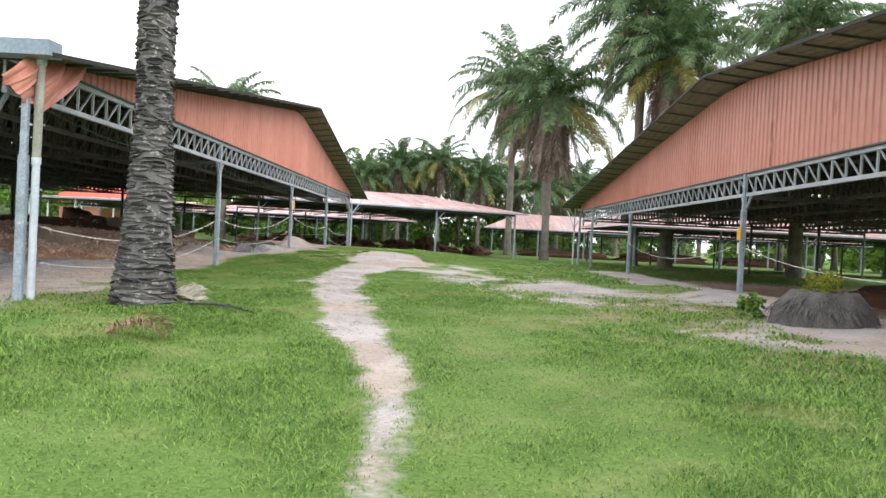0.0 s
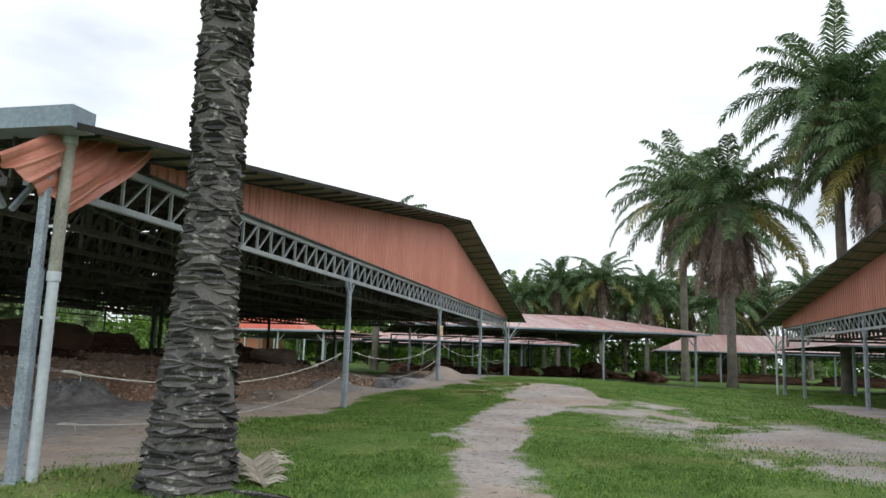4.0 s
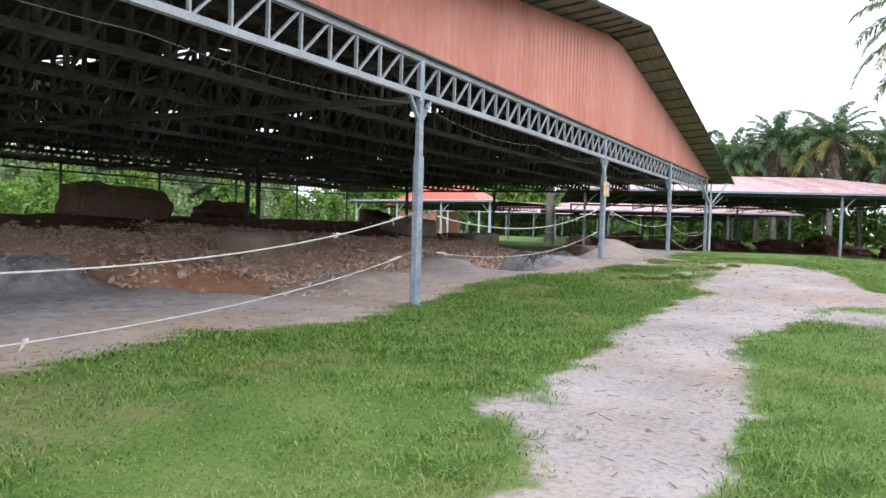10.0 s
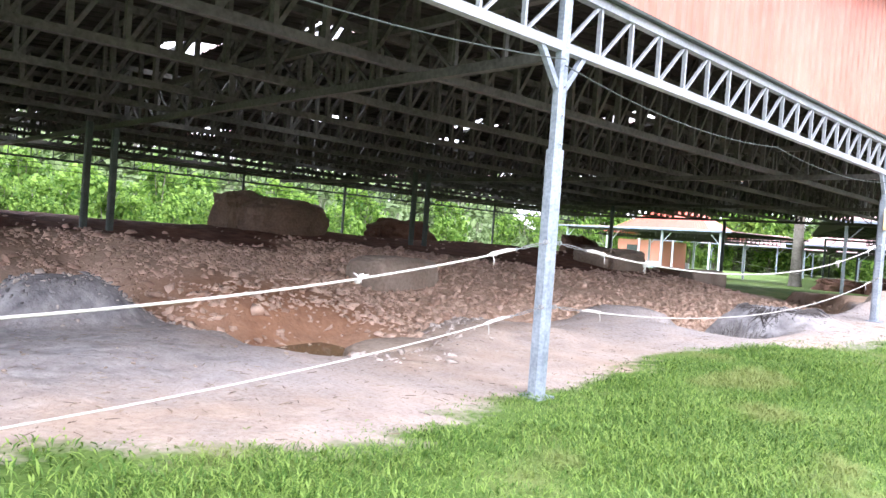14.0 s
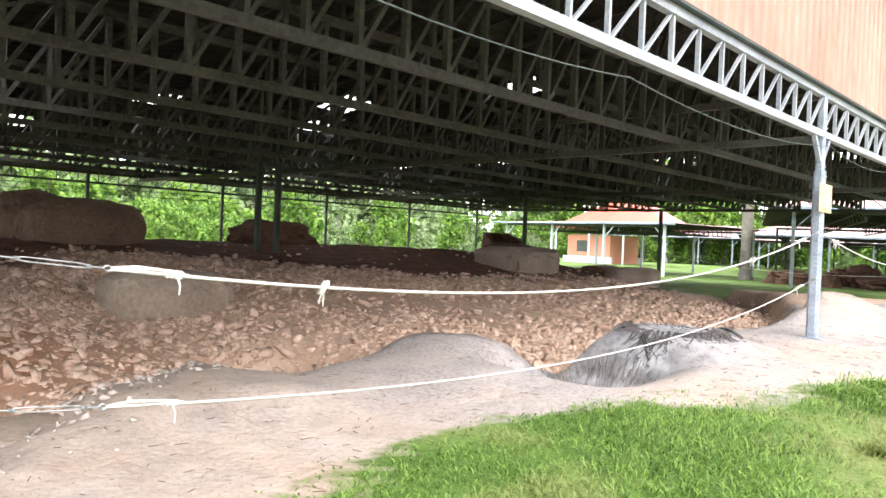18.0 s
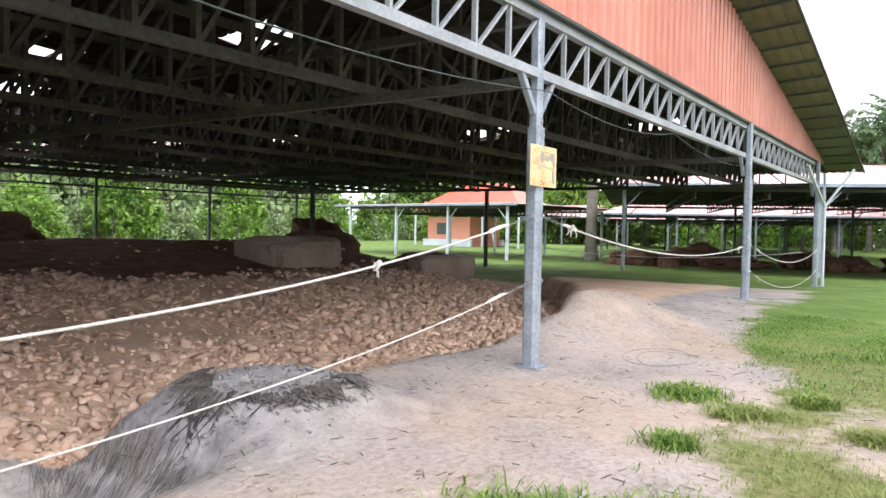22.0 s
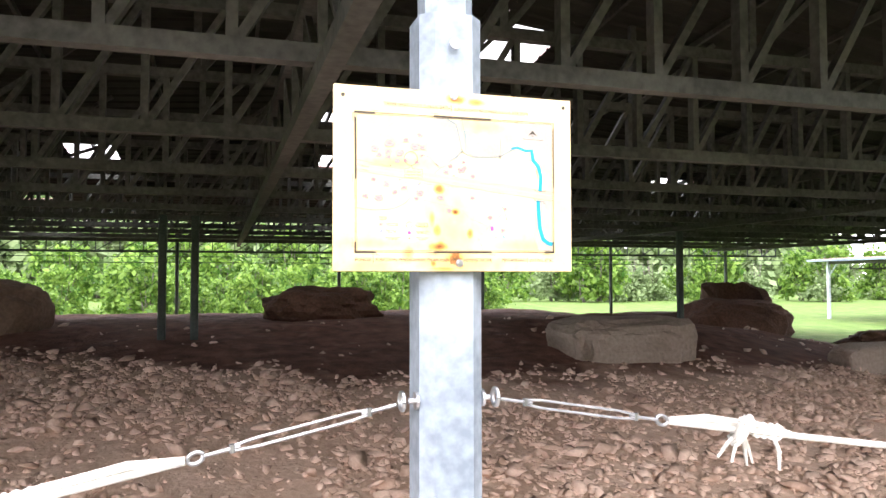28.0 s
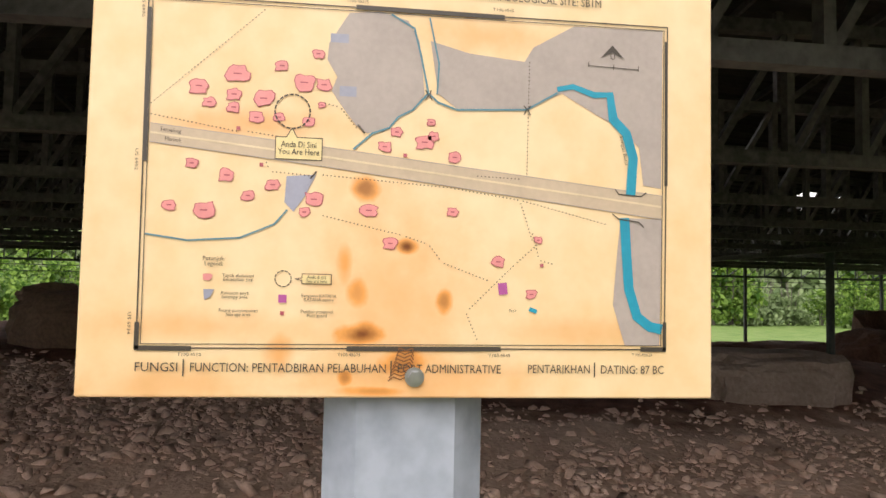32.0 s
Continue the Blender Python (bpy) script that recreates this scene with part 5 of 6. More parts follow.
# dark tufts splayed outwards from the broken rim
g = Geo()
for k in range(17):
    mid = -2.8 + 3.5 * k / 16 + r.uniform(-0.09, 0.09)
    rim, count = 0.44 + r.uniform(-0.08, 0.06), r.choice((2, 5, 9, 16, 26))
    for i in range(count):
        a = mid + r.gauss(0, 0.07)
        l = r.uniform(0.07, 0.24)
        p0, p1, p2 = rim * r.uniform(0.92, 1.05), rim + l * 0.5, rim + l
        b = a + r.gauss(0, 0.16)
        g.tube([on_stump(p0 * math.cos(a), p0 * math.sin(a), 0.05), on_stump(p1 * math.cos(a), p1 * math.sin(a), 0.035), on_stump(p2 * math.cos(b), p2 * math.sin(b), 0.006)], [0.0075, 0.0065, 0.002], 3)
tagged(g.make("rim_fibre", M_STUMP, stump, "black splayed fibres round the broken rim"), kind="stuff")
# matted roots hanging down the wall of the pit under the stump
g = Geo()
for i in range(420):
    a = r.uniform(0.15, 2.75)
    top, low, b = r.uniform(0.95, 1.12), r.uniform(0.62, 0.85), a + r.uniform(-0.18, 0.18)
    pts = []
    for q, w in ((top, a), ((top + low) / 2, (a + b) / 2), (low, b)):
        px, py = -0.95 + 0.72 * q * math.cos(w) - STUMP[0], -3.75 + 0.62 * q * math.sin(w) - STUMP[1]
        pts.append(on_stump(px, py, 0.008 + r.uniform(0, 0.02)))
    g.tube(pts, [0.0024, 0.002, 0.001], 3)
M_FIBRE = surface("grey_root_fibre", (0.11, 0.105, 0.10), (0.32, 0.30, 0.29), rough=0.95, scale=6, fine=40, bump=0.0, per_island=0.5)
tagged(g.make("root_fibre", M_FIBRE, stump, "grey root fibres hanging in the pit"), kind="stuff")
palm_stump(12.95, -17.6, 0.5, 0.88, 0.46, "burnt dark palm stump with a plant growing on it", 900, 0.15)
M_YELLOWLEAF = leafy("yellow_green_leaf", (0.16, 0.20, 0.02), (0.42, 0.42, 0.06), translucency=0.4)


def leaf_cloud(rng, count, size, spread, hgt, shape="bush"):
    """Many small pointed leaves on thin unseen twigs, as arrays."""
    u = rng.uniform(0, 1, count)
    a = rng.uniform(0, 6.2832, count)
    clump = rng.randint(0, 26, count)
    ca, cr, cz = rng.uniform(0, 6.2832, 26), np.sqrt(rng.uniform(0, 1, 26)) * spread, rng.uniform(0.1, 1, 26) * hgt
    rad = (np.abs(rng.normal(0, 0.42, count)) + 0.05) * spread * 0.55
    th = np.arccos(rng.uniform(-0.6, 1, count))
    cx = np.cos(ca[clump]) * cr[clump] * (1.1 - 0.5 * cz[clump] / hgt)
    cy = np.sin(ca[clump]) * cr[clump] * (1.1 - 0.5 * cz[clump] / hgt)
    c = np.stack([cx + rad * np.sin(th) * np.cos(a), cy + rad * np.sin(th) * np.sin(a), np.clip(cz[clump] * 0.9 + rad * np.cos(th), 0.02, None)], -1)
    d = rng.normal(0, 1, (count, 3))
    d[:, 2] -= 0.3
    d /= np.linalg.norm(d, axis=1)[:, None]
    s = np.cross(d, rng.normal(0, 1, (count, 3)))
    s /= np.linalg.norm(s, axis=1)[:, None]
    l = size * rng.uniform(0.6, 1.4, count)[:, None]
    w = l * 0.28
    v = np.stack([c, c + d * l * 0.5 + s * w, c + d * l, c + d * l * 0.5 - s * w], 1).reshape(-1, 3)
    f = np.arange(count * 4).reshape(-1, 4)
    return v, f


def shrub_mesh(seed, count, size, spread, hgt, mat):
    rng = np.random.RandomState(seed)
    v, f = leaf_cloud(rng, count, size, spread, hgt)
    ob = array_mesh("foliage", v, f, mat)
    me = ob.data
    bpy.data.objects.remove(ob)
    return me


def stem_mesh(seed, count, hgt, spread):
    r = random.Random(seed)
    g = Geo()
    for i in range(count):
        a, q = r.uniform(0, 6.28), r.uniform(0.1, 0.7) * spread
        g.tube([(math.cos(a) * 0.1, math.sin(a) * 0.1, -0.1), (math.cos(a) * q * 0.5, math.sin(a) * q * 0.5, hgt * 0.5), (math.cos(a) * q, math.sin(a) * q, hgt * 0.95)], [0.03, 0.02, 0.008], 5)
    ob = g.make("branch", M_FARBARK)
    me = ob.data
    bpy.data.objects.remove(ob)
    return me


FOLIAGE = [shrub_mesh(k, 1600, 0.235, 1.1, 2.6, M_SHRUB) for k in (1, 2, 3)]
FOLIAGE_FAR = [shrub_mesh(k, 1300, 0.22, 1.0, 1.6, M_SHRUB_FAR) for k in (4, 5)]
STEMS = [stem_mesh(k, 7, 2.4, 0.9) for k in (1, 2)]


def shrub(x, y, sc, k, far=False, name="shrub", label="leafy bright green shrub", group="shrubs behind the shed"):
    s = thing(name, label, "shrub", group, (x, y, float(height(x, y))))
    s.rotation_euler = (0, 0, k * 2.1)
    s.scale = (sc, sc, sc * (0.85 + 0.3 * ((k * 37) % 10) / 10))
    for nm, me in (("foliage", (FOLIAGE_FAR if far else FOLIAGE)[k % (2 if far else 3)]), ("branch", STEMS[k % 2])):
        o = new(nm, me)
        o.parent = s
    return s


rs = random.Random(21)
for k in range(52):
    y = -24 + 36 * k / 51 + rs.uniform(-0.5, 0.5)
    shrub(-25.5 - rs.random() ** 1.5 * 9 - 5 * float(sstep(y, 3, 12)), y, rs.uniform(0.55, 1.05), k)
for k in range(26):
    shrub(-37 - rs.random() * 9, -30 + 46 * k / 25, rs.uniform(1.0, 1.7), k + 3)
for k in range(34):
    a = k / 33
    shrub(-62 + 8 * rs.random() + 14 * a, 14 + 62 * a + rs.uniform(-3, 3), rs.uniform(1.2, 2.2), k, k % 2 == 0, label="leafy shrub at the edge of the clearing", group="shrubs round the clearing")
for k in range(52):
    shrub(-40 + 110 * k / 51, 84 + rs.uniform(-6, 16), rs.uniform(1.8, 3.2), k, k % 3 == 0, label="dense green bush beyond the palms", group="bushes beyond the palms")
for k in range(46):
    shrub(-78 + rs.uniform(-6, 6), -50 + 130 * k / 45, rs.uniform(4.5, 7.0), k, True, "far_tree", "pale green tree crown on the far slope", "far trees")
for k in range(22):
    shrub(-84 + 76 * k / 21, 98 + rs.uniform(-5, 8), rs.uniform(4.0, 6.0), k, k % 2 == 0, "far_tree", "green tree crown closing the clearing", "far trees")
for k in range(14):
    shrub(-56 + 34 * k / 13, 60 + 14 * k / 13 + rs.uniform(-2, 2), rs.uniform(1.3, 2.0), k, k % 3 == 0, label="leafy bush behind the hut", group="bushes behind the hut")
for k in range(16):
    shrub(52 + rs.uniform(-4, 6), -30 + 90 * k / 15, rs.uniform(2.0, 3.5), k, label="dense green bush behind the sheds", group="bushes behind the sheds")
sh = thing("seedling_shrub", "small yellow-green plant growing on a burnt stump", "plant", "", (12.95, -17.6, float(height(12.95, -17.6)) + 0.4))
o = new("foliage", shrub_mesh(9, 700, 0.07, 0.34, 0.35, M_YELLOWLEAF))
o.parent = sh
sh2 = thing("weed", "low green weed beside the burnt stump", "plant", "", (12.0, -17.0, float(height(12.0, -17.0))))
o = new("foliage", shrub_mesh(10, 260, 0.1, 0.2, 0.45, M_SHRUB))
o.parent = sh2


# ---------------------------------------------------------------- torn sheet, gutter and downpipe at the near corner
def torn_sheet():
    t = thing("torn_cladding_sheet", "torn orange cladding sheet hanging from the roof corner", "metal sheet", "", (0.3, -19.0, 3.3))
    g = Geo()
    a, b, c, d = Vector((0.1, 1.4, 0.44)), Vector((0.1, -0.3, 0.2)), Vector((0.2, -1.15, -0.33)), Vector((0.15, -0.05, -0.68))
    n, m = 16, 30
    for off in (0.0, 0.006):
        v = []
        for i in range(n + 1):
            for j in range(m + 1):
                p = a.lerp(b, j / m).lerp(d.lerp(c, j / m), i / n)
                rib = 0.025 if (j % 5) in (3, 4) else 0.0
                p = p + Vector((rib + off + 0.10 * math.sin(3.0 * i / n) + 0.04 * math.sin(j * 0.5 + i * 0.3), 0, 0.03 * math.sin(j * 0.9) * (i / n)))
                v.append(p)
        g.add(v, [(i * (m + 1) + j, i * (m + 1) + j + 1, (i + 1) * (m + 1) + j + 1, (i + 1) * (m + 1) + j) for i in range(n) for j in range(m)])
    g.make("sheet", M_ORANGE, t)
    return t


torn_sheet()


def gutter_and_pipe():
    t = thing("rain_gutter", "pale metal box gutter with a white downpipe", "gutter", "", (0.55, -19.35, 0))
    g = Geo()
    for lo, hi in (((0.35, -0.34, 3.42), (0.37, 0.0, 3.62)), ((-20.0, -0.34, 3.42), (0.35, -0.32, 3.62)), ((-20.0, -0.02, 3.42), (0.35, 0.0, 3.58)), ((-20.0, -0.34, 3.40), (0.37, 0.0, 3.42))):
        g.block(lo, hi)
    g.make("gutter", M_GUTTER, t, "blue-grey box gutter")
    g = Geo()
    g.tube([(0.04, 0.05, 3.42), (0.04, 0.03, 1.9)], 0.062, 14)
    g.make("upper_pipe", surface("stained_pipe", (0.25, 0.24, 0.2), (0.45, 0.45, 0.4), rough=0.6, scale=3), t, "stained grey upper pipe")
    g = Geo()
    g.tube([(0.04, 0.03, 1.95), (0.04, 0.03, -0.25)], 0.055, 14)
    g.tube([(0.04, 0.03, 1.98), (0.04, 0.03, 1.88)], 0.068, 14)
    g.make("lower_pipe", M_WHITE, t, "white lower pipe")
    g = Geo()
    g.tube([(0.04, 0.05, 3.44), (0.04, 0.05, 3.33)], 0.078, 14)
    g.make("pipe_collar", M_WHITE, t)
    for z in (2.45, 1.5):
        g = Geo()
        g.block((-0.17, 0.085, z), (0.11, 0.1, z + 0.03))
        g.make("strap", M_STEELBRIGHT, t)
    return t


gutter_and_pipe()


def corner_brace(x, y, z):
    """Raking struts that carry the far eave."""
    t = thing("eave_bracket", "pale steel bracket with raking struts under the eave", "bracket", "eave brackets", (x, y, float(height(x, y))))
    h = float(height(x, y))
    for dx, dy, name in ((0.12, 0.12, "tube_post"),):
        g = Geo()
        g.tube([(dx, dy, -0.1), (dx, dy, z - h - 0.9)], 0.045, 10)
        g.make(name, M_WHITE, t)
    for ex, ey in ((0.75, 0.35), (-0.1, -1.3), (-0.1, 1.6)):
        g = Geo()
        g.beam((0.12, 0.12, z - h - 0.95), (ex, ey, z - h + 0.02), 0.06, 0.06)
        g.make("strut", M_WHITE, t)
    return t


corner_brace(0.15, 15.5, 3.3)
corner_brace(13.5, 12.3, 3.1)


# ---------------------------------------------------------------- rope barrier
M_TURN = surface("dull_zinc_steel", (0.22, 0.22, 0.22), (0.42, 0.42, 0.42), rough=0.4, metal=0.8, scale=8, fine=60, bump=0.05, dist=0.001)


def rope(p, q, sag, knots=(), radius=0.008, label="white rope barrier strung between the steel posts"):
    p, q = Vector(p), Vector(q)
    t = thing("barrier_rope", label, "rope", "barrier ropes", p)
    d = (q - p).normalized()
    n = 40

    def at(s):
        v = p.lerp(q, s)
        v.z -= sag * 4 * s * (1 - s)
        return v - p

    L = (q - p).length
    s0, s1 = 0.42 / L, 1 - 0.42 / L
    g = Geo()
    g.tube([at(s0 + (s1 - s0) * i / n) for i in range(n + 1)], radius, 8)
    g.make("rope", M_ROPE, t, smooth=True)
    for e0, e1 in ((0.0, s0), (1.0, s1)):
        a, b = at(e0), at(e1)
        g = Geo()
        u = (b - a).normalized()
        side = u.cross(Vector((0, 0, 1))).normalized() * 0.011
        up = Vector((0, 0, 0.008))
        g.tube([a + u * 0.03, a + u * 0.10], 0.004, 6)
        g.tube([a + u * 0.33, a + u * 0.40], 0.004, 6)
        for k in (-1, 1):
            g.tube([a + u * 0.09 + up * k * 0.6, a + u * 0.12 + up * k, a + u * 0.30 + up * k, a + u * 0.34 + up * k * 0.6], 0.0032, 6)
        g.tube([a + u * 0.085 - up, a + u * 0.085 + up], 0.006, 6)
        g.tube([a + u * 0.345 - up, a + u * 0.345 + up], 0.006, 6)
        ring = [a + u * (0.41 + 0.014 * math.cos(w)) + up * 1.3 * math.sin(w) for w in np.linspace(0, 6.283, 13)]
        g.tube(ring, 0.0045, 6, False)
        g.make("turnbuckle", M_TURN, t, "zinc-plated turnbuckle")
        g = Geo()
        c = at(e1)
        w = at(e1 + (0.32 / L if e0 == 0 else -0.32 / L))
        g.tube([c, c.lerp(w, 0.3) + Vector((0, 0, 0.016)), c.lerp(w, 0.75) + Vector((0, 0, 0.013)), w + Vector((0, 0, 0.004))], [1.1 * radius, 1.2 * radius, 1.2 * radius, 0.9 * radius], 7)
        thick = radius / 0.008
        for k in range(4):
            m = c.lerp(w, 0.72 + 0.06 * k)
            g.tube([m + Vector((0, 0.012 * thick * math.cos(j), 0.004 + 0.016 * thick * math.sin(j))) for j in np.linspace(0, 6.283, 9)], 0.0045 * thick, 5, False)
        m = c.lerp(w, 0.85)
        g.tube([m, m + Vector((0.01, 0.01, -0.04)), m + Vector((0.015, 0.005, -0.08))], [0.005 * thick, 0.005 * thick, 0.003], 5)
        g.make("lashing", M_ROPE, t, "knotted rope end")
    for s in knots:
        g = Geo()
        c = at(s)
        r = random.Random(int(s * 100))
        for k in range(5):
            ph = k * 1.25
            g.tube([c + Vector((0.03 * math.cos(j * 1.3 + ph), 0.02 * math.sin(j + ph), 0.03 * math.sin(j * 1.7 + ph))) for j in np.linspace(0, 5, 10)], 0.007, 5)
        for k in range(6):
            e = Vector((r.uniform(-0.04, 0.04), r.uniform(-0.05, 0.05), r.uniform(-0.09, 0.05)))
            g.tube([c, c + e * 0.6, c + e + Vector((0, 0, -0.01))], [0.006, 0.005, 0.003], 4)
        g.make("knot", M_ROPE, t, "frayed white knot")
    return t


EYES = {0: ((0.45, -19.4), 1.02, 0.46), 1: ((0.02, -9.25), 1.32, 0.775), 2: ((0.0, -0.02), 1.735, 1.165), 3: ((0.1, 7.75), 1.42, 0.95), 4: ((0.2, 15.4), 1.3, 0.8)}
for k, sag_u, sag_l, ku, kl in ((0, 0.42, 0.36, (0.8,), (0.42,)), (1, 0.38, 0.33, (0.16, 0.77), ()), (2, 0.26, 0.28, (0.08,), ()), (3, 0.35, 0.4, (), ())):
    (xa, ya), ua, la = EYES[k]
    (xb, yb), ub, lb = EYES[k + 1]
    rope((xa + 0.03, ya + 0.08, ua), (xb + 0.03, yb - 0.08, ub), sag_u, ku)
    if k != 2:
        rope((xa + 0.03, ya + 0.08, la), (xb + 0.03, yb - 0.08, lb), sag_l, kl, 0.0058)
rope((13.95, -11.1, 1.3), (14.0, 1.0, 1.35), 0.5)
rope((13.6, -24, 1.2), (13.95, -11.3, 1.3), 0.5)
rope((0.2, 15.5, 1.2), (-10.2, 16.2, 1.3), 0.4)
for k in (0, 1, 2, 3):
    (xa, ya), ua, la = EYES[k]
    for z in (ua, la):
        for s in (-1, 1):
            g = Geo()
            g.tube([(xa + 0.03, ya + s * 0.055, z), (xa + 0.03, ya + s * 0.085, z)], 0.006, 8)
            g.tube([(xa + 0.03 + 0.017 * math.cos(w), ya + s * (0.098 + 0.0 * w), z + 0.017 * math.sin(w)) for w in np.linspace(0, 6.283, 13)], 0.005, 6, False)
            g.tube([(xa + 0.03, ya + s * 0.066, z), (xa + 0.03, ya + s * 0.072, z)], 0.018, 10)
            g.make("eye_bolt", M_STEELBRIGHT, main_shed, "zinc-plated eye bolt")

# loose cables along the front truss and a coil of wire on the sand
for pts, rad in (([(0.08, -9.3, 2.8), (0.12, -5, 2.72), (0.1, 0.0, 2.82), (0.1, 3.5, 2.86), (0.08, 7.7, 2.8)], 0.0055), ([(0.1, -19.0, 2.95), (0.1, -14, 2.68), (0.08, -9.3, 2.85)], 0.0055)):
    c = thing("hanging_cable", "thin dark cable slung under the front truss", "cable", "hanging cables", pts[0])
    g = Geo()
    P = [Vector(q) - Vector(pts[0]) for q in pts]
    fine = []
    for a, b in zip(P, P[1:]):
        for i in range(10):
            q = a.lerp(b, i / 10)
            q.z -= 0.13 * 4 * (i / 10) * (1 - i / 10)
            fine.append(q)
    g.tube(fine + [P[-1]], rad, 6)
    g.make("cable", M_DARKPOST, c)
wire = thing("wire_coil", "thin pale wire lying in loops on the sand", "wire", "", (0.75, 1.1, 0))
g = Geo()
loop = []
for i in range(60):
    w = i / 59 * 12.0
    px, py = (0.28 + 0.05 * math.sin(w * 0.37)) * math.cos(w) + 0.12 * i / 59, (0.42 + 0.07 * math.sin(w * 0.61)) * math.sin(w)
    loop.append((px, py, float(height(0.75 + px, 1.1 + py)) + 0.012))
g.tube(loop, 0.0024, 5)
g.make("wire", M_FIBRE, wire)


# ---------------------------------------------------------------- the site map board on the middle post
def flat_paint(name, colour, rough=0.45):
    return surface(name, [c * 0.9 for c in colour], [min(1, c * 1.05) for c in colour], rough=rough, scale=30, fine=200, bump=0.0)


RUST = ((228, 75, 75, 120, 0.22), (250, 12, 120, 26, 0.3), (60, 8, 90, 22, 0.22), (110, 206, 90, 14, 0.25), (90, 52, 110, 14, 0.2), (370, 52, 90, 14, 0.2), (300, 285, 60, 22, 0.25), (205, 160, 13, 12, 0.8), (239, 116, 11, 8, 1.0), (192, 100, 9, 22, 0.45), (202, 80, 12, 16, 0.55), (269, 74, 8, 12, 0.7), (207, 48, 22, 12, 1.0), (145, 32, 12, 22, 0.35),
        (240, 26, 26, 18, 0.6), (194, 15, 8, 8, 0.7), (241, 338, 22, 10, 0.8), (285, 334, 22, 8, 0.6), (213, 295, 5, 7, 0.9), (436, 150, 5, 5, 0.6), (216, 5, 40, 6, 0.6))


def board_material():
    m = surface("yellowed_map_board", (0.80, 0.58, 0.29), (0.88, 0.70, 0.42), rough=0.35, scale=5.0, fine=40, bump=0.03, dist=0.001)
    n, k = m.node_tree.nodes, m.node_tree.links
    b = n["Principled BSDF"]
    colour = b.inputs["Base Color"].links[0].from_socket
    co = n.new("ShaderNodeTexCoord")
    warp = n.new("ShaderNodeTexNoise")
    warp.inputs["Scale"].default_value, warp.inputs["Detail"].default_value = 45, 4
    k.new(co.outputs["Object"], warp.inputs["Vector"])
    total = None
    for u, v, ru, rv, s in RUST:
        mp = n.new("ShaderNodeMapping")
        mp.inputs["Scale"].default_value = (0, 1000 / ru, 1000 / rv)
        mp.inputs["Location"].default_value = (0, -u / ru, -v / rv)
        k.new(co.outputs["Object"], mp.inputs["Vector"])
        ln = n.new("ShaderNodeVectorMath")
        ln.operation = "LENGTH"
        k.new(mp.outputs[0], ln.inputs[0])
        jit = n.new("ShaderNodeMath")
        jit.operation = "ADD"
        k.new(ln.outputs["Value"], jit.inputs[0])
        k.new(warp.outputs["Fac"], jit.inputs[1])
        mr = n.new("ShaderNodeMapRange")
        mr.interpolation_type = "SMOOTHSTEP"
        mr.inputs["From Min"].default_value, mr.inputs["From Max"].default_value = 1.75, 0.55
        mr.inputs["To Max"].default_value = s
        k.new(jit.outputs[0], mr.inputs["Value"])
        if total is None:
            total = mr.outputs[0]
        else:
            mx = n.new("ShaderNodeMath")
            mx.operation = "MAXIMUM"
            k.new(total, mx.inputs[0])
            k.new(mr.outputs[0], mx.inputs[1])
            total = mx.outputs[0]
    r = n.new("ShaderNodeValToRGB")
    e = r.color_ramp.elements
    e[0].position, e[0].color = 0.0, (1, 1, 1, 1)
    e[1].position, e[1].color = 1.0, (0.20, 0.07, 0.02, 1)
    q = e.new(0.45)
    q.color = (0.95, 0.55, 0.25, 1)
    k.new(total, r.inputs["Fac"])
    mul = n.new("ShaderNodeMix")
    mul.data_type, mul.blend_type = "RGBA", "MULTIPLY"
    mul.inputs["Factor"].default_value = 1.0
    k.new(colour, mul.inputs["A"])
    k.new(r.outputs["Color"], mul.inputs["B"])
    k.new(mul.outputs["Result"], b.inputs["Base Color"])
    return m


M_INK = flat_paint("dark_print", (0.06, 0.05, 0.035))
M_PINK = flat_paint("pink_print", (0.78, 0.30, 0.28))
M_PINKLINE = flat_paint("dark_pink_print", (0.45, 0.10, 0.12))
M_SWAMP = flat_paint("grey_print", (0.42, 0.37, 0.32))
M_RIVER = flat_paint("cyan_print", (0.0, 0.30, 0.42))
M_BLUELINE = flat_paint("blue_line_print", (0.09, 0.25, 0.30))
M_ROAD = flat_paint("beige_print", (0.56, 0.45, 0.31))
M_ROADLINE = flat_paint("road_line_print", (0.72, 0.60, 0.38))
M_PURPLE = flat_paint("purple_print", (0.45, 0.10, 0.32))
M_POND = flat_paint("blue_grey_print", (0.33, 0.35, 0.42))

SIGN_Y, SIGN_Z, SIGN_X = -0.263, 1.990, 0.078
board = thing("site_map_board", "yellowed rust-stained site map board bolted to the post", "sign", "", (SIGN_X, SIGN_Y, SIGN_Z))
LAY = 0.0063


def on_board(name, shapes, mat, lift, label=""):
    """Flat print on the board; shapes are polygons in millimetres from its lower left corner."""
    g = Geo()
    for i, poly in enumerate(shapes):
        g.add([(LAY + lift * 0.00014 + (i % 3) * 0.00003, u / 1000, v / 1000) for u, v in poly], [tuple(range(len(poly)))])
    return g.make(name, mat, board, label)


def each_on_board(name, groups, mat, lift, label=""):
    """The same print, each group of shapes a part of its own."""
    for shapes in groups:
        on_board(name, shapes, mat, lift, label)


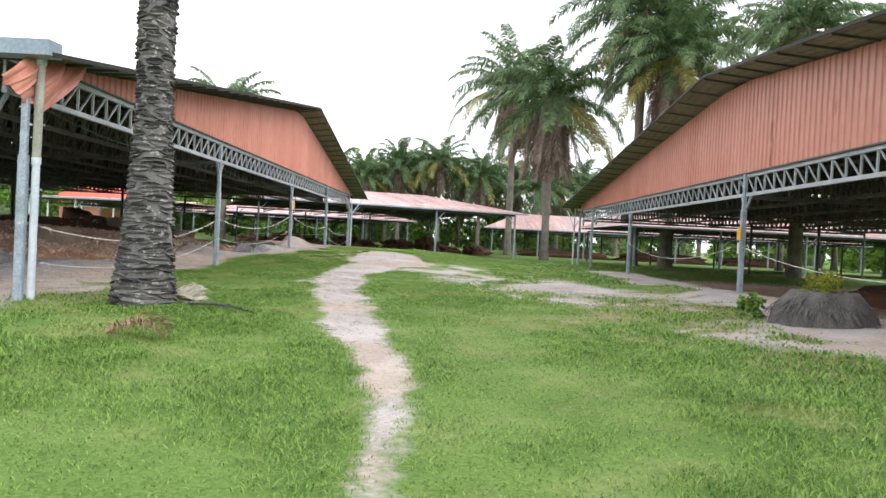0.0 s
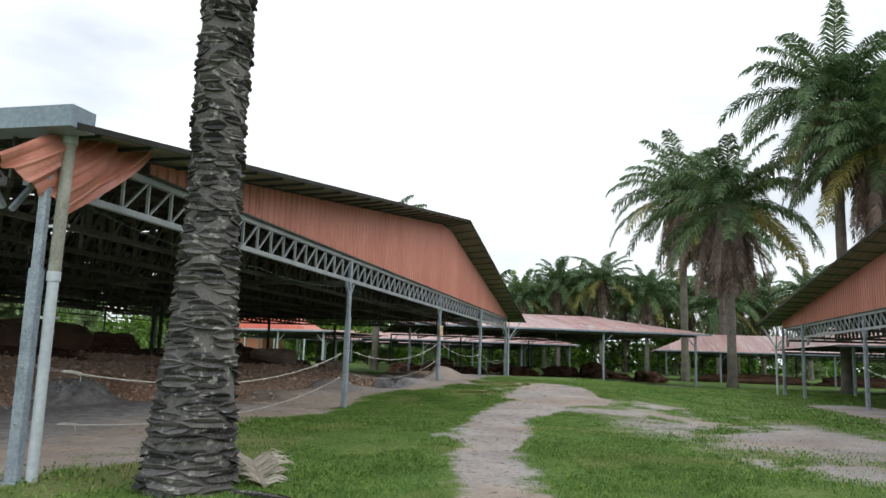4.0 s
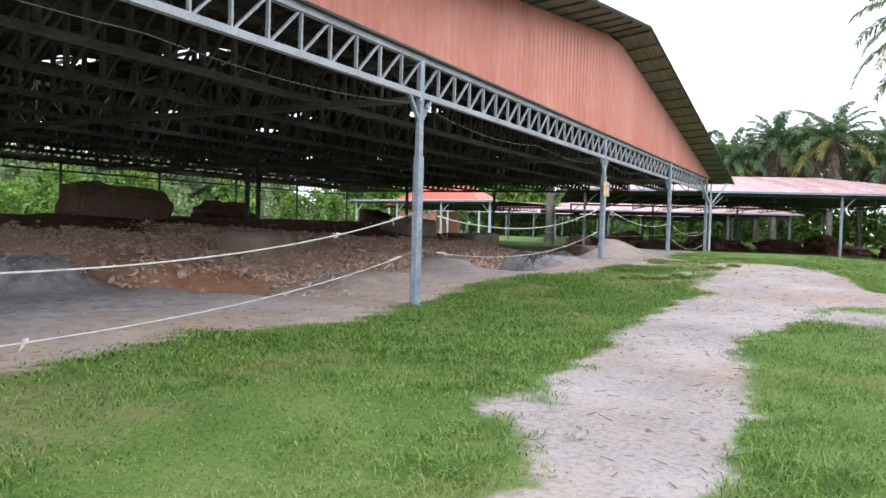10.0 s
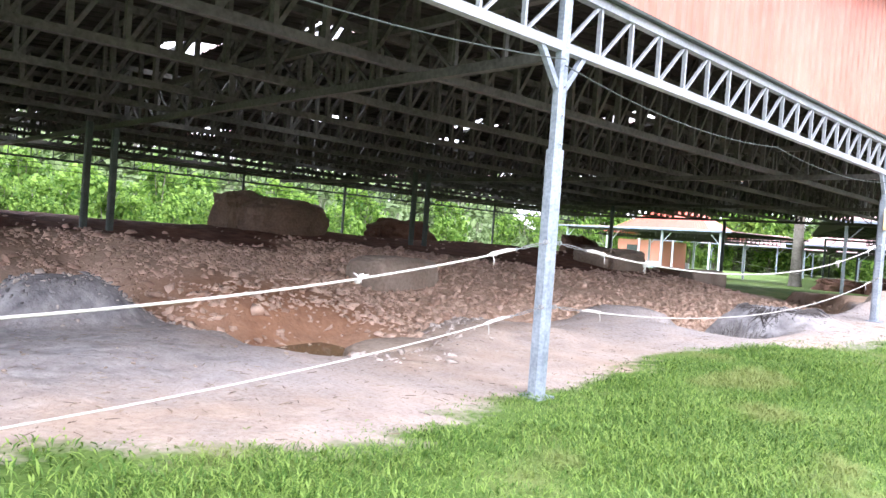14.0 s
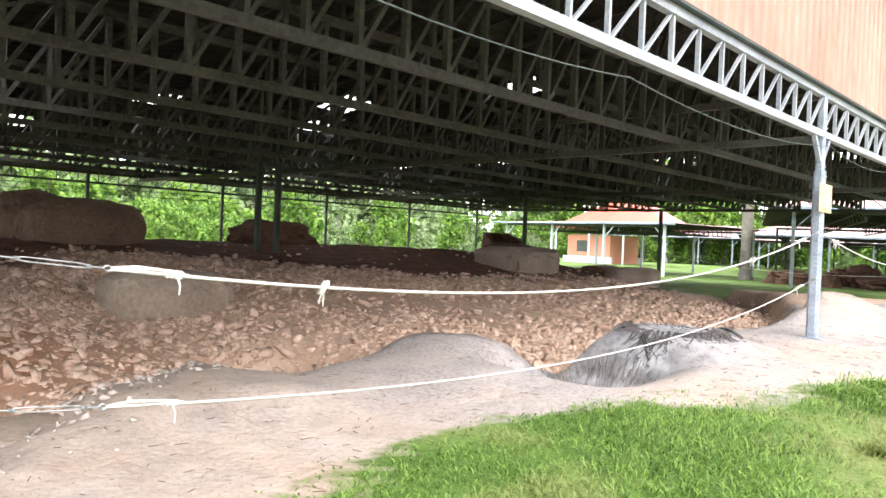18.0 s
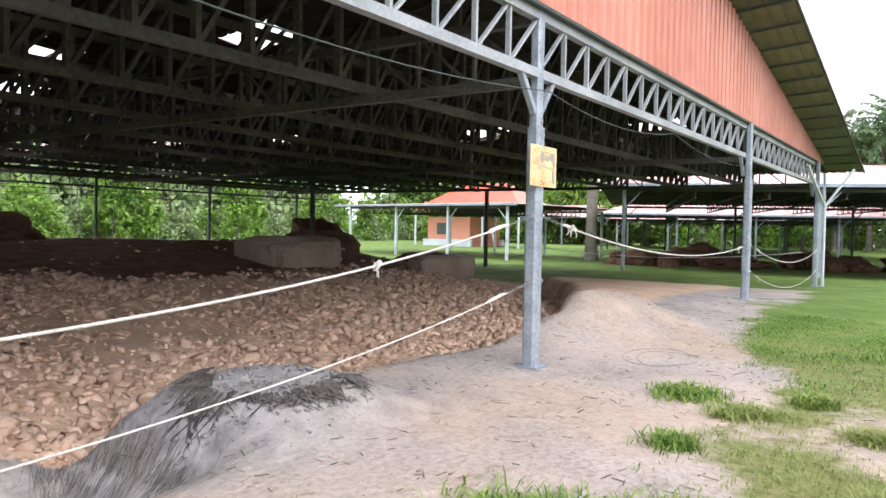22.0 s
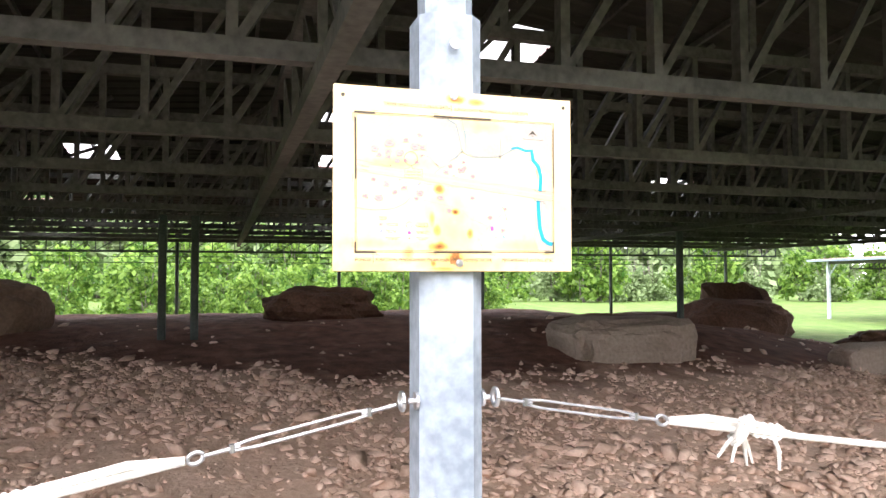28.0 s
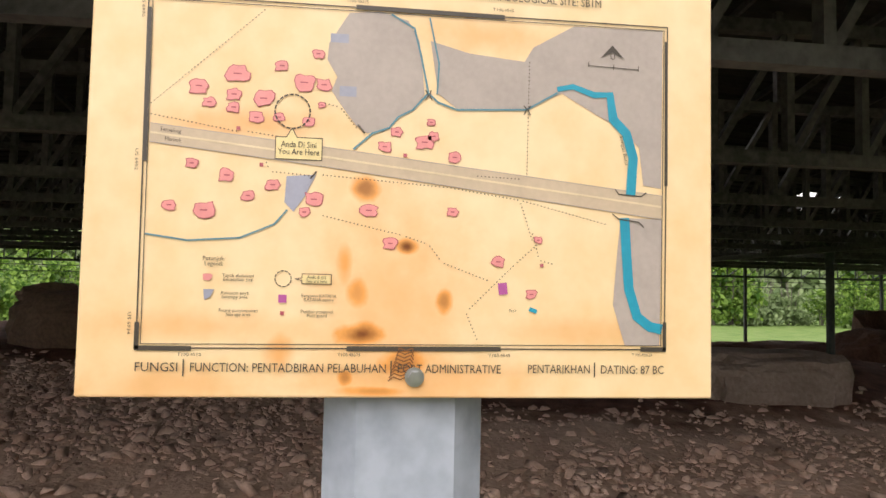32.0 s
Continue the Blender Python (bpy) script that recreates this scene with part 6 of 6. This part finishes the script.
def stroke(pts, w):
    """Quads along a line."""
    out = []
    for (a, b), (c, d) in zip(pts, pts[1:]):
        l = math.hypot(c - a, d - b) or 1
        nx, ny = -(d - b) / l * w / 2, (c - a) / l * w / 2
        ex, ey = (c - a) / l * w * 0.3, (d - b) / l * w * 0.3
        out.append([(a + nx - ex, b + ny - ey), (a - nx - ex, b - ny - ey), (c - nx + ex, d - ny + ey), (c + nx + ex, d + ny + ey)])
    return out


def ribbon(pts, widths):
    """One polygon of changing width along a line."""
    left, right = [], []
    for i, (x, y) in enumerate(pts):
        (a, b), (c, d) = pts[max(i - 1, 0)], pts[min(i + 1, len(pts) - 1)]
        l = math.hypot(c - a, d - b)
        nx, ny = -(d - b) / l * widths[i] / 2, (c - a) / l * widths[i] / 2
        left.append((x + nx, y + ny))
        right.append((x - nx, y - ny))
    return [left + right[::-1]]


def dotted(pts, w=0.9, gap=3.0):
    out = []
    for (a, b), (c, d) in zip(pts, pts[1:]):
        l = math.hypot(c - a, d - b)
        for i in range(max(1, int(l / gap))):
            t = (i + 0.5) * gap / l
            x, y = a + (c - a) * t, b + (d - b) * t
            out.append([(x - w / 2, y - w / 2), (x + w / 2, y - w / 2), (x + w / 2, y + w / 2), (x - w / 2, y + w / 2)])
    return out


def blob(x, y, r, seed, n=13):
    """A ragged, squarish outline like a dug plot."""
    q = random.Random(seed)
    out = []
    for i in range(n):
        a = 6.283 * (i + q.uniform(-0.2, 0.2)) / n
        c, s = math.cos(a), math.sin(a)
        k = r * q.uniform(0.7, 1.05) * 0.9 / max(abs(c), abs(s)) ** 0.7
        out.append((x + c * k, y + s * k * 0.8))
    return out


def lettering(text, u, v, width=None, size=8.0, mat=None, align="CENTER", turn=0.0, name="lettering"):
    """Printed words; width in millimetres stretches them to fit."""
    cu = bpy.data.curves.new(name, "FONT")
    cu.body, cu.size, cu.align_x, cu.align_y, cu.resolution_u = text, size / 1000, align, "CENTER", 2
    cu.space_line = 0.85
    tmp = new(name, cu)
    dg = bpy.context.evaluated_depsgraph_get()
    me = bpy.data.meshes.new_from_object(tmp.evaluated_get(dg))
    bpy.data.objects.remove(tmp)
    xs = [w.co.x for w in me.vertices]
    k = width / 1000 / (max(xs) - min(xs)) if width else 1.0
    c, s = math.cos(radians(turn)), math.sin(radians(turn))
    for w in me.vertices:
        x, y = w.co.x * k, w.co.y
        w.co = (LAY + 0.0013, u / 1000 + c * x - s * y, v / 1000 + s * x + c * y)
    me.materials.clear()
    me.materials.append(mat or M_INK)
    o = new(name, me)
    o.parent = board
    return o


g = Geo()
bw, bh = 0.489, 0.352
b = bmesh.new()
bmesh.ops.create_cube(b, size=1.0)
for vt in b.verts:
    vt.co = Vector(((vt.co.x + 0.5) * 0.006, (vt.co.y + 0.5) * bw, (vt.co.z + 0.5) * bh))
bmesh.ops.bevel(b, geom=b.edges[:], offset=0.0012, segments=1, affect="EDGES")
me = bpy.data.meshes.new("panel")
b.to_mesh(me)
b.free()
me.materials.append(board_material())
pn = new("panel", me)
pn.parent = board
FR = [(40, 301), (450, 303), (448, 39), (42, 36)]
on_board("map_frame", stroke(FR + FR[:1], 1.0) + stroke([(43, 298), (447, 300), (445, 42), (45, 39), (43, 298)], 0.6), M_INK, 5)
each_on_board("frame_tick", [stroke([(42, 36), (80, 36)], 3.6), stroke([(196, 37), (313, 38)], 3.6), stroke([(429, 39), (448, 39)], 3.6), stroke([(40, 301), (78, 301)], 3.6), stroke([(196, 302), (312, 302)], 3.6), stroke([(41, 290), (42, 175)], 3.2), stroke([(42, 54), (42, 36)], 3.2), stroke([(449, 290), (449, 172)], 2.6), stroke([(448, 60), (448, 39)], 3.0)], M_INK, 6)
SWAMPS = ([(175, 272), (190, 297), (214, 300), (236, 294), (245, 279), (247, 265), (250, 236), (241, 223), (230, 218), (219, 205), (206, 203), (197, 209), (184, 226), (178, 235), (182, 246), (174, 259)],
          [(254, 279), (285, 271), (330, 267), (337, 279), (371, 299), (446, 300), (445, 169), (430, 171), (426, 202), (410, 217), (392, 226), (361, 243), (332, 229), (276, 226), (261, 237)],
          [(411, 144), (446, 144), (444, 42), (415, 42), (405, 74), (408, 113)])
each_on_board("swamp_area", [[q] for q in SWAMPS], M_SWAMP, 1, "grey map area")
each_on_board("pond", [[[(146, 167), (168, 169), (160, 152), (152, 140), (145, 147)]], [[(176, 280), (190, 280), (190, 273), (176, 273)]], [[(184, 239), (197, 239), (197, 231), (184, 231)]]], M_POND, 2)
on_board("road", [[(45, 203), (180, 190), (446, 163), (445, 144), (180, 175), (45, 189)]], M_ROAD, 3, "beige map road")
on_board("road_line", stroke([(45, 196), (180, 182.5), (446, 154)], 1.6), M_ROADLINE, 4)
each_on_board("road_edge", [stroke([(45, 203), (180, 190), (446, 163)], 0.6), stroke([(45, 189), (180, 175), (445, 144)], 0.6)], M_SWAMP, 4)
each_on_board("river", [ribbon([(357, 246), (370, 249), (388, 243), (401, 244), (404, 224), (415, 213), (421, 193), (419, 162)], [4, 4.5, 5, 7, 8, 8, 8, 8]),
                        ribbon([(414, 144), (416, 113), (418, 87), (425, 65), (436, 57), (446, 55)], [8] * 6)], M_RIVER, 5, "cyan map river")
for line, wide in (([(223, 298), (241, 288), (247, 265), (253, 237), (261, 230), (276, 225), (332, 228), (357, 243)], 1.5),
                   ([(253, 237), (241, 223), (230, 217), (223, 208), (210, 203), (196, 190)], 1.5),
                   ([(45, 120), (75, 116), (113, 119), (138, 130), (147, 141)], 1.3),
                   ([(253, 297), (261, 261), (260, 237)], 1.3)):
    on_board("stream", stroke(line, wide), M_BLUELINE, 5, "thin blue map stream")
SITES = [(79, 233), (87, 221), (107, 244), (105, 228), (105, 218), (127, 226), (122, 211), (140, 252), (167, 263), (157, 240), (172, 239), (171, 223), (139, 212), (161, 210), (76, 174), (102, 166), (118, 151)]
SITES += [(136, 160), (61, 142), (86, 139), (167, 150), (160, 140), (209, 143), (274, 144), (226, 118), (229, 205), (220, 193), (251, 198), (258, 203), (275, 187), (256, 214), (311, 106), (338, 81), (343, 124)]
SIZES = [8, 5.5, 10, 6.5, 5.5, 9, 6, 6, 5, 9.5, 6.5, 3, 4.5, 5, 5, 7, 5.5, 6, 5.5, 9, 7.5, 5, 7.5, 5, 6, 5, 5.5, 8, 5, 6, 3.5, 6, 5, 3.5]
for k, ((u, v), r) in enumerate(zip(SITES, SIZES)):
    on_board("site_outline", [blob(u, v, r + 0.8, k)], M_PINKLINE, 4)
    on_board("site_mark", [blob(u, v, r, k)], M_PINK, 5, "pink map site mark")
    on_board("site_code", [[(u - r * 0.3, v - 0.5), (u + r * 0.3, v - 0.5), (u + r * 0.3, v + 0.5), (u - r * 0.3, v + 0.5)]], M_PINKLINE, 6)
on_board("centre_mark", [[(311, 89), (318, 90), (319, 81), (312, 80)]], M_PURPLE, 5)
on_board("store_mark", [[(337, 71), (343, 69), (342, 66), (336, 68)]], M_RIVER, 5)
each_on_board("guard_post_mark", [[[(u - 1.4, v - 1.4), (u + 1.4, v - 1.4), (u + 1.4, v + 1.4), (u - 1.4, v + 1.4)]] for u, v in ((109, 202), (127, 175), (236, 187), (346, 104), (146, 63))], M_PINKLINE, 5)
for line in ([(44, 217), (127, 296)], [(44, 210), (112, 199)], [(115, 200), (172, 193)], [(172, 225), (185, 222), (200, 204)], [(172, 169), (271, 163), (329, 155), (400, 138)], [(173, 138), (237, 124), (256, 118), (267, 104), (306, 90)],
             [(343, 121), (324, 104), (286, 66), (296, 43)], [(334, 268), (333, 174)], [(328, 154), (339, 121)], [(292, 173), (330, 172)], [(130, 178), (134, 170), (165, 168)], [(338, 130), (344, 108), (356, 105)]):
    on_board("dotted_path", dotted(line), M_INK, 5)
ring = []
for i in range(0, 40, 2):
    a, c = 6.283 * i / 40, 6.283 * (i + 1.2) / 40
    ring += stroke([(149 + 13.2 * math.cos(a), 217 + 13.2 * math.sin(a)), (149 + 13.2 * math.cos(c), 217 + 13.2 * math.sin(c))], 1.2)
for i in range(0, 24, 2):
    a, c = 6.283 * i / 24, 6.283 * (i + 1.2) / 24
    ring += stroke([(146 + 6 * math.cos(a), 89 + 6 * math.sin(a)), (146 + 6 * math.cos(c), 89 + 6 * math.sin(c))], 0.8)
on_board("dashed_ring", ring, M_INK, 6)
M_CALL = flat_paint("callout_print", (0.82, 0.68, 0.33))
for piece in ([(137, 197), (172, 197), (172, 180), (137, 180)], [(145, 197), (149, 204), (153, 197)], [(160, 92), (181, 92), (181, 86), (160, 86)]):
    on_board("callout", [piece], M_CALL, 6)
each_on_board("callout_edge", [stroke([(145, 197), (137, 197), (137, 180), (172, 180), (172, 197), (153, 197), (149, 204), (145, 197)], 0.6), stroke([(160, 93), (182, 93), (182, 85.5), (160, 85.5), (160, 88), (155, 89), (160, 90), (160, 93)], 0.5)], M_INK, 7)
on_board("bridges", stroke([(406, 167), (409, 163), (428, 162), (432, 165)], 0.9) + stroke([(404, 147), (409, 143), (426, 141), (430, 137)], 0.9) + stroke([(251, 239), (253, 235), (251, 232)], 0.9) + stroke([(255, 239), (254, 235), (256, 232)], 0.9)
         + stroke([(330, 231), (332, 228), (330, 224)], 0.9) + stroke([(335, 231), (333, 228), (335, 224)], 0.9) + stroke([(168, 171), (164, 166)], 1.2) + stroke([(199, 209), (204, 203)], 1.2), M_INK, 7)
on_board("north_arrow", [[(403, 285), (413, 274), (403, 279)], [(403, 285), (403, 279), (393, 274)]], M_INK, 6)
on_board("scale_bar", stroke([(383, 267), (425, 266)], 0.6) + stroke([(383, 270), (383, 266)], 0.6) + stroke([(404, 269), (404, 265)], 0.6) + stroke([(425, 269), (425, 265)], 0.6), M_INK, 6)
on_board("legend_site", [blob(91, 89, 4, 77)], M_PINK, 5)
on_board("legend_swamp", [[(88, 80), (96, 80), (93, 74), (89, 72)]], M_POND, 5)
on_board("legend_centre", [[(143, 77), (149, 77), (149, 71), (143, 71)]], M_PURPLE, 5)
on_board("title_bars", stroke([(231, 325), (231, 314)], 1.0) + stroke([(76, 28), (76, 16)], 1.0) + stroke([(229, 28), (229, 16)], 1.0) + stroke([(390, 28), (390, 17)], 1.0), M_INK, 6)
lettering("TAPAK ARKEOLOGI SUNGAI BATU", 162, 320, 132, 9.6)
lettering("SUNGAI BATU ARCHAEOLOGICAL SITE: SB1M", 315, 318, 156, 9.0)
lettering("FUNGSI", 57, 22, 30, 9.4)
lettering("FUNCTION: PENTADBIRAN PELABUHAN", 153, 22, 144, 9.4)
lettering("PORT ADMINISTRATIVE", 274, 22, 80, 9.4)
lettering("PENTARIKHAN", 361, 22.5, 50, 9.4)
lettering("DATING: 87 BC", 421, 22.5, 52, 9.4)
lettering("Anda Di Sini\nYou Are Here", 154.5, 188.5, 31, 6.6)
lettering("Petunjuk:\nLegend:", 95, 101, 16, 4.6)
for txt, u, v, w in (("Tapak ekskavasi\nExcavation site", 113, 89, 23), ("Kawasan paya\nSwampy area", 111, 76, 20), ("Ruang penyimpanan\nStorage area", 114, 63, 28), ("Anda di sini\nYou are here", 171, 89, 16),
                     ("Bangunan KATAHA\nKATAHA centre", 173, 75, 26), ("Pondok pengawal\nPost guard", 172, 63, 24)):
    lettering(txt, u, v, w, 3.6)
lettering("Semeling", 60, 198, 15, 4.0, turn=-6)
lettering("Marbok", 62, 191, 12, 4.0, turn=-6)
lettering("U", 403, 275, None, 6.5)
lettering("Stor", 323, 68, 6, 3.2)
lettering("Sungai Batu", 413, 199, 24, 4.0, turn=-78)
for txt, u, v in (("T100.4510", 80, 31.5), ("T100.45275", 197, 32.5), ("T100.4545", 313, 33), ("T100.45625", 429, 34.5), ("T100.4510", 78, 305), ("T100.45275", 196, 306.5), ("T100.4545", 312, 307.5)):
    lettering(txt, u, v, 17, 3.4)
lettering("US 6970", 36.5, 291, 16, 3.2, turn=-90)
lettering("US 6952", 36.5, 175, 16, 3.2, turn=-90)
lettering("US 6934", 36.5, 54, 16, 3.2, turn=-90)
for u, v, nm in ((247, 16, "bolt"), (236, 344, "bolt")):
    g = Geo()
    g.tube([(0.004, u / 1000, v / 1000), (0.0085, u / 1000, v / 1000)], 0.0075, 16)
    g.tube([(0.0085, u / 1000, v / 1000), (0.0125, u / 1000, v / 1000)], 0.005, 6)
    g.make(nm, M_STEELBRIGHT, board, "rusty hexagon bolt")
for u, v in ((18, 332), (472, 336)):
    g = Geo()
    g.tube([(0.0058, u / 1000, v / 1000), (0.0066, u / 1000, v / 1000)], 0.0038, 12)
    g.make("corner_hole", M_INK, board)
fern = []
for i in range(9):
    t = i / 8
    for sg in (-1, 1):
        fern += stroke([(236 + 4 * t, 14 + 22 * t), (236 + 4 * t + sg * 5, 16 + 22 * t), (236 + 4 * t + sg * (9 - 3 * t), 13 + 22 * t)], 0.9)
on_board("brown_mark", fern, flat_paint("brown_stain", (0.22, 0.09, 0.03)), 8, "brown fern-shaped stain")
g = Geo()
g.tube([(-0.002, 0.24, 0.45), (0.006, 0.24, 0.45)], 0.011, 14)
nut = g.make("bolt", M_STEELBRIGHT, main_shed)
nut.location = (SIGN_X, SIGN_Y, SIGN_Z)

# yellow notice boxes on the other sheds' posts
nb = thing("notice_plate", "small yellow notice plate strapped to a post", "sign", "", (13.97, -11.2, 1.5))
for nm, lo, hi, mt in (("plate", (-0.02, -0.12, -0.05), (0.0, 0.12, 0.28), flat_paint("yellow_notice", (0.72, 0.42, 0.05))), ("paper", (-0.02, -0.05, -0.4), (0.0, 0.06, -0.12), flat_paint("white_notice", (0.7, 0.7, 0.68)))):
    g = Geo()
    g.block(lo, hi)
    g.make(nm, mt, nb)


# ---------------------------------------------------------------- grass, twigs and loose stones
WALK_Y = [-32, -22.3, -19.5, -15.3, -11.5, -9, -5, -2.2, 0]
WALK_X = [6.7, 6.1, 5.6, 4.0, 3.1, 3.0, 3.05, 2.8, 1.2]


def grass(name, x0, x1, y0, y1, density, near, far, hmin, hmax, width, seed):
    rng = np.random.RandomState(seed)
    count = int((x1 - x0) * (y1 - y0) * density)
    x, y = rng.uniform(x0, x1, count), rng.uniform(y0, y1, count)
    d = np.abs(x - np.interp(y, WALK_Y, WALK_X))
    tuft = 0.5 + 0.5 * np.clip(wobble(x * 1.5 + 9, y * 1.5) + 0.7 * wobble(x * 5, y * 5), -1, 1)
    ok = (d >= near) & (d < far) & (rng.uniform(0, 1, count) > sand_mask(x, y) * 1.02) & (soil_mask(x, y) < 0.2) & (rng.uniform(0, 1, count) < (0.3 + 0.7 * tuft) * (1 - 0.6 * dry_mask(x, y)))
    x, y, tuft = x[ok], y[ok], tuft[ok]
    lean = np.clip(1 - 0.6 * sand_mask(x, y), 0.3, 1)
    n = len(x)
    z = height(x, y) - 0.004
    h = rng.uniform(hmin, hmax, n) * (0.4 + 0.95 * tuft) * lean
    a = rng.uniform(0, 6.2832, n)
    bend = rng.uniform(0.5, 1.7, n) * h
    w = width * rng.uniform(0.7, 1.3, n)
    sx, sy = -np.sin(a) * w / 2, np.cos(a) * w / 2
    dx, dy = np.cos(a) * bend, np.sin(a) * bend
    P = np.stack([np.stack([x, y, z], -1), np.stack([x + dx * 0.4 + sx, y + dy * 0.4 + sy, z + h * 0.65], -1),
                  np.stack([x + dx, y + dy, z + h * 0.85], -1), np.stack([x + dx * 0.4 - sx, y + dy * 0.4 - sy, z + h * 0.65], -1)], 1).reshape(-1, 3)
    F = np.arange(n * 4).reshape(-1, 4)
    ob = array_mesh(name, P, F, M_BLADE)
    return tagged(ob, "short bright green lawn grass", "grass", kind="stuff")


grass("lawn_grass", -1, 11, -32, 6, 3300, 0.0, 3.2, 0.03, 0.075, 0.0072, 1)
grass("lawn_grass", -1, 16, -32, 10, 900, 3.2, 8.0, 0.035, 0.085, 0.0135, 2)
grass("lawn_grass", -3, 24, -26, 26, 130, 5.0, 30.0, 0.03, 0.085, 0.032, 3)

# single tufts standing in the bare sand
tr = np.random.RandomState(31)
TUFTS = ((1.96, -4.54, 0.16), (1.87, -4.78, 0.13), (2.53, -4.36, 0.12), (2.61, -3.92, 0.13), (2.22, -4.66, 0.1), (2.38, -4.59, 0.09), (1.77, -1.64, 0.14), (2.28, -0.08, 0.14), (2.81, -4.16, 0.13), (1.45, -0.31, 0.25), (1.92, -0.68, 0.2),
         (1.55, -3.1, 0.3), (1.9, -2.9, 0.3), (1.35, -3.5, 0.25), (1.75, -3.6, 0.3), (2.1, -3.2, 0.22), (3.0, -2.2, 0.15), (3.3, -1.3, 0.12), (2.7, -0.9, 0.14))
tp, tf, base = [], [], 0
for tx, ty, tw in TUFTS:
    n = int(260 + 2600 * tw)
    px, py = tx + tr.normal(0, tw * 0.5, n), ty + tr.normal(0, tw * 0.5, n)
    a, h, w = tr.uniform(0, 6.2832, n), tr.uniform(0.03, 0.085, n), 0.004 * tr.uniform(0.8, 1.4, n)
    z, bend = height(px, py) - 0.004, h * tr.uniform(0.6, 1.7, n)
    sx, sy, dx, dy = -np.sin(a) * w, np.cos(a) * w, np.cos(a) * bend, np.sin(a) * bend
    P = np.stack([np.stack(q, -1) for q in ((px - sx, py - sy, z), (px + sx, py + sy, z), (px + dx * 0.4 + sx, py + dy * 0.4 + sy, z + h * 0.65), (px + dx * 0.4 - sx, py + dy * 0.4 - sy, z + h * 0.65), (px + dx, py + dy, z + h * 0.9))], 1).reshape(-1, 3)
    o = np.arange(n)[:, None] * 5
    F = np.concatenate([o + np.array([[0, 1, 2]]), o + np.array([[0, 2, 3]]), o + np.array([[3, 2, 4]])], 1).reshape(-1, 3)
    tp.append(P)
    tf.append(F + base)
    base += len(P)
tagged(array_mesh("tuft_grass", np.concatenate(tp), np.concatenate(tf), M_BLADE), "longer tufts of green grass standing in bare sand", "grass", kind="stuff")

rng = np.random.RandomState(12)
g = Geo()
qx, qy = rng.uniform(-5, 6, 6500), rng.uniform(-24, 8, 6500)
ok = (sand_mask(qx, qy) > 0.6) & (soil_mask(qx, qy) < 0.3)
qx, qy = qx[ok], qy[ok]
for x, y, z in zip(qx.tolist(), qy.tolist(), (height(qx, qy) + 0.004).tolist()):
    a, l = rng.uniform(0, 6.28), rng.uniform(0.02, 0.09) * (1.8 if rng.uniform() < 0.12 else 1)
    g.beam((x, y, z), (x + math.cos(a) * l, y + math.sin(a) * l, z + rng.uniform(0, 0.012)), rng.uniform(0.002, 0.006), 0.003)
tagged(g.make("dry_twigs", surface("dry_twig", (0.10, 0.075, 0.05), (0.30, 0.23, 0.15), rough=0.9, scale=3, per_island=0.4)), "dry twigs and straw strewn on the sand", "twigs", kind="stuff")
nx, ny = rng.uniform(-5.0, 5.5, 700), rng.uniform(-17, 8, 700)
ok = (sand_mask(nx, ny) > 0.7) & (soil_mask(nx, ny) < 0.3)
tagged(scatter_rocks(np.random.RandomState(4), nx[ok], ny[ok], rng.uniform(0.008, 0.03, ok.sum()), "gravel", M_CLAY), "small loose pebbles on the sand", "pebbles", kind="stuff")

# single stones along the near foot of the rubble bank
ROCK_MESH = []
for v, f in ROCKS:
    ob = array_mesh("stone", v, f, M_STONE_ONE)
    ROCK_MESH.append(ob.data)
    bpy.data.objects.remove(ob)
bank_stones = thing("rubble_edge", "larger loose red-brown stones along the foot of the rubble", "stones", "", (0, 0, 0))
for i in range(290):
    y = rng.uniform(-10.5, 6.0) if i % 2 else rng.uniform(-3.0, 4.0)
    x = float(edge_x(y)) - 0.1 - abs(rng.normal(0, 0.9))
    s = rng.uniform(0.045, 0.11)
    o = new("stone", ROCK_MESH[i % 8])
    o.parent = bank_stones
    o.matrix_local = pose(x, y, float(height(x, y)) + s * 0.2, rng.uniform(-25, 25), rng.uniform(-25, 25), rng.uniform(0, 360)) @ Matrix.Scale(s, 4)
